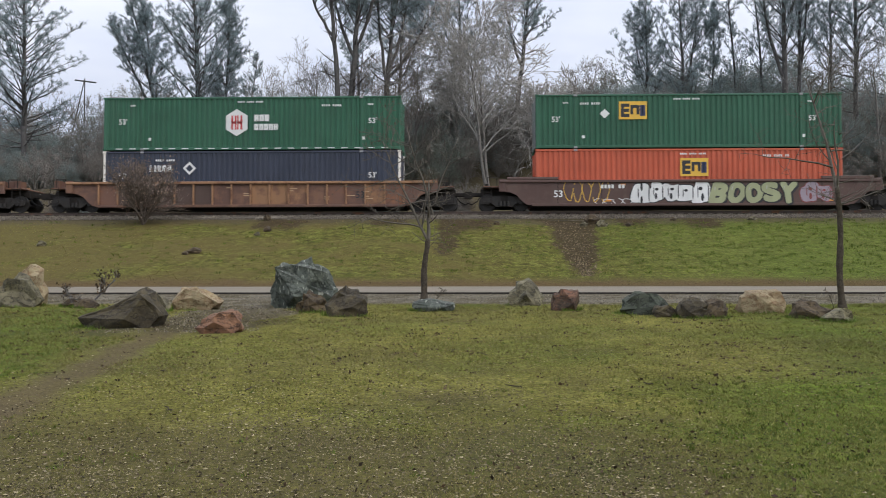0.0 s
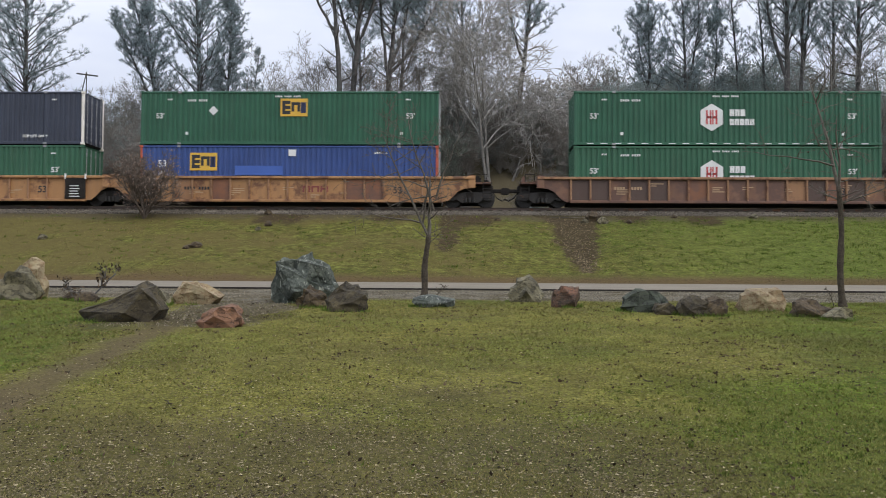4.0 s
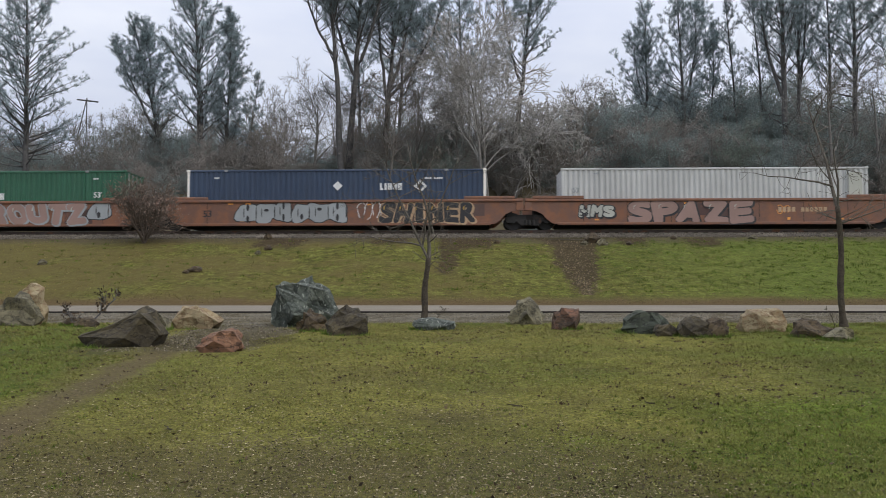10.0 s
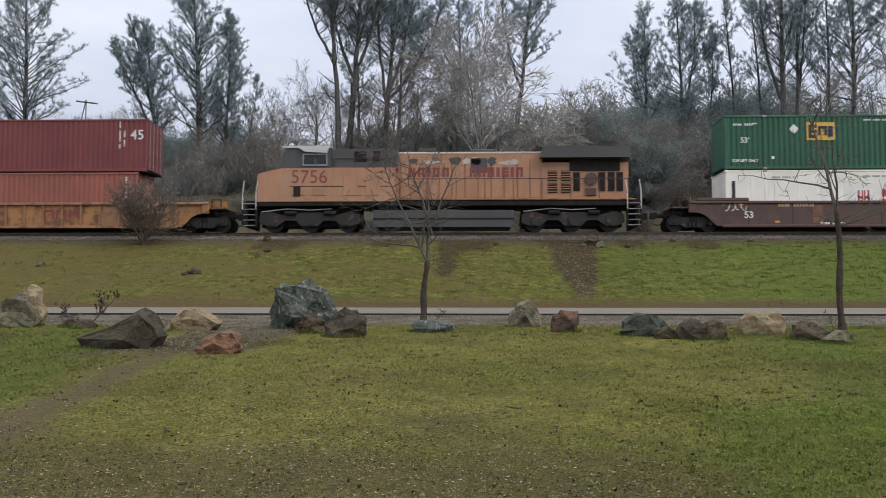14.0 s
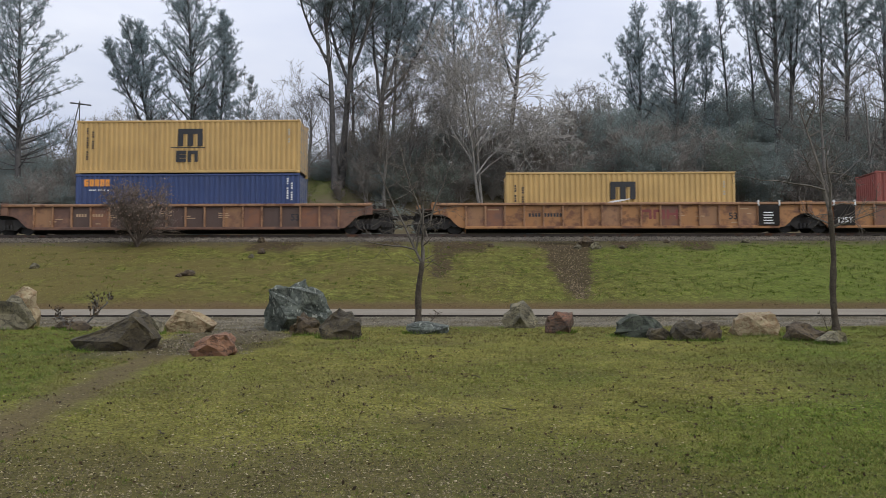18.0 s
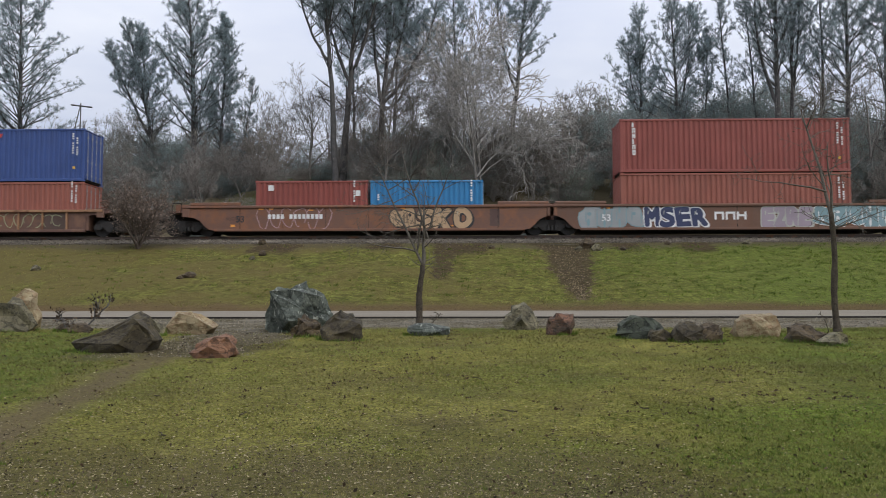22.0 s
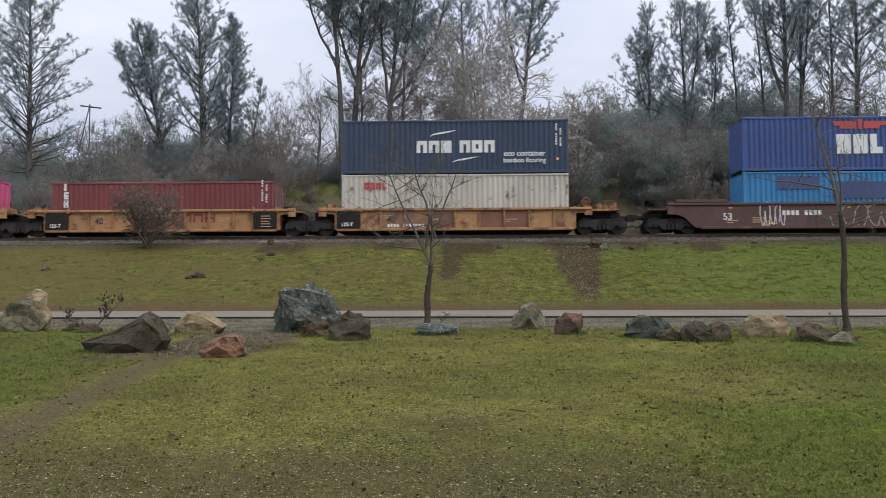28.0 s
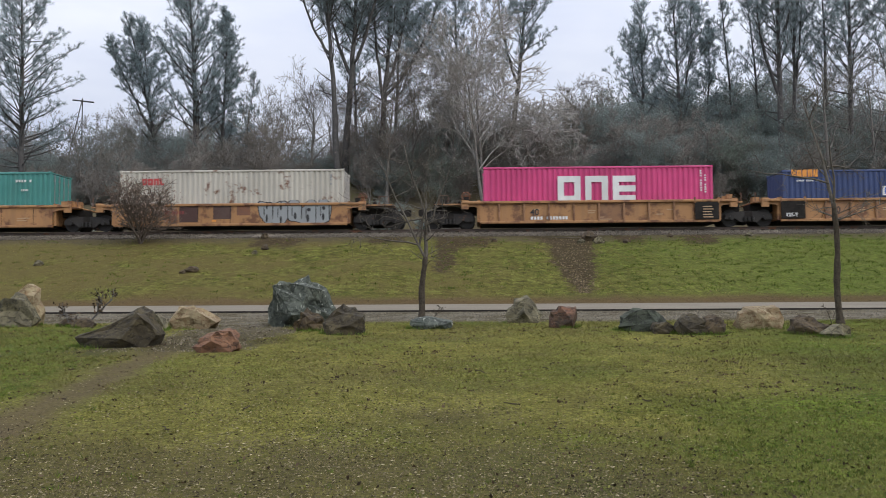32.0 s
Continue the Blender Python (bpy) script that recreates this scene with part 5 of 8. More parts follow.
def well_car(s, style, body, label, left, right, extras=None, panel=None):
    """One well unit. style: ribbed, smooth or short (for forty-foot loads). left, right: how each end joins: 'art' shares a bogie, 'cpl' has a coupler."""
    car = thing("well_car", label, "railway car", group="well cars of the train")
    mat = M[body]
    car["face"] = -1.367 if style in ("ribbed", "short") else -1.42
    short = style in ("short", "short_smooth")
    half, reach, pivot = (6.3, 7.25, 7.9) if short else (8.3, 10.0, 9.75)
    top, low = (1.42 if short else 1.60), 0.27
    face = -1.36 if style in ("ribbed", "short") else -1.42
    key = style

    def side():
        if short:
            o = [(-half, low), (half, low), (half, 1.0), (half + 0.25, 1.12), (reach, 1.18), (reach, top - 0.12), (-reach, top - 0.12), (-reach, 1.18), (-half - 0.25, 1.12), (-half, 1.0)]
        else:
            arch = [(half, low), (half + 0.28, 0.30), (half + 0.55, 0.52), (half + 0.8, 0.80), (half + 1.15, 0.96), (reach, 1.0)]
            o = arch + [(reach, 1.45), (reach - 0.5, top - 0.12), (-reach + 0.5, top - 0.12), (-reach, 1.45)] + [(-x, z) for x, z in reversed(arch)]
        return Shape().prism(o, face, face + 0.04).mesh("side_plate")
    plate = kept(("plate", key), side)
    chord = kept(("chord", short), lambda: Shape().bar(-reach, reach, -1.50, -1.34, top - 0.14, top, 0.025).mesh("top_chord"))
    sill = kept(("sill", short), lambda: Shape().bar(-half, half, -1.46, -1.30, low - 0.06, low + 0.08, 0.02).mesh("bottom_sill"))
    for turn in (0, math.pi):
        for nm, me, mm in (("side_plate", plate, mat), ("top_chord", chord, M["ribtan"] if body in ("ochre", "brownrib") else mat), ("bottom_sill", sill, mat)):
            part(nm, me, mm, car).rotation_euler = (0, 0, turn)
    if style in ("ribbed", "short"):
        pitch = 1.03 if style == "ribbed" else 1.32
        k = int(half / pitch)
        rib = kept(("rib", style), lambda: Shape().bar(-0.045, 0.045, -1.475, -1.36, low + 0.08, top - 0.14, 0.015).mesh("rib"))
        for i in range(-k, k + 1):
            for turn in (0, math.pi):
                o = part("rib", rib, M["ribtan"], car)
                o.location, o.rotation_euler = (i * pitch, 0, 0), (0, 0, turn)
        if body in ("brownrib", "ochre", "tan"):
            rb = random.Random(int(abs(s) * 5))
            kinds = ["bay_dark", "bay_dark", "bay_ochre", "brownrib", "rust"] if body == "brownrib" else [body, body, "bay_ochre", body, "rust"]
            bay = kept(("bay", style), lambda: Shape().box(0.06, pitch - 0.06, -1.366, -1.3605, low + 0.10, top - 0.16).mesh("bay_panel"))
            for i in range(-k, k):
                pick = rb.choice(kinds)
                if pick != body:
                    part("bay_panel", bay, M[pick], car).location = (i * pitch, 0, 0)
    if style == "smooth":
        for q in (-1, 1):
            for y in (-1.47, 1.33):
                part("raised_chord", Shape().bar(min(q * 6.9, q * 9.6), max(q * 6.9, q * 9.6), y, y + 0.14, top, top + 0.17, 0.03), mat, car)
    if style in ("smooth", "short_smooth"):
        rng = random.Random(int(abs(s) * 3))
        for k in range(-3, 4):
            x = k * half / 3.6
            part("weld_seam", kept("seam", lambda: Shape().box(-0.012, 0.012, -1.4215, -1.4195, 0.24, 1.46).mesh("weld_seam")), M["dark"], car).location = (x, 0, 0)
        for k in range(4):
            x, w = rng.uniform(-half + 0.6, half - 0.6), rng.uniform(0.25, 0.8)
            part("repaint_patch", Shape().box(x - w, x + w, -1.4206, -1.4192, rng.uniform(0.3, 0.8), rng.uniform(1.0, 1.45)), M[rng.choice(["choc", "brown", "rust"])], car)
        plates = Shape()
        for k in range(7):
            x, z = rng.uniform(-half, half), rng.choice([1.3, 1.36, 0.45])
            plates.box(x, x + rng.uniform(0.12, 0.3), -1.4225, -1.4190, z, z + rng.uniform(0.06, 0.14))
        tagged(part("reflector", plates, M["l_orange"], car), kind="stuff")
    if panel:
        a, b = (half - 1.1, half) if not short else (half - 1.25, half)
        for q, joint in ((-1, left), (1, right)):
            if joint != "art":
                continue
            part("black_panel", Shape().box(min(q * a, q * b), max(q * a, q * b), -1.500, -1.425, low + 0.09, top - 0.15), M["dark"], car, "black stencil panel")
            for x in (q * a, q * b):
                part("end_stake", Shape().bar(x - 0.04, x + 0.04, -1.52, -1.40, top - 0.2, top + 0.1, 0.015), M["l_white"] if not short else mat, car)
        if left == "art":
            o = part("lettering", letters("125T" if not short else "125-T", 0.40 if not short else 0.26, 0.012), M["l_white"], car)
            o.location = (-half + 0.55, -1.504, 0.62 if not short else 0.55)
        if right == "art":
            s3 = Shape()
            for k in range(5):
                s3.box(half - 0.85, half - 0.3 - 0.05 * (k % 3), -1.505, -1.5005, 0.45 + k * 0.14, 0.50 + k * 0.14)
            tagged(part("small_marking", s3, M["l_white"] if not short else M["l_sand"], car), kind="stuff")
    part("well_floor", kept(("wfloor", short), lambda: Shape().box(-half + 0.05, half - 0.05, -1.3, 1.3, 0.18, 0.36).mesh("well_floor")), M["dark"], car)
    for q, joint in ((-1, left), (1, right)):
        part("bulkhead", kept(("bulk", short, q), lambda: Shape().bar(min(q * half, q * (half + 0.15)), max(q * half, q * (half + 0.15)), -1.33, 1.33, 0.3, 1.5, 0.03).mesh("bulkhead")), mat, car)
        out = pivot - 0.25 if joint == "art" else reach + 1.0 + (0.6 if short else 0.0)
        a, b = sorted((q * (half + 0.15), q * out))
        part("end_sill", kept(("esill", short, q, joint), lambda: Shape().bar(a, b, -0.55, 0.55, 0.82, 1.22, 0.04).mesh("end_sill")), M["dark"], car)
        deck = kept(("deck", short, q, joint), lambda: Shape().bar(a if q > 0 else b - (b - a) * 0.97, b if q < 0 else a + (b - a) * 0.97, -1.28, 1.28, 1.24, 1.32, 0.02).mesh("end_platform"))
        part("end_platform", deck, M["umber"] if not short else mat, car)
        x = q * (reach - 0.15)
        part("jack_bracket", Shape().bar(x - 0.2, x + 0.2, -1.46, -1.30, 1.0, top + 0.06, 0.03), mat, car)
        # bolts, lifting lugs and hoses on the platform
        bits = Shape()
        rng = random.Random(int(abs(s) * 7) + q)
        for k in range(5):
            u = q * (half + 0.4 + rng.uniform(0, 1) * (out - half - 0.6))
            h = rng.uniform(0.10, 0.42)
            bits.box(u - rng.uniform(0.05, 0.2), u + rng.uniform(0.05, 0.2), -1.15 + rng.uniform(0, 0.5), -0.75 + rng.uniform(0, 0.6), 1.32, 1.32 + h)
        part("platform_fittings", bits, M["dark"] if rng.random() < 0.5 else mat, car)
        stakes = Shape()
        for u in (out - 0.35, out - 0.85) if joint == "cpl" else (out - 0.1,):
            stakes.bar(q * u - 0.022, q * u + 0.022, -1.22, -1.17, 1.3, 1.78, 0.008)
        if joint == "cpl":
            stakes.bar(min(q * (out - 0.35), q * (out - 0.85)), max(q * (out - 0.35), q * (out - 0.85)), -1.215, -1.17, 1.74, 1.78, 0.008)
        part("grab_rail", stakes, M["dark"] if not short else M["umber"], car)
        if joint == "cpl" and short:
            u = q * (half + 0.75)
            part("brake_stand", Shape().bar(u - 0.10, u + 0.10, -0.62, -0.50, 1.32, 1.75, 0.02), mat, car)
            wh = Shape()
            ring = [(u + 0.22 * math.cos(6.28319 * k / 18), -0.70, 1.78 + 0.22 * math.sin(6.28319 * k / 18)) for k in range(19)]
            wh.tube(ring, [0.035] * 19, 5)
            for k in range(3):
                a3 = math.pi / 3 * k
                wh.tube([(u - 0.22 * math.cos(a3), -0.70, 1.78 - 0.22 * math.sin(a3)), (u + 0.22 * math.cos(a3), -0.70, 1.78 + 0.22 * math.sin(a3))], [0.025, 0.025], 4)
            part("brake_wheel", wh, M["rust"], car, "round rusty orange hand brake wheel")
        if joint == "cpl":
            c = Shape()
            a2, b2 = sorted((q * (out - 0.1), q * (out + 0.55)))
            c.bar(a2, b2, -0.12, 0.12, 0.86, 1.06, 0.03)
            c.bar(min(q * (out + 0.45), q * (out + 0.80)), max(q * (out + 0.45), q * (out + 0.80)), -0.2, 0.2, 0.78, 1.12, 0.06)
            part("coupler", c, M["dark"], car)
            hose = Shape().tube([(q * out, -0.5, 0.85), (q * (out + 0.2), -0.5, 0.55), (q * (out + 0.5), -0.45, 0.38), (q * (out + 0.75), -0.4, 0.5)], [0.03] * 4, 6)
            part("brake_hose", hose, M["rubber"], car)
            ladder = Shape()
            for k in range(4):
                ladder.tube([(q * (out - 0.1), -1.4, 0.45 + 0.26 * k), (q * (out - 0.55), -1.4, 0.45 + 0.26 * k)], [0.018, 0.018], 5)
            for u in (out - 0.1, out - 0.55):
                ladder.tube([(q * u, -1.4, 0.4), (q * u, -1.4, 1.32)], [0.02, 0.02], 5)
            part("ladder", ladder, M["dark"], car)
        if joint == "cpl" or q < 0:
            truck(car, q * pivot)
    if not panel or not short:
        num = "40" if short else "53"
        for x in ((5.9,) if not short else (-3.9,)):
            o = part("lettering", letters(num, 0.5, 0.015), M["l_black"] if body in ("tan", "ochre", "brownrib", "rust") else M["l_white"], car)
            o.location = (x if style != "smooth" else -6.9, face - 0.012, 0.85)
    elif panel:
        for x, nm in ((-3.4, "40"),):
            o = part("lettering", letters(nm, 0.46, 0.012), M["l_black"], car)
            o.location = (x, face - 0.012, 0.80)
    if extras:
        extras(car)
    CARS.append((s, car))
    return car


def bars_on(car, x, z, w, h, colour, y=None):
    y = car["face"] - 0.003 if y is None else y
    s = Shape()
    k = max(1, round(w / (h * 0.95)))
    for i in range(k):
        if i != 4:
            s.box(x - w / 2 + i * w / k, x - w / 2 + (i + 0.7) * w / k, y - 0.003, y, z - h / 2, z + h / 2)
    part("car_number_bars", s, M[colour], car)


def stencils(car, seed, n=6, span=7.5, y=None):
    y = car["face"] - 0.003 if y is None else y
    rng = random.Random(seed)
    s = Shape()
    for i in range(n):
        x, z = rng.uniform(-span, span), rng.uniform(0.5, 1.25)
        for k in range(rng.randint(1, 3)):
            s.box(x, x + rng.uniform(0.2, 0.7), y - 0.003, y, z - 0.11 * k, z - 0.11 * k + 0.05)
    tagged(part("small_stencil", s, M["l_sand"], car), kind="stuff")


def brand_t(x, z, colour, h=0.42):
    def f(car):
        s = Shape()
        glyphs(s, "nnp", x, z, h, car["face"] - 0.003, 1.2, 0.2, 0.26)
        part("brand_bars", s, M[colour], car)
    return f


def several(*fs):
    def f(car):
        for g in fs:
            g(car)
    return f


def build_cars():
    rib, smo = "ribbed", "smooth"
    g = lambda *a, **k: (lambda car: bubbles(car, *a, **k))
    tg = lambda *a, **k: (lambda car: sprayed(car, *a, **k))
    sc = lambda *a, **k: (lambda car: scrawl(car, *a, **k))
    nb = lambda *a, **k: (lambda car: bars_on(car, *a, **k))
    st = lambda *a, **k: (lambda car: stencils(car, *a, **k))
    y = -1.421
    br, tn = "rusty brown ribbed well car with ochre ribs", "yellow ochre ribbed well car with black end panels"
    gr = "well car covered in colourful spray paint"
    well_car(11.6, smo, "brown", "brown smooth-sided " + gr, "cpl", "cpl", several(g(-2.9, 1.0, 0.3, 1.5, "l_white", "l_black", 5, 1, y=y), tg("BOOSY", 1.1, 5.6, 0.28, 1.52, "l_lime", "l_black", seed=2, fat=0.1), sc(-6.6, -4.2, 0.5, 1.5, "l_yellow", 5, 3, y=y), sc(-5, -3, 0.3, 0.6, "l_white", 4, 4, y=y), g(5.9, 7.4, 0.4, 1.4, "l_mauve", "l_maroon", 2, 5, y=y), nb(-4.0, 1.25, 1.3, 0.2, "l_white")))
    for k, s in enumerate((-11.75, -35.2, -58.85)):
        well_car(s, rib, "brownrib", br, "cpl", "cpl", several(nb(-5.2, 1.0, 1.5, 0.16, "l_sand", y=-1.368), st(20 + k, 8, y=-1.368)))
    for s, a, b in ((-82.2, "art", "cpl"), (-101.45, "art", "art"), (-121.2, "cpl", "art")):
        well_car(s, rib, "tan", tn, a, b, several(nb(-4.9, 0.95, 1.4, 0.16, "l_black"), st(int(-s), 8), brand_t(0.8, 0.75, "l_maroon", 0.34)), panel=True)
    well_car(-144.65, smo, "brown", "oxide brown smooth-sided " + gr, "cpl", "cpl", several(tg("PALT", -4.2, 0.3, 0.25, 1.52, "l_lime", "l_mauve", seed=11, fat=0.13, rim=0.035), tg("SE", 1.2, 3.0, 0.28, 1.52, "l_sand", "l_maroon", seed=12, fat=0.1), g(3.1, 5.6, 0.3, 1.5, "l_sand", "l_maroon", 3, 12, y=y), g(-7.0, -6.2, 0.5, 1.3, "l_grey", "l_white", 1, 13, y=y), nb(-4.6, 1.35, 1.6, 0.18, "l_sand"), sc(-5.6, -4.6, 0.5, 0.9, "l_pink", 3, 14, y=y)))
    well_car(-168.2, smo, "rust", "rusty orange smooth-sided " + gr, "art", "cpl", several(tg("SPAZE", -4.6, 2.0, 0.25, 1.55, "l_rose", "l_black", seed=15, fat=0.12, rim=0.05, tilt=9), tg("HMS", -7.15, -5.3, 0.55, 1.35, "l_pale", "l_black", seed=16), nb(4.6, 1.0, 2.6, 0.24, "l_sand"), sc(3.2, 3.9, 0.8, 1.2, "l_orange", 2, 17, y=y)))
    well_car(-188.35, smo, "rust", "rusty orange smooth-sided " + gr, "art", "art", several(g(-5.2, 0.6, 0.35, 1.5, "l_grey", "l_black", 6, 18, y=y), tg("SHINER", 2.4, 7.5, 0.25, 1.55, "l_black", "l_sand", seed=19, fat=0.085, rim=0.06, tilt=7, glint="l_yellow"), sc(1.2, 2.8, 0.6, 1.5, "l_white", 4, 20, y=y)))
    well_car(-207.85, smo, "rust", "rusty orange smooth-sided " + gr, "cpl", "art", several(tg("SPROUTZ", -1.5, 6.0, 0.25, 1.55, "l_rose", "l_grey", seed=21, fat=0.12, rim=0.05), g(-8.0, -5.0, 0.3, 1.5, "l_sand", "l_maroon", 3, 22, y=y), nb(-3.4, 1.0, 2.8, 0.24, "l_sand"), g(6.3, 7.2, 0.5, 1.5, "l_grey", "l_black", 1, 23, y=y)))
    well_car(-231.6, smo, "brown", "oxide brown smooth-sided " + gr, "cpl", "cpl", several(tg("2TRAIN2", 1.4, 6.6, 0.28, 1.55, "l_green", "l_white", seed=24, fat=0.07, rim=0.035), g(1.0, 1.6, 0.4, 0.9, "l_red", "l_pink", 1, 25, y=y), sc(6.9, 8.3, 0.5, 1.3, "l_teal", 5, 26, y=y), sc(-8.2, -7.0, 1.1, 1.55, "l_white", 4, 27, y=y), nb(-4.4, 1.38, 1.9, 0.17, "l_sand"), nb(-2.5, 0.4, 1.3, 0.13, "l_white")))
    for s, a, b in ((-277.3, "art", "cpl"), (-296.75, "art", "art"), (-316.2, "cpl", "art")):
        well_car(s, rib, "ochre", "weathered ochre ribbed well car with black end panels", a, b, several(nb(-4.0, 0.95, 1.8, 0.18, "l_black"), brand_t(1.0, 0.72, "l_maroon", 0.5), st(int(-s), 6)), panel=True)
    well_car(-339.5, rib, "brownrib", br, "cpl", "cpl", several(nb(-5.2, 1.0, 1.5, 0.16, "l_sand", y=-1.368), st(61, 10, y=-1.368)))
    well_car(-363.0, smo, "umber", "brown smooth-sided " + gr, "art", "cpl", several(g(-6.2, -2.0, 0.35, 1.5, "l_maroon", "l_pink", 5, 31, y=y), g(-1.2, -0.1, 0.3, 1.55, "l_white", "l_black", 2, 32, y=y), tg("MSER", -0.1, 3.4, 0.3, 1.5, "l_white", "l_black", seed=32, fat=0.08), sc(3.1, 5.2, 0.5, 1.5, "l_mauve", 7, 33, y=y), g(6.0, 9.0, 0.35, 1.5, "l_teal", "l_blue", 3, 34, y=y), sc(-8.2, -6.6, 0.6, 1.3, "l_teal", 4, 35, y=y)))
    well_car(-382.55, smo, "umber", "brown smooth-sided " + gr, "art", "art", several(g(-8.2, -5.0, 0.3, 1.5, "l_grey", "l_teal", 4, 36, y=y), tg("MSER", -4.9, -1.6, 0.3, 1.5, "l_navy", "l_white", seed=37, fat=0.08), brand_t(-1.2, 0.75, "l_white", 0.42), tg("EZRE", 1.3, 3.9, 0.3, 1.5, "l_mauve", "l_pale", seed=38, fat=0.1), g(4.0, 8.2, 0.35, 1.55, "l_teal", "l_white", 5, 39, y=y)))
    well_car(-402.1, smo, "rust", "rust brown smooth-sided " + gr, "cpl", "art", several(nb(-3.9, 1.0, 3.0, 0.24, "l_white"), g(1.3, 2.5, 0.3, 1.5, "l_sand", "l_black", 2, 40, y=y), tg("SKO", 2.5, 5.5, 0.25, 1.5, "l_sand", "l_black", seed=40, fat=0.1), sc(-6.0, -2.0, 0.4, 1.5, "l_pink", 6, 41, y=y)))
    well_car(-423.7, "short", "brownrib", "short rust-brown well car with sprayed lines", "cpl", "cpl", several(sc(0.8, 5.0, 0.5, 1.2, "l_lime", 8, 42, y=-1.368), nb(-4.5, 0.6, 2.0, 0.2, "l_maroon")))
    uc = "dark brown smooth-sided well car with white numbers and sprayed outlines"
    well_car(-445.25, smo, "choc", uc, "art", "cpl", several(nb(-3.3, 0.95, 2.1, 0.24, "l_white"), sc(3.6, 7.6, 0.3, 1.5, "l_pale", 6, 43, y=y), sc(-5.2, -4.0, 0.4, 1.4, "l_white", 4, 44, y=y), st(45, 8)))
    well_car(-464.8, smo, "choc", uc, "art", "art", several(nb(-3.9, 1.05, 2.1, 0.24, "l_white"), g(0.2, 4.6, 0.25, 1.5, "l_white", "l_mauve", 5, 46, y=y), sc(-6.4, -5.2, 0.9, 1.4, "l_white", 4, 47, y=y), sc(4.8, 6.0, 0.4, 1.4, "l_lime", 5, 48, y=y), st(49, 8)))
    well_car(-484.2, smo, "choc", uc, "cpl", "art", several(nb(-3.0, 1.05, 2.1, 0.24, "l_white"), sc(-1.6, 2.4, 0.35, 1.45, "l_pale", 6, 50, y=y), sc(-5.2, -3.9, 0.4, 1.55, "l_white", 5, 51, y=y), sc(3.0, 6.0, 0.5, 1.5, "l_pale", 8, 52, y=y), st(53, 8)))
    ends = (("art", "cpl"), ("art", "art"), ("art", "art"), ("art", "art"), ("cpl", "art"))
    for k, (s, e) in enumerate(zip((-505.5, -521.35, -537.15, -552.95, -568.8), ends)):
        well_car(s, "short", "tan", "short yellow ochre well car with black end panels", *e, several(nb(-2.6, 0.5, 2.0, 0.17, "l_white") if k in (0, 4) else brand_t(1.1, 0.72, "l_maroon", 0.46), st(70 + k, 5, 5.0)), panel=True)
    well_car(-588.5, "short_smooth", "tan", "short ochre smooth-sided well car with grey spray paint", "art", "cpl", several(g(1.6, 5.4, 0.3, 1.5, "l_grey", "l_black", 5, 54, y=y), nb(-3.2, 0.95, 1.5, 0.17, "l_maroon")))
    well_car(-604.45, "short_smooth", "tan", "short ochre smooth-sided well car", "cpl", "art", st(80, 5, 5.0))


build_cars()

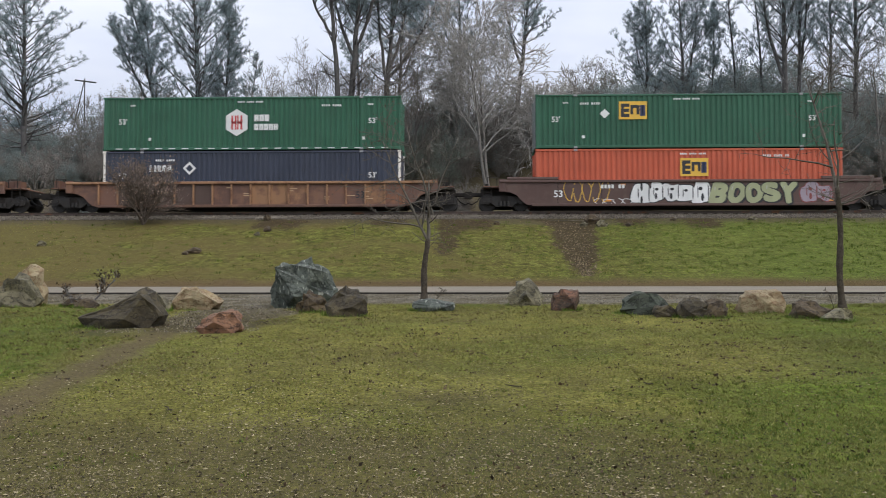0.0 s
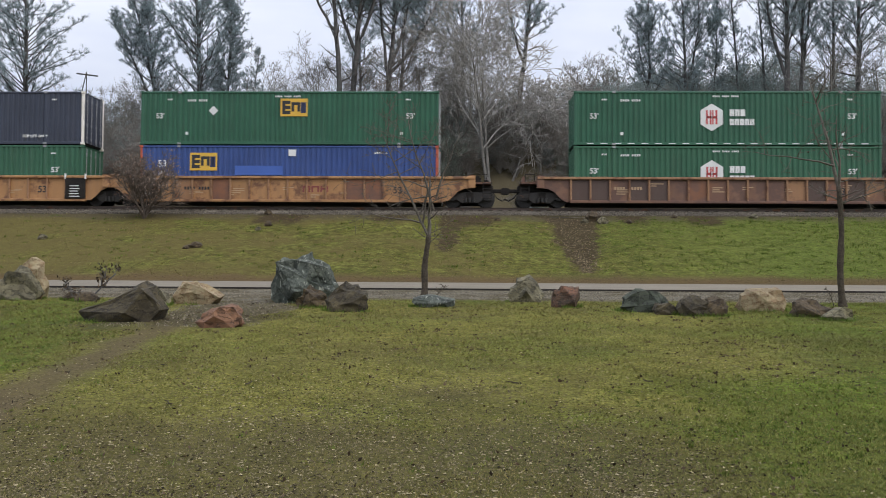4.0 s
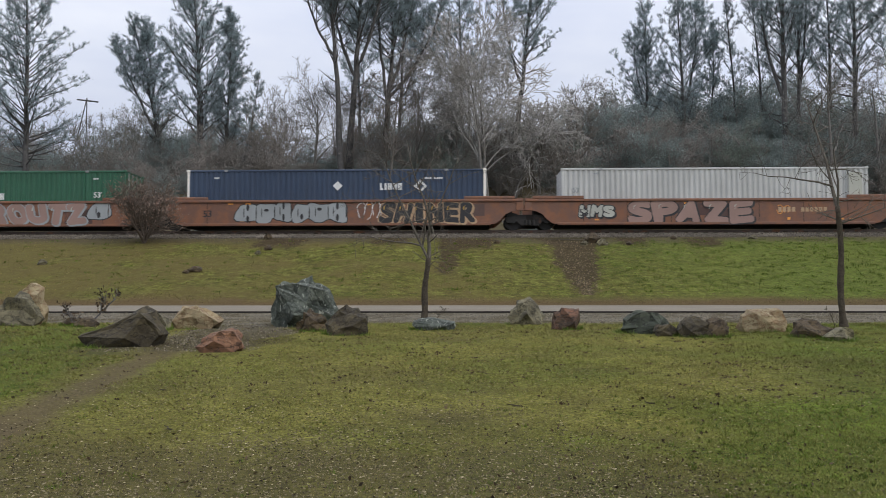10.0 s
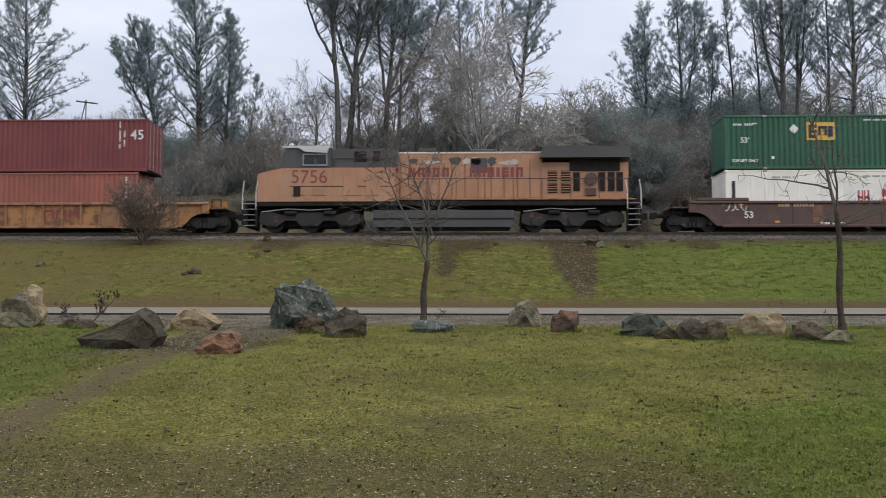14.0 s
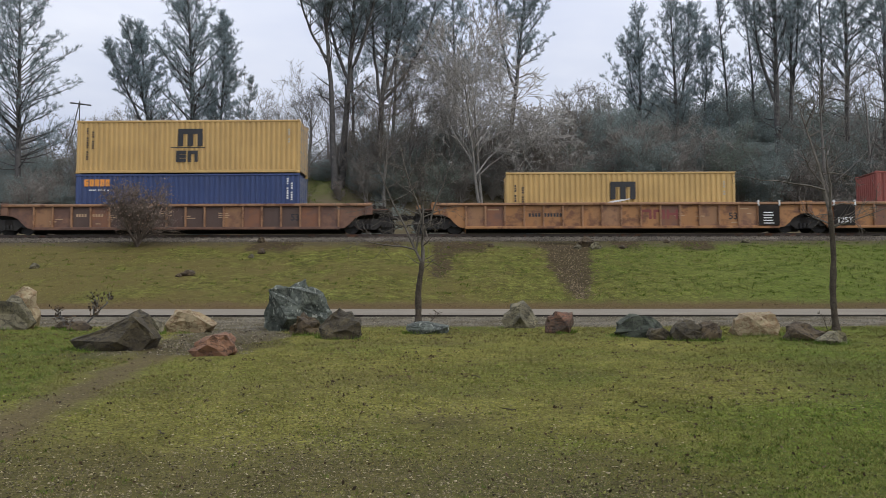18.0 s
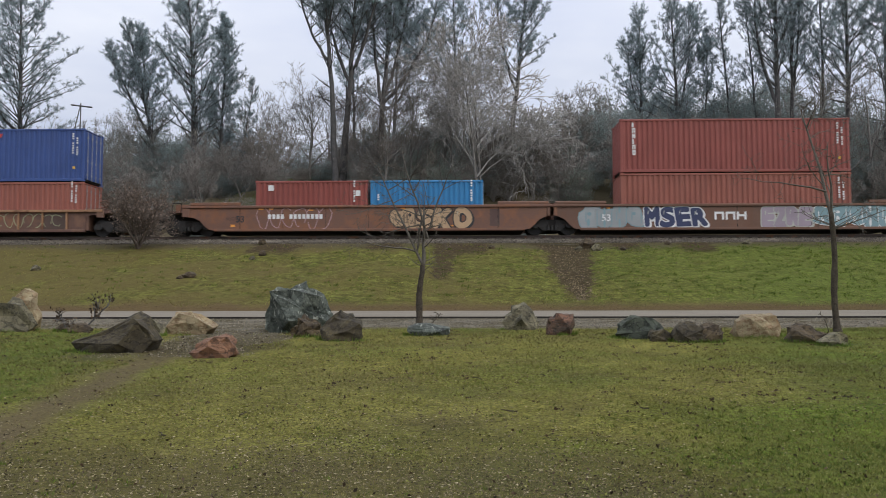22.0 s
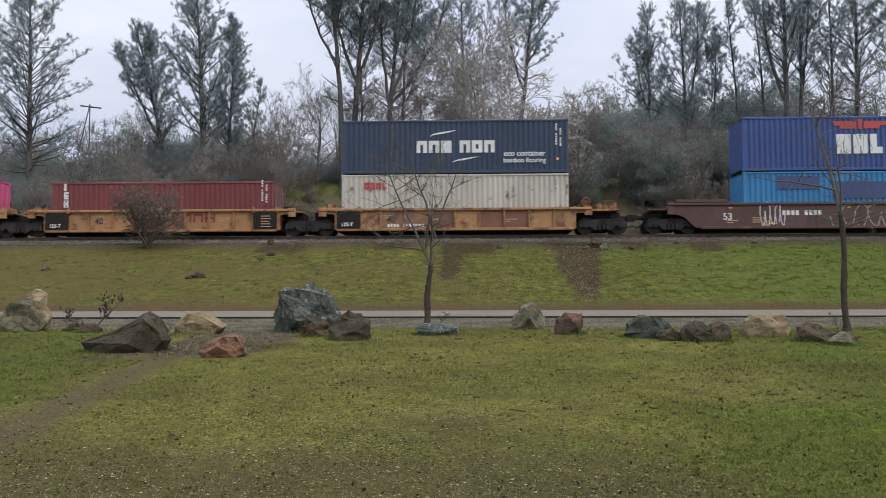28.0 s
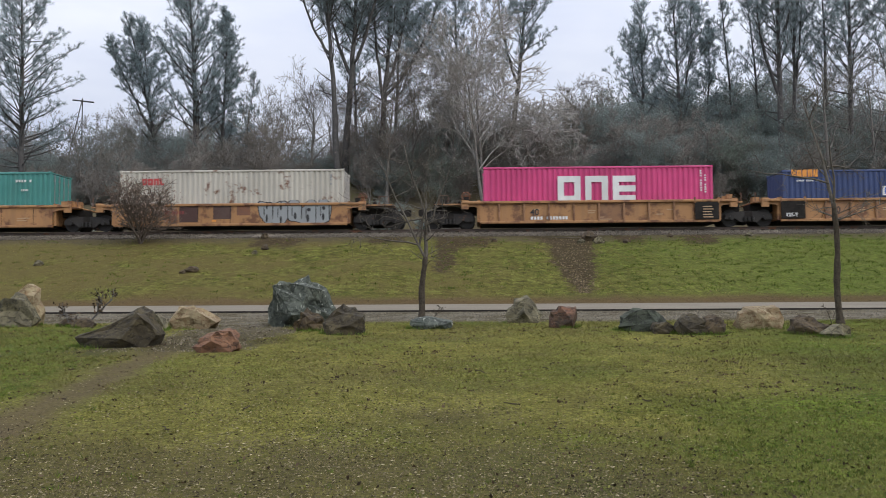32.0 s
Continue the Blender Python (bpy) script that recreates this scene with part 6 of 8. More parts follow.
# ---------------------------------------------------------------- locomotive
def build_locomotive():
    lo = thing("locomotive", "weathered yellow and grey diesel locomotive with peeling paint", "locomotive")
    y, g, d = M["loco"], M["locogrey"], M["dark"]
    part("underframe", Shape().bar(-10.4, 10.4, -1.45, 1.45, 1.38, 1.68, 0.03), d, lo)
    part("walkway", Shape().bar(-2.6, 10.3, -1.52, 1.52, 1.68, 1.76, 0.02), M["ochre"], lo, "dirty yellow walkway edge")
    # nose and cab, full width
    nose = [(-9.85, 1.62), (-9.85, 3.05), (-9.75, 3.15), (-8.55, 3.42), (-2.45, 3.42), (-2.45, 1.62)]
    part("wide_body", Shape().prism(nose, -1.5, 1.5), y, lo)
    part("cab", Shape().prism([(-8.55, 3.40), (-8.45, 4.25), (-8.15, 4.55), (-5.9, 4.60), (-5.9, 3.40)], -1.42, 1.42), g, lo, "grey cab upper half")
    part("cab_roof", Shape().bar(-8.5, -5.9, -1.5, 1.5, 4.52, 4.64, 0.05), M["grey"], lo, "pale grey cab roof edge")
    part("equipment_hood", Shape().prism([(-5.9, 3.40), (-5.9, 4.50), (-2.3, 4.50), (-2.3, 3.40)], -1.25, 1.25), g, lo, "dark grey equipment hood")
    part("red_stripe", Shape().box(-5.9, -2.3, -1.265, -1.25, 3.42, 3.50), M["l_red"], lo)
    for x0, x1 in ((-7.35, -6.75), (-6.68, -6.15)):
        w = part("cab_window", Shape().bar(x0, x1, -1.47, -1.40, 3.62, 4.15, 0.03), M["glass"], lo)
        fr = Shape()
        for a, b, c, e in ((x0 - 0.06, x0, 3.56, 4.21), (x1, x1 + 0.06, 3.56, 4.21), (x0, x1, 3.56, 3.62), (x0, x1, 4.15, 4.21)):
            fr.box(a, b, -1.48, -1.41, c, e)
        part("window_frame", fr, M["steel"], w)
    part("sun_visor", Shape().prism([(-7.6, 4.50), (-6.0, 4.50), (-6.1, 4.22), (-7.3, 4.30)], -1.62, -1.42), M["grey"], lo)
    part("windscreen", Shape().prism([(-8.47, 3.55), (-8.42, 4.2), (-8.40, 4.2), (-8.45, 3.55)], -1.2, 1.2), M["glass"], lo)
    for x0, x1 in ((-3.75, -3.1), (-2.75 + 0.0, -2.35)):
        part("inspection_hatch", Shape().bar(x0 - 0.9, x1 - 0.9, -1.29, -1.24, 3.80, 4.36, 0.03), d, lo)
    for x in (-8.0, -6.9, -5.2, -4.0):
        part("side_door", Shape().bar(x, x + 0.75, -1.53, -1.49, 1.95, 3.0 if x > -5.5 else 2.35, 0.02), y, lo)
    part("battery_box", Shape().bar(-7.9, -7.5, -1.54, -1.49, 1.9, 2.45, 0.02), d, lo)
    part("seam", Shape().box(-8.1, -2.6, -1.512, -1.498, 2.42, 2.45), d, lo)
    # long hood
    part("engine_hood", Shape().prism([(-2.45, 1.76), (-2.45, 4.10), (-2.3, 4.28), (5.4, 4.28), (5.4, 1.76)], -0.95, 0.95), y, lo)
    for k in range(11):
        x = -2.2 + k * 0.70
        part("hood_door", Shape().bar(x + 0.02, x + 0.66, -1.0, -0.94, 1.86, 3.95, 0.02), y, lo)
    rg = random.Random(6)
    for k in range(9):
        x = -1.6 + k * 0.72 + rg.uniform(-0.2, 0.2)
        n, cz, rx, rz = 11, rg.uniform(3.68, 3.9), rg.uniform(0.22, 0.5), rg.uniform(0.08, 0.28)
        flake = [(x + rx * math.cos(6.28319 * j / n) * rg.uniform(0.6, 1.15), min(4.08, cz + rz * math.sin(6.28319 * j / n) * rg.uniform(0.6, 1.2))) for j in range(n)]
        part("peeling_patch", Shape().prism(flake, -1.006 - 0.0004 * k, -1.0), M["locopale"] if k % 3 else g, lo)
    part("hood_pipe", Shape().tube([(-5.8, -1.30, 3.98), (-2.4, -1.30, 3.98)], [0.022, 0.022], 5), M["brown"], lo)
    for x in (-5.7, -4.6, -3.5, -2.5):
        part("pipe_post", Shape().tube([(x, -1.30, 3.42), (x, -1.30, 3.98)], [0.02, 0.02], 5), M["brown"], lo)
    part("roof_strip", Shape().bar(-2.3, 5.4, -0.97, 0.97, 4.22, 4.36, 0.04), M["locopale"], lo, "pale peeling hood roof")
    for x, w, h in ((-1.2, 0.9, 0.30), (1.6, 1.4, 0.22), (3.4, 0.7, 0.38)):
        part("exhaust" if x > 3 else "roof_box", Shape().bar(x, x + w, -0.5, 0.5, 4.36, 4.36 + h, 0.05), g, lo)
    part("blistered_patch", Shape().box(1.6, 2.5, -1.008, -0.998, 3.2, 4.0), g, lo)
    part("radiator_body", Shape().prism([(5.4, 1.76), (5.4, 3.75), (10.05, 3.75), (10.05, 1.76)], -1.05, 1.05), y, lo)
    part("radiator_wing", Shape().prism([(5.3, 3.95), (5.5, 4.55), (10.1, 4.55), (10.1, 3.95)], -1.52, 1.52), g, lo, "dark overhanging radiator wing")
    part("radiator_grille", Shape().prism([(6.9, 3.28), (6.9, 3.95), (9.6, 3.95), (9.6, 3.28)], -1.10, 1.10), d, lo)
    for x, a, b in ((5.75, 2.75, 3.3), (5.75, 2.1, 2.65), (6.45, 2.75, 3.3), (6.45, 2.1, 2.65)):
        q = part("louvre", Shape().bar(x, x + 0.5, -1.09, -1.04, a, b, 0.01), d, lo)
        sl = Shape()
        for k in range(4):
            sl.box(x, x + 0.5, -1.105, -1.09, a + 0.07 + k * 0.13, a + 0.11 + k * 0.13)
        part("slat", sl, y, q)
    for x in (7.1, 8.45, 8.95, 9.4):
        part("louvre", Shape().bar(x, x + 0.36, -1.09, -1.04, 2.2, 3.2, 0.01), d, lo)
    part("blower_housing", Shape().disc(8.05, -1.18, -1.04, 2.85, 0.34, 16), M["brown"], lo)
    part("blower_box", Shape().bar(7.75, 8.3, -1.15, -1.04, 1.95, 2.35, 0.03), M["brown"], lo)
    # fuel tank
    tank = [(-3.6, 0.55), (-3.6, 1.15), (3.9, 1.15), (3.9, 0.55), (3.75, 0.25), (-3.45, 0.25)]
    part("fuel_tank", Shape().prism(tank, -1.42, 1.42), g, lo, "grey fuel tank")
    part("tank_ledge", Shape().bar(-3.62, 3.92, -1.46, -1.40, 0.66, 0.74, 0.01), d, lo)
    # bogies
    for c in (-7.05, 7.05):
        s = Shape()
        for yy in (-1.22, 1.06):
            o = [(-2.75, 0.50), (-2.7, 0.95), (-2.2, 1.12), (-1.5, 0.92), (-0.6, 1.05), (0.6, 1.05), (1.5, 0.92), (2.2, 1.12), (2.7, 0.95), (2.75, 0.50), (2.35, 0.35), (1.7, 0.35), (1.35, 0.62), (0.75, 0.62), (0.45, 0.33), (-0.45, 0.33), (-0.75, 0.62), (-1.35, 0.62), (-1.7, 0.35), (-2.35, 0.35)]
            s.prism(o, yy, yy + 0.16)
            for k in (-2.0, 0.0, 2.0):
                s.disc(k, yy - 0.10 if yy < 0 else yy + 0.16, yy if yy < 0 else yy + 0.26, 0.53, 0.19, 14)
                s.box(k - 0.26, k + 0.26, yy - 0.04 if yy < 0 else yy + 0.16, yy if yy < 0 else yy + 0.20, 0.30, 0.80)
        t = part("truck", s, M["trucksteel"], lo, "three-axle cast bogie, grimy grey")
        t.location = (c, 0, 0)
        part("inner_frame", Shape().bar(-2.7, 2.7, -0.62, 0.62, 0.30, 1.36, 0.05), d, t)
        part("brake_cylinder", Shape().tube([(-1.3, -1.3, 1.02), (-0.7, -1.3, 1.02)], [0.12, 0.12], 10), d, t)
        part("brake_cylinder", Shape().tube([(0.8, -1.3, 1.02), (1.4, -1.3, 1.02)], [0.12, 0.12], 10), d, t)
        part("sand_pipe", Shape().tube([(-2.6, -1.2, 1.1), (-1.2, -1.25, 1.25), (0.0, -1.25, 1.18), (1.2, -1.25, 1.25)], [0.03] * 4, 5), M["grey"], t)
        for k in (-2.0, 0.0, 2.0):
            wheelset(t, k, 0.53, BIG_WHEELS)
    # steps, pilots, couplers
    for q in (-1, 1):
        part("pilot", Shape().bar(min(q * 10.35, q * 10.5), max(q * 10.35, q * 10.5), -1.4, 1.4, 0.25, 1.68, 0.03), d, lo)
        for k in range(5):
            part("step", Shape().bar(min(q * 9.95, q * 10.6), max(q * 9.95, q * 10.6), -1.52, -1.15, 0.32 + k * 0.29, 0.36 + k * 0.29, 0.01), M["steel"], lo)
        for x in (q * 9.9, q * 10.62):
            part("step_side", Shape().bar(x - 0.03, x + 0.03, -1.52, -1.2, 0.28, 1.7, 0.01), d, lo)
            part("grab_rail", Shape().tube([(x, -1.53, 1.2), (x, -1.53, 2.1), (x - 0.08 * q, -1.53, 2.75)], [0.025] * 3, 6), M["l_white"], lo)
        c = Shape()
        c.bar(min(q * 10.4, q * 10.95), max(q * 10.4, q * 10.95), -0.12, 0.12, 0.82, 1.02, 0.03)
        c.bar(min(q * 10.85, q * 11.2), max(q * 10.85, q * 11.2), -0.2, 0.2, 0.74, 1.1, 0.06)
        part("coupler", c, d, lo)
        part("ditch_light", Shape().disc(q * 10.3, -1.40, -1.30, 1.55, 0.1, 12), M["lamp"], lo)
    # handrails
    for k in range(9):
        x = -2.2 + k * 1.52
        part("rail_post", Shape().tube([(x, -1.5, 1.7), (x, -1.5, 2.82)], [0.022, 0.022], 5), M["brown"], lo)
    part("handrail", Shape().tube([(-2.3, -1.5, 2.82), (10.0, -1.5, 2.82), (10.3, -1.5, 2.5)], [0.024] * 3, 6), M["brown"], lo)
    o = part("lettering", letters("5756", 1.0, 0.0), M["l_maroon"], lo)
    o.location = (-7.05, -1.506, 2.92)
    s = Shape()
    glyphs(s, "pnion", -1.75, 2.98, 0.52, -1.005, 0.72, 0.24, 0.28)
    glyphs(s, "nnnitin", 1.55, 2.98, 0.52, -1.01, 0.72, 0.2, 0.28)
    part("brand_bars", s, M["l_maroon"], lo, "faded dark red brand bars")
    return lo


LOCO = build_locomotive()


# ---------------------------------------------------------------- boulders
def boulder(x, y, w, d, h, key, seed, label, profile=((-0.7, 0.6), (-0.2, 1.0), (0.4, 0.9), (0.8, 0.5)), rough=1.0, cuts=3):
    """A broken rock: the hull of a few corners under the given crest, its faces then split and roughened.
    y is where its near foot stands."""
    rng = random.Random(seed)
    bm = bmesh.new()
    j = lambda a: rng.uniform(-a, a)
    for u, t in profile:
        for v in (rng.uniform(-0.6, -0.1), 0.6):
            fall = 1 - 0.35 * max(0, -v) * rng.uniform(0.0, 1.6)
            bm.verts.new((u * w / 2 + j(0.02) * w, v * d / 2 + j(0.08) * d, t * fall * h))
    for a, z in ((-0.97, 0.28), (0.97, 0.3), (rng.uniform(-0.6, 0.5), 0.35)):
        for v in (-0.92, 0.9):
            if abs(a) > 0.9:
                v *= 0.45
            bm.verts.new((a * w / 2 + j(0.03) * w, v * d / 2 + j(0.06) * d, z * h * rng.uniform(0.5, 1.4)))
    for a in (-0.8, 0.8):
        for v in (-0.6, 0.7):
            bm.verts.new((a * 0.85 * w / 2 + j(0.04) * w, v * d / 2 + j(0.05) * d, -0.16 * h))
    hull = bmesh.ops.convex_hull(bm, input=bm.verts)
    bmesh.ops.delete(bm, geom=list({g for g in hull["geom_interior"] if isinstance(g, bmesh.types.BMVert)}), context="VERTS")
    bmesh.ops.triangulate(bm, faces=bm.faces)
    bmesh.ops.subdivide_edges(bm, edges=[e for e in bm.edges if e.calc_length() > 0.3 * h], cuts=1)
    bmesh.ops.triangulate(bm, faces=bm.faces)
    bm.normal_update()
    for q in bm.verts:
        q.co += q.normal * rng.uniform(-0.12, 0.065) * min(w, h * 1.3) * rough
    bmesh.ops.subdivide_edges(bm, edges=[e for e in bm.edges if e.calc_length() > 0.10 * h], cuts=cuts, use_grid_fill=True)
    bmesh.ops.triangulate(bm, faces=bm.faces)
    bm.normal_update()
    off = Vector((seed * 3.7, seed * 1.3, seed * 0.7))
    size = min(w, h * 1.4)
    for q in bm.verts:
        p = q.co / size + off
        step = noise.noise(p * 2.2)
        r = 0.045 * step + 0.05 * abs(noise.noise(p * 4.5)) - 0.03 * max(0, 0.12 - abs(noise.noise(p * 3.1 + Vector((5, 2, 1))))) * 8 + 0.022 * noise.noise(p * 11) + 0.012 * noise.noise(p * 25)
        q.co += q.normal * r * size * 0.36 * rough
    me = bpy.data.meshes.new("boulder")
    bm.to_mesh(me)
    bm.free()
    me.polygons.foreach_set("use_smooth", [False] * len(me.polygons))
    cy = y + d * 0.42
    return solid("boulder", me, M[key], label, "boulder", "boulders along the lawn", at=(x, cy, ground_z(x, cy)))


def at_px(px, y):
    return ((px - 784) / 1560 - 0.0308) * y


def build_boulders():
    boulder(-4.03, 21.0, 1.68, 1.4, 1.24, "rock_green", 23, "large blue-green veined boulder beside smaller brown rocks", ((-0.98, 0.42), (-0.72, 0.78), (-0.42, 0.99), (0.08, 1.0), (0.2, 0.82), (0.55, 0.5), (0.95, 0.2)), 1.3, 4)
    boulder(-3.58, 19.7, 0.80, 0.6, 0.54, "rock_brown", 4, "reddish brown rock leaning on the large boulder", ((-0.5, 0.55), (-0.2, 0.95), (0.5, 0.8), (0.9, 0.3)), 1.5)
    boulder(-2.66, 18.85, 0.93, 0.8, 0.62, "rock_dark", 5, "dark brown boulder with a paler top", ((-0.55, 0.75), (-0.15, 1.0), (0.35, 0.92), (0.85, 0.72)))
    boulder(-6.58, 16.15, 1.58, 1.0, 0.72, "rock_dark", 6, "wide dark olive-brown boulder in the grass", ((-0.95, 0.18), (-0.5, 0.42), (0.05, 0.8), (0.4, 1.0), (0.62, 0.88), (0.95, 0.3)), 0.8, 4)
    boulder(-7.25, 20.1, 0.56, 0.5, 0.48, "rock_grey", 7, "small pointed grey-brown rock on gravel", ((-0.6, 0.95), (-0.1, 0.9), (0.6, 0.55)))
    boulder(-6.55, 20.6, 1.2, 0.8, 0.57, "rock_pale", 8, "pale buff boulder with an orange stain", ((-0.8, 0.8), (-0.6, 1.0), (0.0, 0.92), (0.5, 0.66), (0.9, 0.3)))
    boulder(-4.38, 15.2, 0.80, 0.6, 0.41, "rock_red", 9, "low red-brown rock at the gravel's edge", ((-0.75, 0.55), (-0.2, 0.85), (0.3, 1.0), (0.8, 0.7)))
    boulder(-11.3, 21.4, 1.2, 0.9, 0.80, "rock_grey", 10, "tall pale grey boulder under an orange cap", ((-0.7, 0.8), (-0.2, 1.0), (0.4, 0.9), (0.8, 0.4)))
    boulder(-11.15, 21.9, 0.72, 0.7, 1.02, "rock_pale", 31, "pale orange rock behind a grey boulder", ((-0.6, 0.85), (-0.1, 1.0), (0.5, 0.9)))
    boulder(-9.95, 21.6, 0.5, 0.4, 0.22, "rock_brown", 11, "low brown stone under a shrub")
    boulder(-9.45, 21.3, 0.66, 0.4, 0.24, "rock_brown", 33, "low brown stone under a shrub")
    boulder(-0.84, 20.35, 1.06, 0.6, 0.28, "rock_green", 12, "flat blue-green slab of rock at the tree's foot", ((-0.9, 0.8), (-0.3, 1.0), (0.3, 0.95), (0.9, 0.7)), 0.7)
    boulder(1.41, 22.1, 0.94, 0.8, 0.69, "rock_grey", 13, "grey peaked boulder on the gravel", ((-0.6, 0.7), (-0.25, 1.0), (0.15, 0.95), (0.7, 0.45)))
    boulder(2.22, 20.5, 0.70, 0.6, 0.52, "rock_redtop", 14, "dark rock with a rusty red top", ((-0.75, 0.75), (-0.2, 1.0), (0.3, 0.9), (0.85, 0.9)))
    boulder(3.81, 19.1, 1.10, 0.7, 0.50, "rock_deep", 15, "dark green angular boulder", ((-0.8, 0.55), (-0.3, 0.95), (0.1, 1.0), (0.7, 0.75), (0.95, 0.35)))
    boulder(4.14, 18.7, 0.54, 0.4, 0.26, "rock_dark", 17, "small dark rock against a green boulder", ((-0.7, 0.9), (0.2, 1.0), (0.8, 0.6)))
    boulder(4.70, 18.55, 0.70, 0.6, 0.45, "rock_dark", 18, "low dark brown boulder beside a paler one", ((-0.8, 0.75), (-0.4, 1.0), (0.4, 0.85), (0.9, 0.7)))
    boulder(5.16, 18.5, 0.50, 0.5, 0.42, "rock_brown", 34, "brown rock against a darker boulder", ((-0.6, 0.8), (0.2, 1.0), (0.8, 0.7)))
    boulder(6.50, 19.6, 1.06, 0.8, 0.53, "rock_pale", 19, "rounded buff boulder with brown patches", ((-0.85, 0.7), (-0.5, 0.92), (0.2, 1.0), (0.75, 0.98), (0.92, 0.6)), 0.6)
    boulder(7.03, 18.15, 0.84, 0.6, 0.40, "rock_brown", 20, "low brown rock near the young tree", ((-0.85, 0.8), (-0.3, 1.0), (0.2, 0.9), (0.85, 0.45)))
    boulder(7.27, 17.5, 0.60, 0.5, 0.29, "rock_grey", 21, "small rough grey rock near the young tree", ((-0.3, 0.7), (0.3, 1.0), (0.8, 0.7)))
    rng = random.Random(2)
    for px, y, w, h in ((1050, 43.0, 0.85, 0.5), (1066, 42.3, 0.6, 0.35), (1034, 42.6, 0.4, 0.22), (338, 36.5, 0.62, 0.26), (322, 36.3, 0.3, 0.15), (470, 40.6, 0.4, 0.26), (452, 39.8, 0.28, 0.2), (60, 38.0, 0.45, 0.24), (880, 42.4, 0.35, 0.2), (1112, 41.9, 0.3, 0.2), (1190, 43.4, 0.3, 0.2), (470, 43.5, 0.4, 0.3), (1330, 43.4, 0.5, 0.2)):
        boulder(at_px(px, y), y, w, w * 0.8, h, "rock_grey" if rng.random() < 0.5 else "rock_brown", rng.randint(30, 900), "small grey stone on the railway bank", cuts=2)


build_boulders()


# ---------------------------------------------------------------- trees
def limb(s, rng, p, d, length, r, level, tips, cfg):
    """A branch and, from it, thinner ones. tips gathers where leaves may sit."""
    n = 5 if level < 2 else 4
    pts, rad = [tuple(p)], [r]
    q, e = Vector(p), Vector(d)
    step = length / n
    for i in range(n):
        w = cfg["wander"]
        e = (e + Vector((rng.uniform(-w, w), rng.uniform(-w, w), rng.uniform(-w, w) + cfg["rise"]))).normalized()
        q = q + e * step
        pts.append(tuple(q))
        rad.append(max(cfg["thin"], r * (1 - 0.72 * (i + 1) / n)))
    s.tube(pts, rad, 6 if level == 0 else (4 if level < 3 else 3))
    if level >= cfg["levels"]:
        tips.append((pts[-1], tuple(e)))
        tips.append((pts[2], tuple(e)))
        return
    for k in range(cfg["forks"][min(level, len(cfg["forks"]) - 1)]):
        u = rng.uniform(cfg["low"] if level == 0 else 0.25, 1.0) * n
        i = min(n - 1, int(u))
        f = u - i
        b = Vector(pts[i]).lerp(Vector(pts[i + 1]), f)
        a = (Vector(pts[i + 1]) - Vector(pts[i])).normalized()
        side = a.cross(Vector((rng.uniform(-1, 1), rng.uniform(-1, 1), rng.uniform(-1, 1)))).normalized()
        t = radians(rng.uniform(*cfg["angle"]))
        g = (a * math.cos(t) + side * math.sin(t)).normalized()
        rr = rad[i] * rng.uniform(0.45, 0.68)
        limb(s, rng, b, g, length * rng.uniform(*cfg["shrink"]) * (1 - 0.25 * u / n), rr, level + 1, tips, cfg)


def leaves_mesh(name, tips, per, spread, size, rng, thin=0.5):
    """Small pointed leaves round the tips."""
    t = np.array([p for p, _ in tips])
    k = len(t) * per
    c = np.repeat(t, per, 0) + rng.normal(0, spread, (k, 3))
    a = rng.normal(0, 1, (k, 3))
    a /= np.linalg.norm(a, axis=1)[:, None]
    b = np.cross(a, rng.normal(0, 1, (k, 3)))
    b /= np.linalg.norm(b, axis=1)[:, None]
    s = (size * rng.uniform(0.6, 1.3, k))[:, None]
    v = np.stack([c - a * s, c + b * s * thin, c + a * s, c - b * s * thin], 1)
    return raw_mesh(name, v.reshape(-1, 3), k, 4)


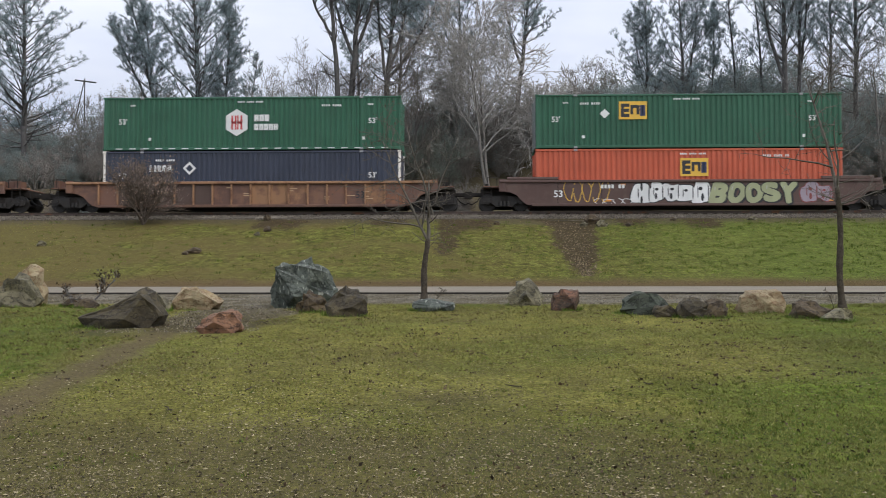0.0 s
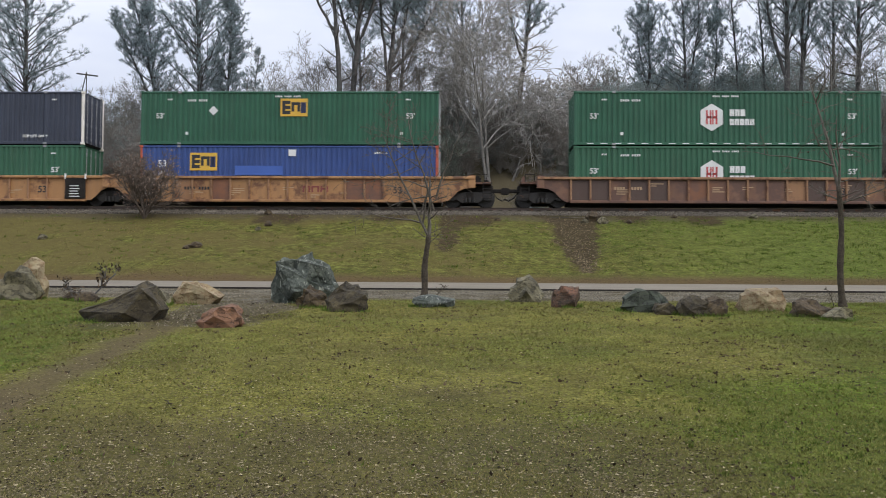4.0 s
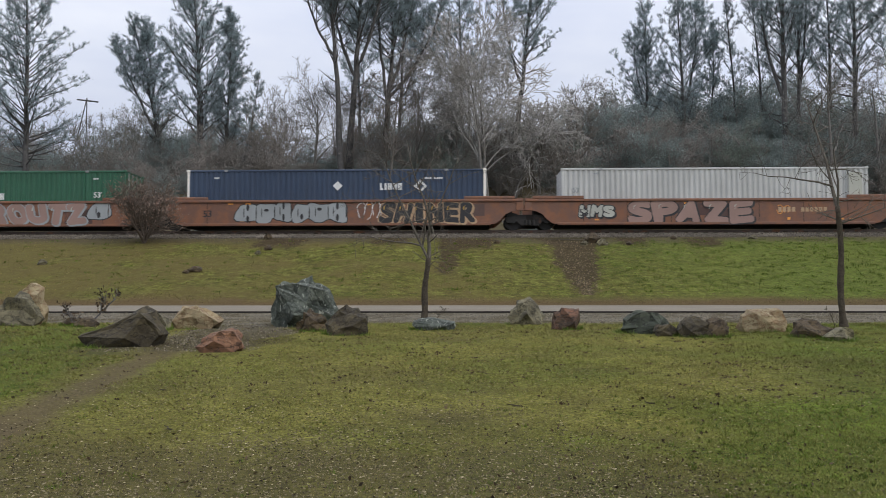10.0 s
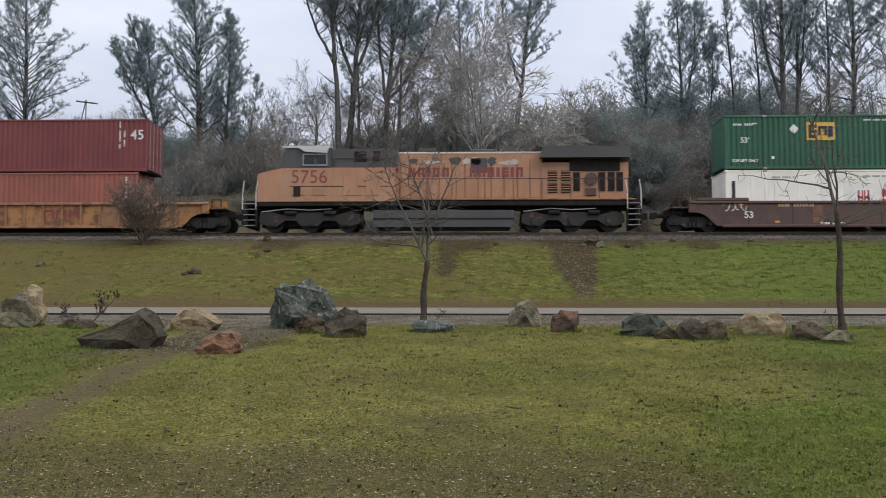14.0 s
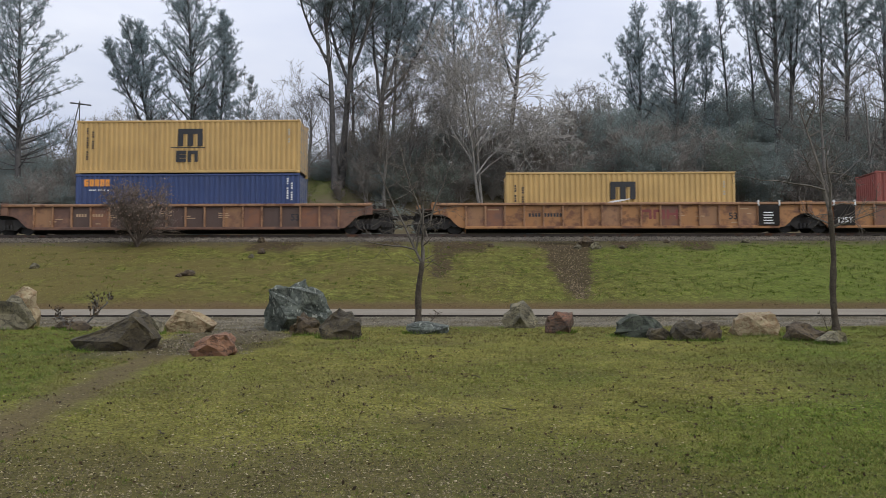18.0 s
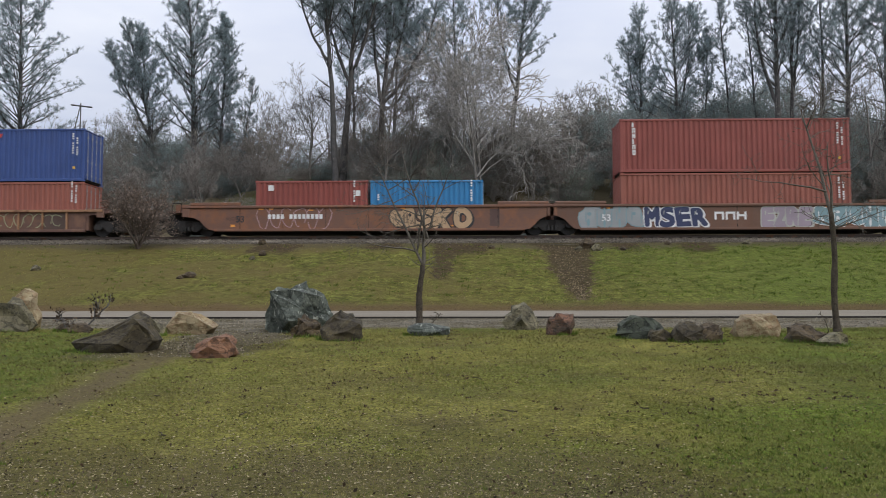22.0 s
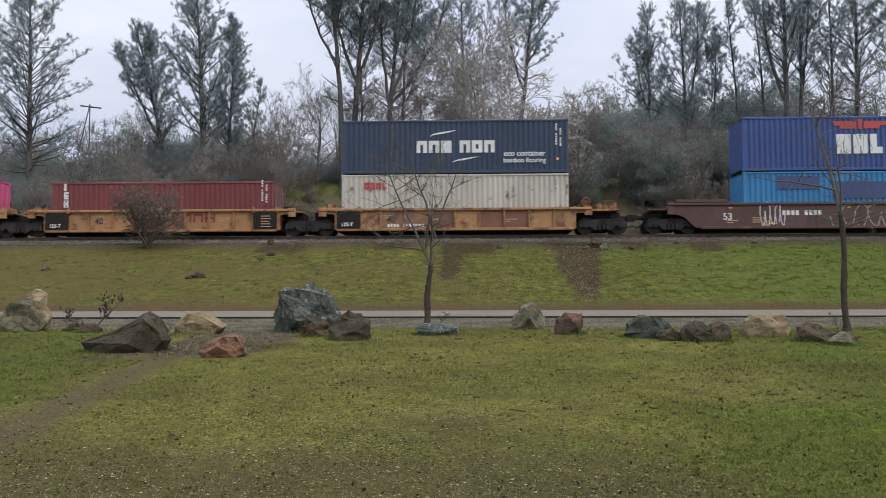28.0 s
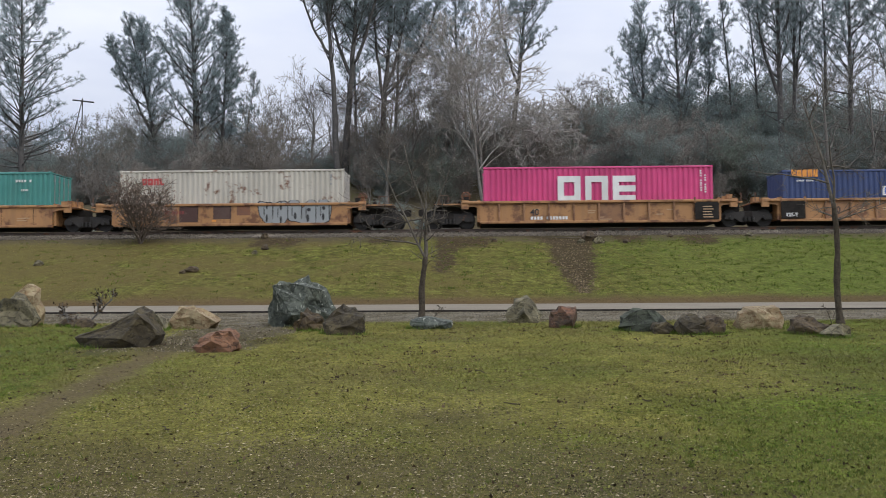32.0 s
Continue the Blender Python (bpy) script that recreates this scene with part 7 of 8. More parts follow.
def bare_tree(name, x, y, height, seed, label, bark="bark", levels=4, forks=(7, 5, 4, 3), angle=(25, 60), r=0.12, low=0.35, lean=(0, 0), rise=0.06, wander=0.16, thin=0.006, shrink=(0.5, 0.75), leaf=None, leaf_per=1, leaf_size=0.05, spread=0.1, stems=1, z=None, category="tree", limbs=(0.26, 0.42), splay=0.35, group=""):
    rng = random.Random(seed)
    nr = np.random.default_rng(seed)
    tree = thing(name, label, category, (x, y, (ground_z(x, y) if z is None else z) - 0.05), group)
    s, tips = Shape(), []
    cfg = dict(levels=levels, forks=forks, angle=angle, rise=rise, wander=wander, thin=thin, low=low, shrink=shrink)
    trunk = Shape()
    for k in range(stems):
        d = Vector((lean[0] + (rng.uniform(-splay, splay) if stems > 1 else 0), lean[1] + (rng.uniform(-splay, splay) if stems > 1 else 0), 1)).normalized()
        # the stem on its own, the limbs after it
        pts, rad, q, e = [(0, 0, 0)], [r * 1.25], Vector((rng.uniform(-0.1, 0.1) * (stems > 1), 0, 0)), d
        n = 9
        for i in range(n):
            e = (e + Vector((rng.uniform(-1, 1), rng.uniform(-1, 1), 0)) * wander * 0.35).normalized()
            q = q + e * height * 0.8 / n
            pts.append(tuple(q))
            rad.append(max(thin * 2, r * (1 - 0.8 * (i + 1) / n)))
        trunk.tube(pts, rad, 7)
        for j in range(forks[0]):
            u = (low + (1 - low) * (j + rng.random() * 0.6) / forks[0]) * n
            i = min(n - 1, int(u))
            b = Vector(pts[i]).lerp(Vector(pts[i + 1]), u - i)
            turn = j * 2.4 + rng.uniform(-0.4, 0.4)
            t = radians(rng.uniform(*angle))
            g = Vector((math.cos(turn) * math.sin(t), math.sin(turn) * math.sin(t), math.cos(t)))
            limb(s, rng, b, g, height * rng.uniform(*limbs) * (1.15 - 0.5 * u / n), rad[i] * rng.uniform(0.45, 0.7), 1, tips, cfg)
    part("trunk", trunk.mesh("trunk", True), M["barkgrey" if bark == "barkpale" else bark], tree)
    tagged(part("branchwork", s.mesh("branchwork", True), M[bark], tree), kind="stuff")
    if leaf:
        part("foliage", leaves_mesh("foliage", tips, leaf_per, spread, leaf_size, nr), M[leaf], tree)
    return tree


def pine(foot, tip, bow, reach, bottom, seed, forks=(), r=0.2, up=(28, 58), cone=0.9, full=1.0, dead=8, tufted=1.0, stubby=0.18, label="tall grey pine with an open crown of needle tufts"):
    """A grey pine: a stem from foot to tip that bows sideways, more stems where it forks,
    rising limbs with short shoots, and a brush of needles at the end of each shoot.
    forks: (share of the stem where it leaves, tip, bow, reach, bottom)."""
    rng = random.Random(seed)
    nr = np.random.default_rng(seed)
    foot, tip = Vector(foot), Vector(tip)
    tree = thing("pine_tree", label, "tree", tuple(foot - Vector((0, 0, 0.1))), group="pines behind the railway")
    trunk, twigs, tips = Shape(), Shape(), []
    R = lambda a: rng.uniform(-a, a)

    def stem(a, b, bow, r0, ease=1.0):
        n = 14
        pts, rad = [], []
        for i in range(n + 1):
            u = i / n
            p = Vector((a.x + (b.x - a.x) * u ** ease, a.y + (b.y - a.y) * u ** ease, a.z + (b.z - a.z) * u))
            p += Vector((bow * math.sin(math.pi * u) + R(0.05), R(0.06), 0)) * (1 if 0 < i < n else 0)
            pts.append(p)
            rad.append(max(0.014, r0 * (1 - 0.93 * u) ** 0.85))
        trunk.tube([tuple(p) for p in pts], rad, 7)
        return pts, rad

    def on(pts, u):
        f = u * (len(pts) - 1)
        i = min(len(pts) - 2, int(f))
        return pts[i].lerp(pts[i + 1], f - i), i

    def shoots(pts, rad, reach, bottom, tall, bare):
        k = max(10, int(tall * (1 - bottom) * 5.2 * full))
        for j in range(k + bare):
            dry = j >= k
            u = rng.uniform(bottom * 0.55, bottom * 1.1) if dry else bottom + (1 - bottom) * ((j + rng.random()) / k)
            u = min(u, 0.995)
            b, i = on(pts, u)
            v = max(0.0, (u - bottom) / (1 - bottom))
            long = 1.3 * reach * (min(1.0, 0.6 + 1.6 * v) * (1 - v) ** cone + stubby) * rng.uniform(0.45, 1.1)
            if dry:
                long *= 0.7
            a, t = rng.uniform(0, 6.28), radians(rng.uniform(*up) + 8 * v - 4 - (18 if dry else 0))
            g = Vector((math.cos(a) * math.cos(t), math.sin(a) * math.cos(t), math.sin(t)))
            n = 5
            line, rads, p = [tuple(b)], [max(0.012, min(0.06, rad[i] * 0.34))], b.copy()
            for m in range(n):
                g = (g + Vector((R(0.16), R(0.16), R(0.1) + 0.06))).normalized()
                p = p + g * long / n
                line.append(tuple(p))
                rads.append(max(0.007, rads[0] * (1 - 0.17 * (m + 1))))
                if dry and rng.random() < 0.6:
                    o = p + (g + Vector((R(0.9), R(0.9), R(0.5)))).normalized() * long * rng.uniform(0.1, 0.3)
                    twigs.tube([tuple(p), tuple(o)], [0.009, 0.006], 3)
                if dry or m < 1 and long > 1.5:
                    continue
                for _ in range(4 if long > 2.2 else (3 if m > 1 else 2)):
                    if rng.random() > tufted:
                        continue
                    f = (g * 0.8 + Vector((R(0.85), R(0.85), rng.uniform(-0.15, 0.65)))).normalized()
                    o = p + f * (0.2 + min(1.3, long) * rng.uniform(0.08, 0.42))
                    twigs.tube([tuple(p), tuple(o)], [0.010, 0.007], 3)
                    tips.append((tuple(o), tuple(f)))
                    if long > 1.2 and rng.random() < 0.75:
                        e = (f + Vector((R(0.9), R(0.9), rng.uniform(-0.2, 0.6)))).normalized()
                        tips.append((tuple(p.lerp(o, rng.uniform(0.45, 0.8)) + e * 0.22), tuple(e)))
            twigs.tube(line, rads, 4)
            if not dry:
                tips.append((tuple(p), tuple(g)))
        tips.append((tuple(pts[-1]), (0, 0, 1)))

    zero = Vector((0, 0, 0))
    main, rad = stem(zero, tip - foot, bow, r)
    shoots(main, rad, reach, bottom, (tip - foot).z, dead)
    for u, to, bw, rc, bt in forks:
        b, i = on(main, u)
        p2, r2 = stem(b, Vector(to) - foot, bw, rad[i] * 0.72, 0.8)
        shoots(p2, r2, rc, bt, (Vector(to) - foot).z - b.z, dead // 3)
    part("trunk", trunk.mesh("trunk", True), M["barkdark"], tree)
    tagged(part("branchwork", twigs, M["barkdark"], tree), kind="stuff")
    t = np.array([a for a, _ in tips])
    d = np.array([b for _, b in tips])
    per = 13
    k = len(t) * per
    c = np.repeat(t, per, 0) + nr.normal(0, 0.035, (k, 3)) - np.repeat(d, per, 0) * nr.uniform(0, 0.16, (k, 1))
    f = np.repeat(d, per, 0) * 0.75 + nr.normal(0, 0.6, (k, 3)) + np.array([0, 0, 0.1])
    f /= np.linalg.norm(f, axis=1)[:, None]
    w = np.cross(f, nr.normal(0, 1, (k, 3)))
    w /= np.linalg.norm(w, axis=1)[:, None]
    ln, wd = nr.uniform(0.16, 0.30, k)[:, None], 0.012
    v = np.stack([c - w * wd, c + w * wd, c + f * ln], 1)
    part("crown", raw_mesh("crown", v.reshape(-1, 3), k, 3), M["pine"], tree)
    return tree


def bush(seed, w, h, leaf, count, size, label, bark="twig", name="bush"):
    """A dense shrub: forking stems, twigs that break its outline, and clumps of small leaves along them."""
    rng = random.Random(seed)
    nr = np.random.default_rng(seed)
    b = thing(name, label, "bush", group="brush behind the railway")
    s, ends = Shape(), []
    for k in range(11):
        a, t = rng.uniform(0, 6.28), rng.uniform(0.1, 1.0)
        crest = Vector((math.cos(a) * w / 2 * t, math.sin(a) * w / 2 * t, h * rng.uniform(0.55, 1.0) * (1 - 0.3 * t * t)))
        pts = [Vector((0, 0, 0)).lerp(crest, u) + Vector((rng.uniform(-0.1, 0.1), rng.uniform(-0.1, 0.1), 0)) * w * 0.3 * math.sin(math.pi * u) for u in (0, 0.25, 0.5, 0.75, 1)]
        s.tube([tuple(p) for p in pts], [0.07, 0.055, 0.04, 0.025, 0.01], 4)
        for _ in range(11):
            q = pts[rng.randint(1, 4)]
            e = Vector((rng.uniform(-1, 1), rng.uniform(-1, 1), rng.uniform(-0.1, 1.2))).normalized() * w * rng.uniform(0.12, 0.30)
            o = q + e
            s.tube([tuple(q), tuple(q + e * 0.5 + Vector((0, 0, 0.1))), tuple(o)], [0.022, 0.015, 0.008], 3)
            ends.append(o)
            for _ in range(4):
                f = o - e * rng.uniform(0, 0.6)
                g = f + Vector((rng.uniform(-1, 1), rng.uniform(-1, 1), rng.uniform(-0.2, 1.0))).normalized() * w * rng.uniform(0.05, 0.13)
                s.tube([tuple(f), tuple(g)], [0.011, 0.007], 3)
                ends.append(g)
    tagged(part("branchwork", s, M[bark], b), kind="stuff")
    if count:
        cen = np.array([tuple(p) for p in ends])[nr.integers(0, len(ends), count)]
        c = cen + np.clip(nr.normal(0, 1, (count, 3)), -1.8, 1.8) * np.array([0.17, 0.17, 0.14])
        c[:, 2] = np.maximum(c[:, 2], 0.1 + nr.uniform(0, 0.3, count))
        part("foliage", leaves_mesh("foliage", [(tuple(p), (0, 0, 1)) for p in c], 1, 0.02, size, nr, 0.55), M[leaf], b)
    return b


def young_tree(x, y, fork, r, lean, stems, seed, side=3):
    """A slim trunk, plain below, that forks into rising stems. stems: start above or below the fork, direction, length, radius."""
    rng = random.Random(seed)
    nr = np.random.default_rng(seed)
    tree = thing("young_tree", "leafless young tree with a slender forked grey-brown trunk", "tree", (x, y, ground_z(x, y) - 0.05))
    rings = [k / 24 for k in range(25)]
    pts = [(lean * fork * u + 0.025 * math.sin(u * 7 + seed) + rng.uniform(-0.006, 0.006), 0.02 * math.sin(u * 5), fork * u) for u in rings]
    part("trunk", Shape().tube(pts, [r * (0.95 - 0.28 * u + 0.35 * math.exp(-u * 22)) * rng.choice((0.94, 0.98, 1.0, 1.03, 1.12)) for u in rings], 9).mesh("trunk", True), M["bark"], tree)
    s, tips = Shape(), []
    cfg = dict(levels=3, forks=(10, 5, 4), angle=(35, 82), rise=0.015, wander=0.19, thin=0.005, low=0.12, shrink=(0.38, 0.66))
    for sx, sz, a, b, c, length, rr, kind in stems:
        limb(s, rng, Vector(pts[-1]) + Vector((sx, 0, sz - 0.06)), Vector((a, b, c)).normalized(), length, rr, kind, tips, cfg)
    for k in range(side):
        turn, u = k * 2.4 + rng.uniform(-0.3, 0.3), fork * rng.uniform(0.8, 1.05)
        limb(s, rng, Vector((lean * u, 0, u)), Vector((math.cos(turn), math.sin(turn), 0.35)).normalized(), rng.uniform(0.7, 1.15), 0.014, 2, tips, cfg)
    tagged(part("branchwork", s.mesh("branchwork", True), M["paletwig"], tree), kind="stuff")
    some = [q for q in tips if rng.random() < 0.12]
    part("withered_leaves", leaves_mesh("withered_leaves", some, 1, 0.03, 0.03, nr), M["deadleaf"], tree)


def build_near_trees():
    young_tree(-1.30, 24.5, 1.72, 0.10, 0.065, ((0, 0, -0.36, 0.05, 1, 3.1, 0.045, 0), (0, 0, 0.20, 0, 1, 1.6, 0.062, 1), (0.13, 0.75, -0.24, -0.1, 1, 2.6, 0.04, 0), (0.2, 1.1, 0.42, 0.1, 1, 1.9, 0.03, 1)), 45, 4)
    young_tree(8.87, 21.3, 2.92, 0.085, -0.025, ((0, 0, -0.22, 0.1, 1, 3.0, 0.045, 0), (0, 0, 0.12, -0.1, 1, 1.7, 0.038, 1), (-0.1, 0.55, -1.0, -0.1, 0.28, 1.9, 0.026, 1), (0, -0.35, 0.9, -0.2, 0.2, 1.5, 0.02, 1)), 47, 9)
    bare_tree("bank_shrub", -16.0, 42.7, 3.4, 53, "twiggy shrub with withered reddish leaves on the bank", "shrubtwig", 3, (7, 5, 5), (20, 65), 0.05, 0.1, (0, 0), 0.03, 0.22, 0.010, (0.6, 0.9), "redleaf", 1, 0.045, 0.2, stems=8, category="shrub", splay=0.95)
    bare_tree("low_shrub", -9.55, 21.7, 1.25, 59, "low straggling shrub with a few dark leaves", "barkdark", 2, (4, 4), (25, 65), 0.028, 0.35, (0.95, -0.1), 0.06, 0.2, 0.008, (0.5, 0.8), "deadleaf", 4, 0.042, 0.06, stems=1, category="shrub")
    bare_tree("low_shrub", -9.75, 21.6, 0.75, 61, "low straggling shrub with a few dark leaves", "barkdark", 2, (3, 3), (35, 75), 0.018, 0.3, (-0.6, 0), 0.03, 0.25, 0.006, (0.6, 0.9), "deadleaf", 3, 0.036, 0.05, stems=2, category="shrub")
    bare_tree("root_sprout", -1.0, 24.3, 0.6, 67, "thin bare sprout at the tree's foot", "bark", 2, (5, 4), (25, 60), 0.014, 0.2, (1.0, 0), 0.03, 0.2, 0.005, (0.6, 0.9), category="shrub")
    bare_tree("root_sprout", 8.6, 21.1, 0.6, 68, "thin bare sprout at the tree's foot", "bark", 2, (5, 4), (25, 60), 0.012, 0.2, (-0.4, 0), 0.03, 0.2, 0.004, (0.6, 0.9), category="shrub")


build_near_trees()


def build_forest():
    P = at_px
    top = lambda py, y: 1.6 + (534.5 - py) / 1560 * y

    def at(px, py, y):
        return (P(px, y), y, top(py, y))

    def grey_pine(foot, y, tip, bow, reach, bottom, seed, forks=(), **k):
        x = P(foot, y)
        pine((x, y, ground_z(x, y)), at(*tip, y), bow, reach, bottom, seed, [(u, at(*q, y + dy), bw, rc, bt) for u, q, dy, bw, rc, bt in forks], **k)

    # foot, depth, tip, bow, reach of the limbs, where the crown begins, seed, further stems
    grey_pine(28, 62, (20, -75), 0.1, 4.2, 0.22, 101, r=0.24, full=1.7, up=(15, 50))
    grey_pine(-70, 66, (-75, -40), 0.0, 3.4, 0.2, 102, full=1.3)
    grey_pine(284, 70, (218, 22), 0.5, 2.9, 0.34, 103, [(0.5, (243, 28), 0.8, 0.1, 2.5, 0.15), (0.42, (182, 62), -1.0, 0.2, 2.1, 0.3)], r=0.23, full=1.2)
    grey_pine(348, 65, (330, -50), 0.15, 4.0, 0.26, 104, r=0.28, full=1.7, cone=0.8)
    grey_pine(388, 69, (399, 12), 0.1, 2.3, 0.26, 105, r=0.17, full=1.9, up=(35, 62))
    grey_pine(425, 72, (452, 126), -0.1, 1.35, 0.35, 106, r=0.11, full=0.9, dead=5, tufted=0.75)
    grey_pine(601, 60, (566, -130), 0.25, 3.6, 0.58, 107, [(0.52, (524, -95), 0.6, -0.4, 3.4, 0.25), (0.66, (600, -120), -0.5, 0.2, 2.8, 0.2)], r=0.25, dead=16, full=1.15)
    grey_pine(612, 61.5, (640, -140), 0.1, 3.2, 0.52, 108, [(0.42, (590, -60), 0.8, -0.5, 2.8, 0.3), (0.45, (690, -130), -0.6, 0.2, 3.0, 0.3)], r=0.28, dead=12, full=1.15)
    grey_pine(672, 63, (708, -110), 0.0, 3.0, 0.48, 109, [(0.38, (790, -60), 0.6, 0.7, 3.2, 0.3), (0.36, (665, -120), -0.7, -0.2, 2.8, 0.35), (0.4, (745, -120), 1.2, 0.2, 3.0, 0.3)], r=0.25, dead=10, full=1.15)
    grey_pine(700, 72, (716, -30), 0.0, 3.6, 0.42, 127, [(0.5, (760, 5), 0.5, 0.2, 2.6, 0.2)], full=1.2)
    grey_pine(640, 75, (628, 10), 0.0, 3.0, 0.42, 128, full=0.9)
    grey_pine(905, 64, (945, -80), 0.15, 3.0, 0.46, 110, [(0.42, (890, -60), 0.6, -0.3, 2.4, 0.4)], r=0.22, full=1.2)
    grey_pine(820, 70, (812, -60), 0.0, 3.4, 0.42, 111, full=1.0)
    grey_pine(1150, 70, (1145, 12), 0.0, 3.1, 0.25, 112, [(0.45, (1125, 62), 0.5, -0.2, 2.2, 0.2)], full=1.05, up=(30, 62))
    grey_pine(1212, 66, (1203, -14), 0.1, 3.1, 0.26, 113, [(0.42, (1235, 2), 0.6, 0.3, 2.5, 0.25)], full=1.05, up=(30, 62))
    grey_pine(1240, 68, (1266, 45), 0.3, 1.5, 0.42, 125, r=0.13, full=1.0)
    grey_pine(1304, 68, (1282, -50), 0.3, 1.6, 0.42, 114, r=0.13, tufted=0.7, full=0.9)
    grey_pine(1352, 66, (1326, -70), 0.3, 1.8, 0.42, 115, r=0.14, tufted=0.75, full=0.9)
    grey_pine(1389, 62, (1388, -130), 0.0, 2.8, 0.42, 116, [(0.36, (1352, -90), 0.5, -0.5, 2.2, 0.4)], r=0.27, full=1.1, up=(35, 62))
    grey_pine(1410, 64, (1416, -120), 0.1, 2.6, 0.42, 117, [(0.38, (1432, -110), -0.5, 0.2, 2.2, 0.4)], r=0.2, full=1.1, up=(35, 62))
    grey_pine(1508, 61, (1517, -120), 0.0, 3.4, 0.40, 118, r=0.22, full=1.25, up=(30, 60))
    grey_pine(1470, 67, (1468, -90), 0.0, 2.8, 0.40, 126, r=0.18, full=1.0, up=(30, 60))
    grey_pine(1575, 60, (1585, -120), 0.0, 3.4, 0.35, 119, full=1.2, tufted=0.8)
    grey_pine(1690, 64, (1690, -60), 0.0, 3.2, 0.3, 120)
    grey_pine(-170, 64, (-170, -60), 0.0, 3.2, 0.3, 121)
    # leafless trees
    def bare(px, y, py, seed, **k):
        x = P(px, y)
        bare_tree("leafless_tree", x, y, (top(py, y) - ground_z(x, y)) * 1.08, seed, k.pop("label", "grey-brown leafless tree among the pines"), group="leafless trees behind the railway", **k)
    pale = dict(label="pale grey leafless tree with fine drooping twigs", bark="barkpale", thin=0.017, rise=-0.01, wander=0.2)
    bare(866, 57, 42, 201, forks=(14, 6, 5, 4), r=0.13, low=0.26, angle=(18, 56), stems=2, splay=0.16, **pale)
    bare(906, 58, 185, 202, forks=(11, 5, 5, 4), r=0.07, low=0.2, angle=(35, 80), lean=(0.35, 0), limbs=(0.4, 0.6), **pale)
    bare(955, 59, 165, 216, forks=(9, 5, 5, 4), r=0.08, low=0.3, angle=(35, 80), **pale)
    bare(815, 60, 95, 227, forks=(10, 5, 5, 4), r=0.09, low=0.3, lean=(-0.1, 0), **pale)
    grey = dict(bark="barkgrey", thin=0.010)
    brown = dict(leaf="brownleaf", leaf_size=0.06, **grey)
    bare(553, 66, 142, 203, forks=(10, 5, 5, 3), r=0.15, low=0.3, angle=(30, 65), limbs=(0.32, 0.5), **grey)
    bare(500, 70, 152, 204, forks=(9, 5, 5, 3), r=0.12, low=0.3, angle=(30, 65), limbs=(0.32, 0.5), **grey)
    bare(590, 68, 165, 225, forks=(9, 5, 4, 3), r=0.1, low=0.2, limbs=(0.3, 0.45), leaf="redbrown", leaf_size=0.045, spread=0.15, leaf_per=1, **grey)
    bare(468, 72, 205, 224, forks=(9, 5, 4, 3), r=0.1, low=0.2, limbs=(0.3, 0.45), **grey)
    bare(690, 59, 128, 206, forks=(11, 5, 4, 3), r=0.14, low=0.2, leaf="redbrown", leaf_size=0.05, leaf_per=3, spread=0.22, **grey)
    bare(735, 60, 118, 205, forks=(11, 5, 4, 3), r=0.14, low=0.25, leaf="redbrown", leaf_size=0.05, leaf_per=2, spread=0.2, **grey)
    bare(648, 62, 175, 228, forks=(10, 5, 4, 3), r=0.12, low=0.2, leaf="redbrown", leaf_size=0.05, leaf_per=3, spread=0.2, **grey)
    bare(795, 62, 170, 229, forks=(10, 5, 4, 3), r=0.12, low=0.2, leaf_per=2, spread=0.2, **brown)
    bare(1022, 63, 145, 207, forks=(11, 5, 5, 3), r=0.16, low=0.2, angle=(30, 70), **grey)
    bare(1062, 67, 168, 208, forks=(10, 5, 4, 3), r=0.12, low=0.2, leaf_per=1, spread=0.2, **brown)
    bare(140, 68, 208, 209, forks=(9, 5, 5, 3), r=0.11, low=0.2, **grey)
    bare(90, 72, 195, 210, forks=(9, 5, 4, 3), r=0.11, low=0.2, **grey)
    bare(195, 66, 195, 211, forks=(9, 5, 5, 3), r=0.11, low=0.2, leaf_per=1, spread=0.2, **brown)
    bare(240, 68, 205, 226, forks=(9, 5, 4, 3), r=0.1, low=0.2, limbs=(0.3, 0.45), leaf_per=2, spread=0.2, **brown)
    bare(1330, 70, 140, 212, forks=(10, 5, 4, 3), r=0.12, low=0.2, leaf="brush", leaf_size=0.05, leaf_per=3, spread=0.2, **grey)
    bare(1470, 58, 100, 213, forks=(12, 5, 4, 3), r=0.16, low=0.2, angle=(30, 70), **grey)
    bare(1550, 59, 110, 214, forks=(11, 5, 4, 3), r=0.14, low=0.25, angle=(30, 70), **grey)
    bare(830, 66, 90, 215, forks=(10, 5, 4, 3), r=0.14, low=0.3, **grey)
    # fine grey twigs in front of the brush
    twiggy = [bare_tree("leafless_shrub", 0, 0, 4.2, 231 + k, "grey-brown leafless shrub on the hillside", "twig", 3, (10, 5, 5), (20, 60), 0.05, 0.1, (0, 0), 0.02, 0.2, 0.010, (0.5, 0.8), stems=3, splay=0.5, z=0, category="shrub", group="leafless shrubs behind the railway") for k in range(3)]
    rs = random.Random(91)
    for i in range(52):
        px, y = rs.uniform(-100, 1660), rs.uniform(56.5, 64)
        x = P(px, y)
        m = Matrix.Translation((x, y, ground_z(x, y) - 0.1)) @ Matrix.Rotation(rs.uniform(0, 6.28), 4, "Z")
        if i < 3:
            twiggy[i].matrix_basis = m
        else:
            c = copy_thing(twiggy[i % 3], m)
            q = rs.uniform(0.6, 1.35)
            c.scale = (q, q, q)
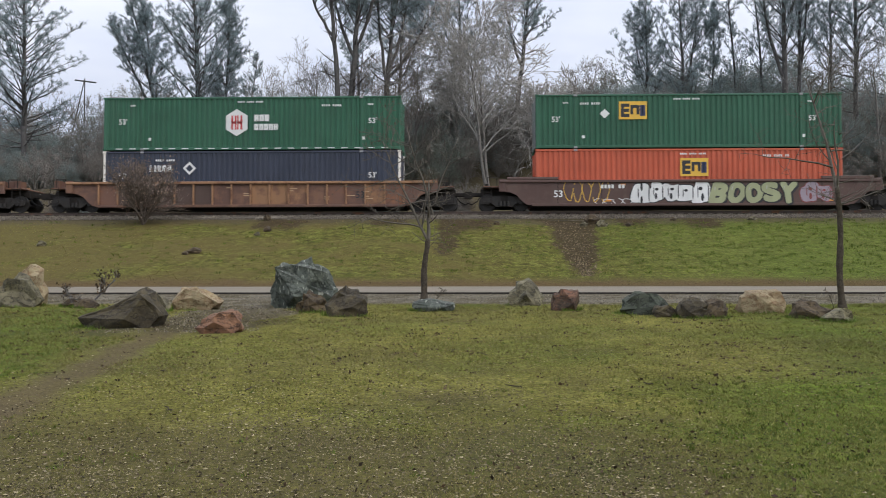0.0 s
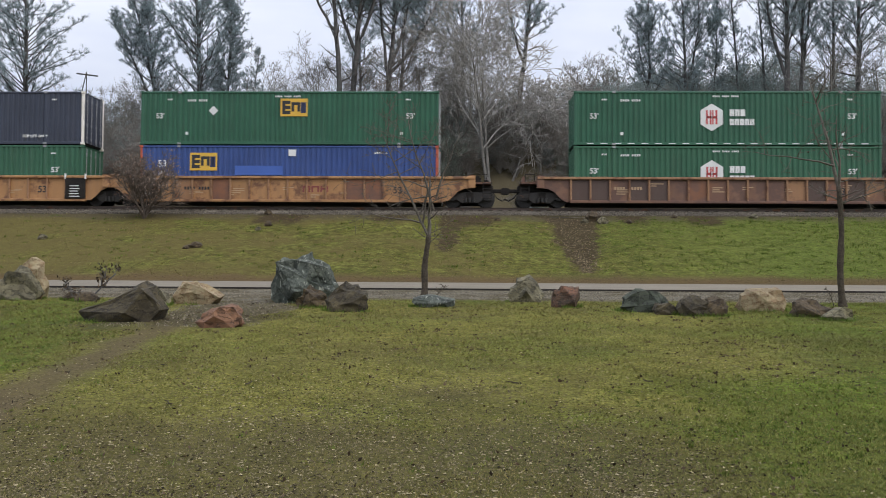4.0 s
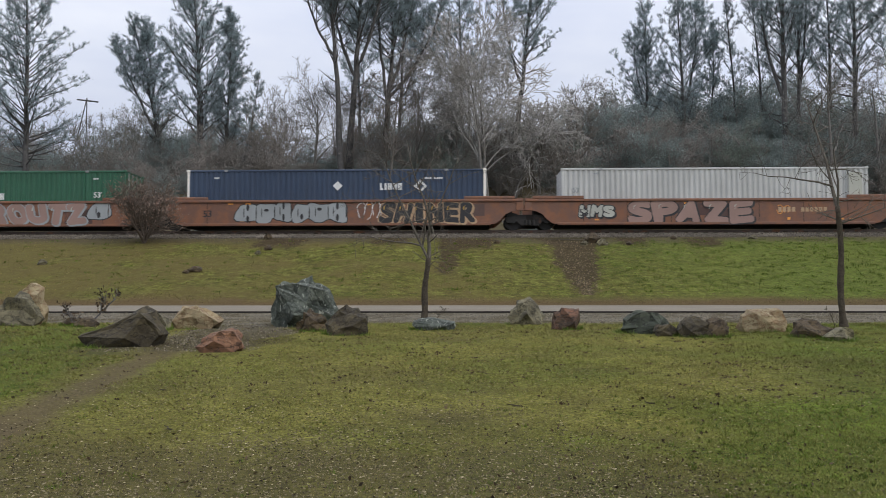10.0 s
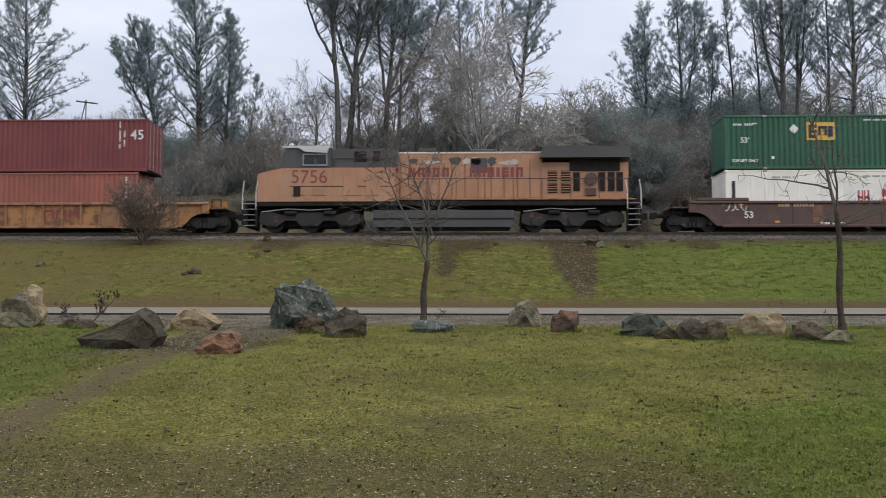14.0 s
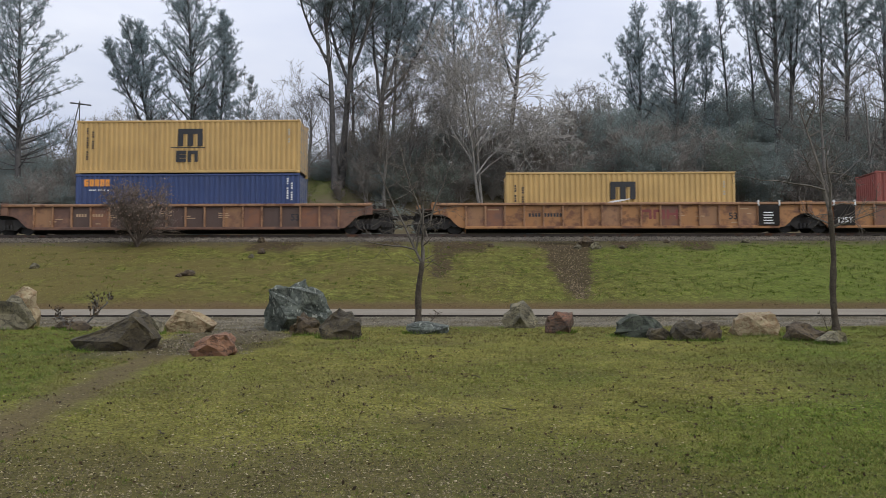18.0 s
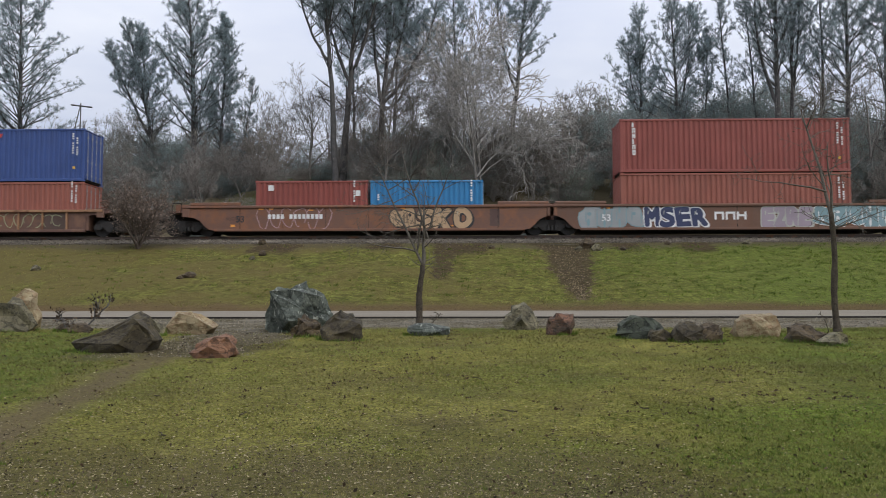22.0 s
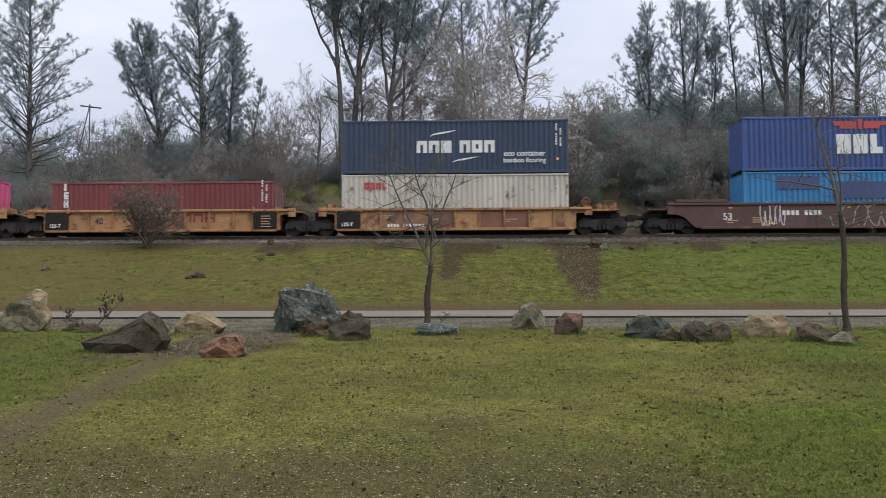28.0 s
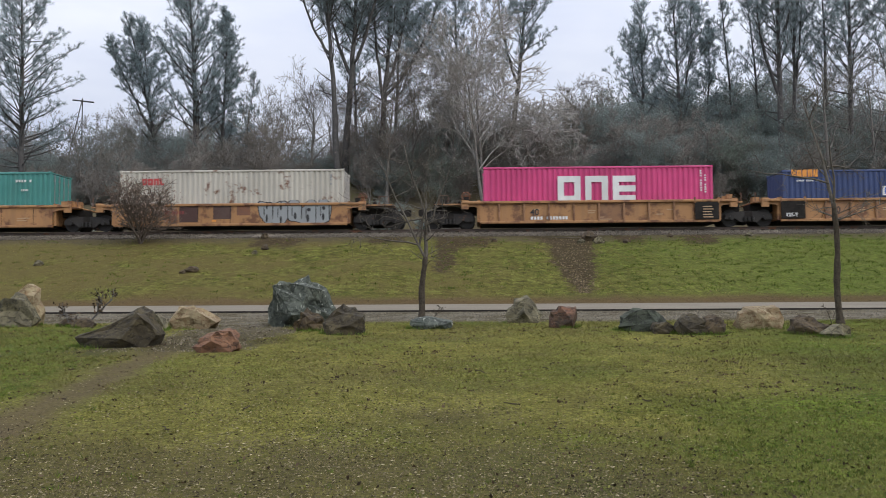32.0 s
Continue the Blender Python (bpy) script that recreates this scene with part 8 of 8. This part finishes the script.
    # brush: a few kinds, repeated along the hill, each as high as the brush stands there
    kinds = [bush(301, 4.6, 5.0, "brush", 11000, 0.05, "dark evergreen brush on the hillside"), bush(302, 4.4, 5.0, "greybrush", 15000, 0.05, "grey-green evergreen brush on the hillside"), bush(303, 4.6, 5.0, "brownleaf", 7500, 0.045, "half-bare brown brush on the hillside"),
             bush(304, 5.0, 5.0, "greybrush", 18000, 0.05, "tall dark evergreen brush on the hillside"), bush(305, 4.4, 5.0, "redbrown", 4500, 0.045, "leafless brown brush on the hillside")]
    crest = ((-200, 215), (60, 225), (120, 262), (160, 250), (200, 215), (450, 222), (520, 250), (600, 240), (660, 205), (760, 190), (900, 205), (990, 215), (1040, 195), (1070, 178), (1110, 165), (1300, 162), (1420, 160), (1520, 175), (1570, 210), (1760, 190))

    def crest_of(px):
        for (a, u), (b, w) in zip(crest, crest[1:]):
            if px <= b:
                return u + (w - u) * (px - a) / (b - a)
        return 200
    rng = random.Random(77)
    used = set()

    def plant(k, px, y, high, wide=1.0):
        x = P(px, y)
        m = Matrix.Translation((x, y, ground_z(x, y) - 0.1)) @ Matrix.Rotation(rng.uniform(0, 6.28), 4, "Z")
        if k not in used:
            used.add(k)
            ob = kinds[k]
            ob.matrix_basis = m
        else:
            ob = copy_thing(kinds[k], m)
        q = min(1.7, max(0.4, high / 5.0)) * wide
        ob.scale = (q, q, high / 5.0)

    for row, (y0, y1, count, drop, share) in enumerate(((70, 84, 74, 0, 1.0), (63, 70, 70, 22, 1.0), (57.5, 63, 60, 62, 0.95))):
        for i in range(count):
            px = -150 + 1870 * (i + rng.random()) / count
            y = rng.uniform(y0, y1)
            g = ground_z(P(px, y), y)
            if 455 < px < 560 and row == 2:
                continue
            if 95 < px < 165 and row < 2 and rng.random() < 0.6 or 480 < px < 590 and row == 0 and rng.random() < 0.5:
                continue
            high = (top(crest_of(px) + drop + rng.uniform(-6, 26), y) - g) * share
            if px < 180 or 440 < px < 620:
                k = rng.choice([2, 4, 1, 3])
            elif px < 440:
                k = rng.choice([2, 1, 1, 3])
            elif px < 1040:
                k = rng.choice([4, 2, 0, 3, 1])
            else:
                k = rng.choice([3, 1, 1, 3, 0, 3])
            plant(k, px, y, max(1.6, high), 1.05 if px > 1040 else 0.9)
    # a far row that closes the hilltop
    for i in range(44):
        px, y = -180 + i * 46 + rng.uniform(-15, 15), rng.uniform(86, 98)
        plant((0, 1, 2, 4)[i % 4], px, y, max(2.0, top(crest_of(px) + 30, y) - ground_z(P(px, y), y)), 1.2)
    # low brush and grass clumps just behind the track
    for i in range(36):
        px, y = rng.uniform(-100, 1660), rng.uniform(52.5, 57)
        if 440 < px < 575:
            continue
        plant(rng.choice([4, 2, 2, 1]), px, y, rng.uniform(1.2, 3.0), 1.3)
    # stunted brush on the mound
    for i in range(16):
        plant(rng.choice([4, 2, 4, 0]), rng.uniform(440, 575), rng.uniform(54.5, 62), rng.uniform(0.5, 1.3), 1.2)
    # lattice pole with wires beyond the trees
    y = 112
    x, z0 = P(122, y), ground_z(P(122, y), y)
    tw = thing("utility_tower", "slender steel lattice tower with crossarms and wires", "tower", (x, y, z0))
    h = top(165, y) - z0
    for a in (-2.9, 1.1):
        part("leg", Shape().tube([(a, 0, 0), (1.1, 0, h)], [0.10, 0.07], 4), M["locogrey"], tw)
    br = Shape()
    for k in range(6):
        u, w = k / 6, (k + 1) / 6
        f = lambda a, t: (a + (1.1 - a) * t, 0, h * t)
        br.tube([f(-2.9, u), f(1.1, w)], [0.05, 0.05], 3)
        br.tube([f(1.1, u), f(-2.9, w)], [0.05, 0.05], 3)
    part("lattice", br, M["locogrey"], tw)
    for a, b, v in ((-6.0, 0.4, 0.55), (0.6, 5.6, 0.64), (-0.2, 2.6, 0.99)):
        part("crossarm", Shape().tube([(a, 0, h * v), (b, 0, h * (v - 0.02))], [0.10, 0.10], 4), M["locogrey"], tw)
    for k in (-5.2, 4.6):
        part("wire", Shape().tube([(k - 22, 6, h * 0.60), (k - 10, 3, h * 0.56), (k, 0, h * 0.58)], [0.03] * 3, 3), M["rubber"], tw)


build_forest()


# ---------------------------------------------------------------- grass, pebbles, fallen leaves
def waves(x, y, f, s):
    """A smooth patchy field between 0 and 1."""
    v = 0
    for k in range(5):
        a = s * 1.7 + k * 2.1
        g = f * (1 + 0.55 * k)
        v = v + np.sin(x * g * np.cos(a) + y * g * np.sin(a) + a * 5) / (1 + 0.35 * k)
    return np.clip(0.5 + v * 0.22, 0, 1)


GX, GY = np.arange(-32, 32.01, 0.5), np.arange(4, 46.01, 0.4)
GZ = np.array([[ground_z(float(a), float(b)) for a in GX] for b in GY])


def flat_z(x, y):
    """The ground's height at many places at once."""
    u, v = np.clip((x + 32) / 0.5, 0, len(GX) - 1.001), np.clip((y - 4) / 0.4, 0, len(GY) - 1.001)
    i, j = u.astype(int), v.astype(int)
    u, v = u - i, v - j
    return (GZ[j, i] * (1 - u) + GZ[j, i + 1] * u) * (1 - v) + (GZ[j + 1, i] * (1 - u) + GZ[j + 1, i + 1] * u) * v


def blades(name, x, y, tall, wide, material, rng, label, tilt=0.5, z=None):
    k = len(x)
    z = flat_z(x, y) if z is None else z
    a = rng.uniform(0, 6.28, k)
    h = tall * rng.uniform(0.45, 1.3, k)
    lx, ly = rng.normal(0, tilt, k) * h, rng.normal(0, tilt, k) * h
    w = wide * rng.uniform(0.6, 1.3, k)
    c, s = np.cos(a) * w, np.sin(a) * w
    v = np.stack([np.stack([x - c, y - s, z - 0.005], -1), np.stack([x + c, y + s, z - 0.005], -1), np.stack([x + lx, y + ly, z + h], -1)], 1)
    solid(name, raw_mesh(name, v.reshape(-1, 3), k, 3), material, label, "grass", kind="stuff")


def on_dirt(x, y):
    """The beaten track, the gravel and the paved path, where little grows."""
    t = np.abs(x - (-0.135 * (y - 8.45) - 4.51)) < 0.36 + 0.15 * np.sin(y * 2.1)
    g = (np.abs(x + 5.3) < 1.2 + 0.3 * np.sin(y * 1.7)) & (y > 15.0)
    return (t & (y < 18)) | (g & (y < 31)) | ((y > 22.6 + 0.4 * np.sin(x * 1.3)) & (y < 31.3))


def bare_soil(x, y):
    """Where the lawn near the camera is worn down to stony soil."""
    return np.clip((8.7 + 2.6 * (waves(x, y, 1.3, 7) - 0.5) * 2 - y) / 2.2, 0, 1) * (1 - np.clip((x - 1.0) / 0.9, 0, 1))


def rich(x, y):
    """The lush corner of the lawn."""
    return np.clip((x - 1.2) / 1.2, 0, 1) * np.clip((11.0 - y) / 2.5, 0, 1)


def build_ground_cover():
    rng = np.random.default_rng(12)

    def lawn(k, y0, y1, power):
        y = y0 + (y1 - y0) * rng.uniform(0, 1, k) ** power
        x = rng.uniform(-0.60, 0.56, k) * y
        return x, y

    x, y = lawn(460000, 5.2, 22.9, 1.45)
    bald = bare_soil(x, y)
    keep = (rng.uniform(0, 1, len(x)) < (0.12 + 1.0 * waves(x, y, 0.9, 1) * (0.35 + 0.65 * waves(x, y, 3.1, 2))) * (1 - 0.8 * bald) + 0.3 * rich(x, y)) & ~(on_dirt(x, y) & (rng.uniform(0, 1, len(x)) < 0.93))
    x, y = x[keep], y[keep]
    dry = rng.uniform(0, 1, len(x)) < 0.2 + 0.35 * waves(x, y, 0.7, 5) + 0.3 * bare_soil(x, y) - 0.4 * rich(x, y) - np.clip((x - 2) * 0.06, -0.12, 0.3)
    far = 0.6 + y / 14
    blades("lawn_grass", x[~dry], y[~dry], 0.016 * far[~dry], 0.0048 * far[~dry], M["grass"], rng, "short patchy green lawn", 1.1)
    blades("dry_lawn_grass", x[dry], y[dry], 0.012 * far[dry], 0.0045 * far[dry], M["straw"], rng, "dry straw among the lawn", 1.4)
    k = 70000
    y = rng.uniform(31.6, 44.3, k)
    x = rng.uniform(-0.62, 0.58, k) * y
    keep = rng.uniform(0, 1, k) < (0.06 + 1.0 * waves(x, y, 0.55, 3) * waves(x, y, 1.7, 4) * (0.3 + waves(x, y, 4.5, 6))) * np.where(np.abs(x - 4.65 - (y - 38) * 0.065) < 0.5 + (y - 34) * 0.13, 0.08, 1.0)
    x, y = x[keep], y[keep]
    off = y > 32.0 + 0.8 * (waves(x, y, 1.9, 9) - 0.5)
    x, y = x[off], y[off]
    dry = rng.uniform(0, 1, len(x)) < np.clip(0.55 - x * 0.022, 0.08, 0.85)
    blades("bank_grass", x[~dry], y[~dry], 0.06, 0.012, M["grass"], rng, "green grass on the railway bank", 0.6)
    blades("dry_bank_grass", x[dry], y[dry], 0.055, 0.012, M["straw"], rng, "dry grass on the railway bank", 0.7)
    k = 5000
    x, y = rng.normal(-11.4, 2.6, k), rng.uniform(55.5, 64, k)
    ok = waves(x, y, 1.6, 21) > 0.4
    x, y = x[ok], y[ok]
    hill = np.array([ground_z(float(a), float(b)) for a, b in zip(x, y)])
    blades("mound_grass", x, y, 0.16, 0.02, M["tuft"], rng, "rough green grass on the mound behind the railway", 0.6, hill)
    # ranker tufts on the bank, most where it is green
    k = 2600
    y0 = rng.uniform(33.2, 43.6, k)
    x0 = rng.uniform(-0.62, 0.58, k) * y0
    ok = rng.uniform(0, 1, k) < np.clip(0.3 + x0 * 0.035, 0.12, 1) * np.where(np.abs(x0 - 4.62 - (y0 - 38) * 0.042) < 0.6 + (y0 - 34) * 0.12, 0.05, 1.0)
    x0, y0 = np.repeat(x0[ok], 14), np.repeat(y0[ok], 14)
    x, y = x0 + rng.normal(0, 0.10, len(x0)), y0 + rng.normal(0, 0.08, len(x0))
    blades("bank_tufts", x, y, 0.075, 0.014, M["tuft"], rng, "dark green tufts of longer grass on the railway bank", 0.5)
    k = 120000
    y = 5.2 + 17 * rng.uniform(0, 1, k) ** 1.5
    x = rng.uniform(-0.60, 0.56, k) * y
    keep = rng.uniform(0, 1, k) < 0.10 + 1.0 * bare_soil(x, y) * (0.4 + 0.6 * waves(x, y, 2.7, 8)) - 0.3 * rich(x, y) - 0.3 * (x < -0.135 * (y - 8.45) - 5.1)
    scatter_stones("lawn_pebbles", x[keep], y[keep], flat_z(x[keep], y[keep]), 0.005, 0.014, M["soilstone"], rng, "small brown pebbles strewn through the thin lawn", "pebbles")
    # flat chips of pale stone, bark and dry leaf, thicker towards the worn ground
    k = 26000
    y = 5.2 + 17 * rng.uniform(0, 1, k) ** 1.5
    x = rng.uniform(-0.60, 0.56, k) * y
    keep = rng.uniform(0, 1, k) < np.clip(1.2 - (y - 5) * 0.095, 0.06, 0.8) * (0.25 + 0.75 * waves(x, y, 1.2, 17)) * (1 - 0.75 * rich(x, y)) * np.where(x < -0.135 * (y - 8.45) - 5.1, 0.15, 1)
    scatter_stones("lawn_chips", x[keep], y[keep], flat_z(x[keep], y[keep]) + 0.006, 0.005, 0.017, M["pebble"], rng, "pale flat chips of stone and bark on the thin lawn", "chips", 0.4)
    k = 22000
    y = 5.2 + 15 * rng.uniform(0, 1, k) ** 1.4
    x = rng.uniform(-0.60, 0.56, k) * y
    keep = rng.uniform(0, 1, k) < np.clip(1.35 - (y - 5) * 0.14, 0.14, 1) * waves(x, y, 1.5, 19)
    scatter_stones("dark_chips", x[keep], y[keep], flat_z(x[keep], y[keep]) + 0.004, 0.007, 0.018, M["darkchip"], rng, "dark chips of bark and wet leaf on the lawn", "chips", 0.35)
    k = 32000
    y = rng.uniform(15.5, 26.9, k)
    x = rng.uniform(-0.60, 0.56, k) * y
    keep = on_dirt(x, y)
    scatter_stones("gravel", x[keep], y[keep], flat_z(x[keep], y[keep]), 0.012, 0.03, M["gravelstone"], rng, "loose grey gravel beside the paved path", "gravel")
    k = 2400
    y = rng.uniform(33.0, 44.2, k)
    w = 0.45 + (y - 34) * 0.12
    x = np.where(rng.uniform(0, 1, k) < 0.5, 4.62 + (y - 38) * 0.042 + rng.normal(0, 0.5, k) * w, rng.uniform(-0.6, 0.55, k) * y)
    keep = (np.abs(x - 4.65 - (y - 38) * 0.065) < w * 1.5) | (rng.uniform(0, 1, k) < 0.12 + 0.6 * np.clip((y - 41) / 3, 0, 1))
    scatter_stones("bank_rubble", x[keep], y[keep], flat_z(x[keep], y[keep]) + 0.01, 0.012, 0.05, M["rubble"], rng, "loose stones rolled down the bank")
    # low darker tufts, more in the lush parts
    k = 6000
    y0 = 6 + 16.5 * rng.uniform(0, 1, k) ** 1.2
    x0 = rng.uniform(-0.60, 0.56, k) * y0
    ok = (rng.uniform(0, 1, k) < 0.10 * waves(x0, y0, 1.1, 15) + 0.5 * rich(x0, y0) + 0.3 * (x0 < -0.135 * (y0 - 8.45) - 5.1)) & ~on_dirt(x0, y0)
    x0, y0 = np.repeat(x0[ok], 12), np.repeat(y0[ok], 12)
    blades("lawn_tufts", x0 + rng.normal(0, 0.022, len(x0)), y0 + rng.normal(0, 0.022, len(x0)), 0.034, 0.0045, M["tuft"], rng, "small darker tufts in the lawn", 0.8)
    # dead leaves, singly and blown together in small clumps
    k = 3400
    y = np.concatenate([5.2 + 18 * rng.uniform(0, 1, 1400) ** 1.2, rng.uniform(31.2, 33.2, 2000)])
    x = rng.uniform(-0.60, 0.56, k) * y
    ky = 9.5 + 12.5 * rng.uniform(0, 1, 3000) ** 0.7
    kx = rng.uniform(-0.60, 0.56, 3000) * ky
    ok = rng.uniform(0, 1, 3000) < 0.06 + 0.5 * waves(kx, ky, 1.3, 11) ** 2
    kx, ky = np.repeat(kx[ok], 6), np.repeat(ky[ok], 6)
    x, y = np.concatenate([x, kx + rng.normal(0, 0.028, len(kx))]), np.concatenate([y, ky + rng.normal(0, 0.022, len(ky))])
    tips = [((a, b, c + 0.016), (0, 0, 1)) for a, b, c in zip(x, y, flat_z(x, y))]
    solid("fallen_leaves", leaves_mesh("fallen_leaves", tips, 1, 0.004, 0.018, rng, 0.6), M["deadleaf"], "scattered dead leaves on the lawn", "leaves", kind="stuff")
    # longer grass round the boulders' feet
    feet = np.array([(ob.location.x, ob.location.y, ob.dimensions.x, ob.dimensions.y) for ob in bpy.data.objects if ob.name.startswith("boulder") and ob.location.y < 24])
    near = np.repeat(feet, 420, 0)
    a = rng.uniform(0, 6.28, len(near))
    q = rng.uniform(0.42, 0.62, len(near))
    x, y = near[:, 0] + np.cos(a) * near[:, 2] * q, near[:, 1] + np.sin(a) * near[:, 3] * q
    ok = (y < 22.3) & ~on_dirt(x, y) & (waves(x, y, 3.0, 13) > 0.35)
    blades("boulder_grass", x[ok], y[ok], 0.085, 0.007, M["lushgrass"], rng, "longer bright green grass round the boulders", 0.45)
    # twigs dropped on the lawn
    for i in range(8):
        y0 = rng.uniform(6.5, 13)
        x0 = rng.uniform(-0.45, 0.5) * y0
        a, ln = rng.uniform(0, 6.28), rng.uniform(0.08, 0.2)
        pts = [(x0 + math.cos(a) * ln * u + 0.02 * math.sin(u * 5 + i), y0 + math.sin(a) * ln * u, ground_z(x0, y0) + 0.018 + 0.01 * math.sin(u * 4)) for u in (-0.5, -0.2, 0.15, 0.5)]
        solid("fallen_twig", Shape().tube(pts, [0.007, 0.008, 0.006, 0.004], 5), M["bark"], "short broken twig lying on the lawn", "twig", "twigs on the lawn")
    # broad-leaved weeds, on the lawn and the bank
    k = 1500
    y = 6 + 16 * rng.uniform(0, 1, k)
    x = rng.uniform(-0.58, 0.55, k) * y
    x, y = x[~on_dirt(x, y)], y[~on_dirt(x, y)]
    tips = [((a, b, c + 0.02), (0, 0, 1)) for a, b, c in zip(x, y, flat_z(x, y))]
    solid("lawn_weeds", leaves_mesh("lawn_weeds", tips, 3, 0.02, 0.013, rng, 0.6), M["grass"], "small broad-leaved weeds in the lawn", "weeds", kind="stuff")


build_ground_cover()

# ---------------------------------------------------------------- what moves
SPEED = 18.0
# seconds, metres by which the train is ahead of an even run
AHEAD = ((0, 0.0), (1, 0.03), (2, 0.15), (3, 0.28), (3.5, 0.35), (4.5, 0.40), (5.5, 0.43), (6, 0.58), (7, 0.07), (8, 0.05), (9, 0.49), (10, 1.13), (11, 1.05), (12, 0.60), (13, 1.20), (14, 1.25), (14.5, 1.26),
         (15.5, 1.2), (16.5, 1.25), (17, 1.28), (18, 0.56), (19, 0.51), (20, 1.06), (21, 1.08), (22, 0.96), (23, 0.44), (24, 0.35), (25, 0.77), (25.5, 0.69), (26.5, 0.66), (27.5, 0.63), (28, 0.54), (29, -0.13), (30, -0.35), (31, 0.05), (32, -0.2))


def run_of(t):
    for (a, u), (b, w) in zip(AHEAD, AHEAD[1:]):
        if t <= b:
            return SPEED * t + u + (w - u) * (t - a) / (b - a)
    return SPEED * t + AHEAD[-1][1]


def spin(wheels, r):
    """All wheels of one size turn alike: one set of keys serves them."""
    step = 0.0333333
    k = int(round(32 / step))
    walk(wheels[0], [(i * step, Matrix.Rotation(run_of(i * step) / r, 4, "Y")) for i in range(k + 1)])
    first = wheels[0].animation_data
    for w in wheels[1:]:
        w.rotation_mode = "QUATERNION"
        w.animation_data_create()
        w.animation_data.action = first.action
        w.animation_data.action_slot = first.action_slot


def motions():
    for s, car in CARS:
        walk(car, [(t, Matrix.Translation((s + SPEED * t + u, TRACK_Y, RAIL_Z))) for t, u in AHEAD])
    for s, z, box in LOADS:
        walk(box, [(t, Matrix.Translation((s + SPEED * t + u, TRACK_Y, RAIL_Z + z))) for t, u in AHEAD])
    walk(LOCO, [(t, Matrix.Translation((-254.78 + SPEED * t + u, TRACK_Y, RAIL_Z))) for t, u in AHEAD])
    spin(WHEELS, 0.46)
    spin(BIG_WHEELS, 0.53)


motions()
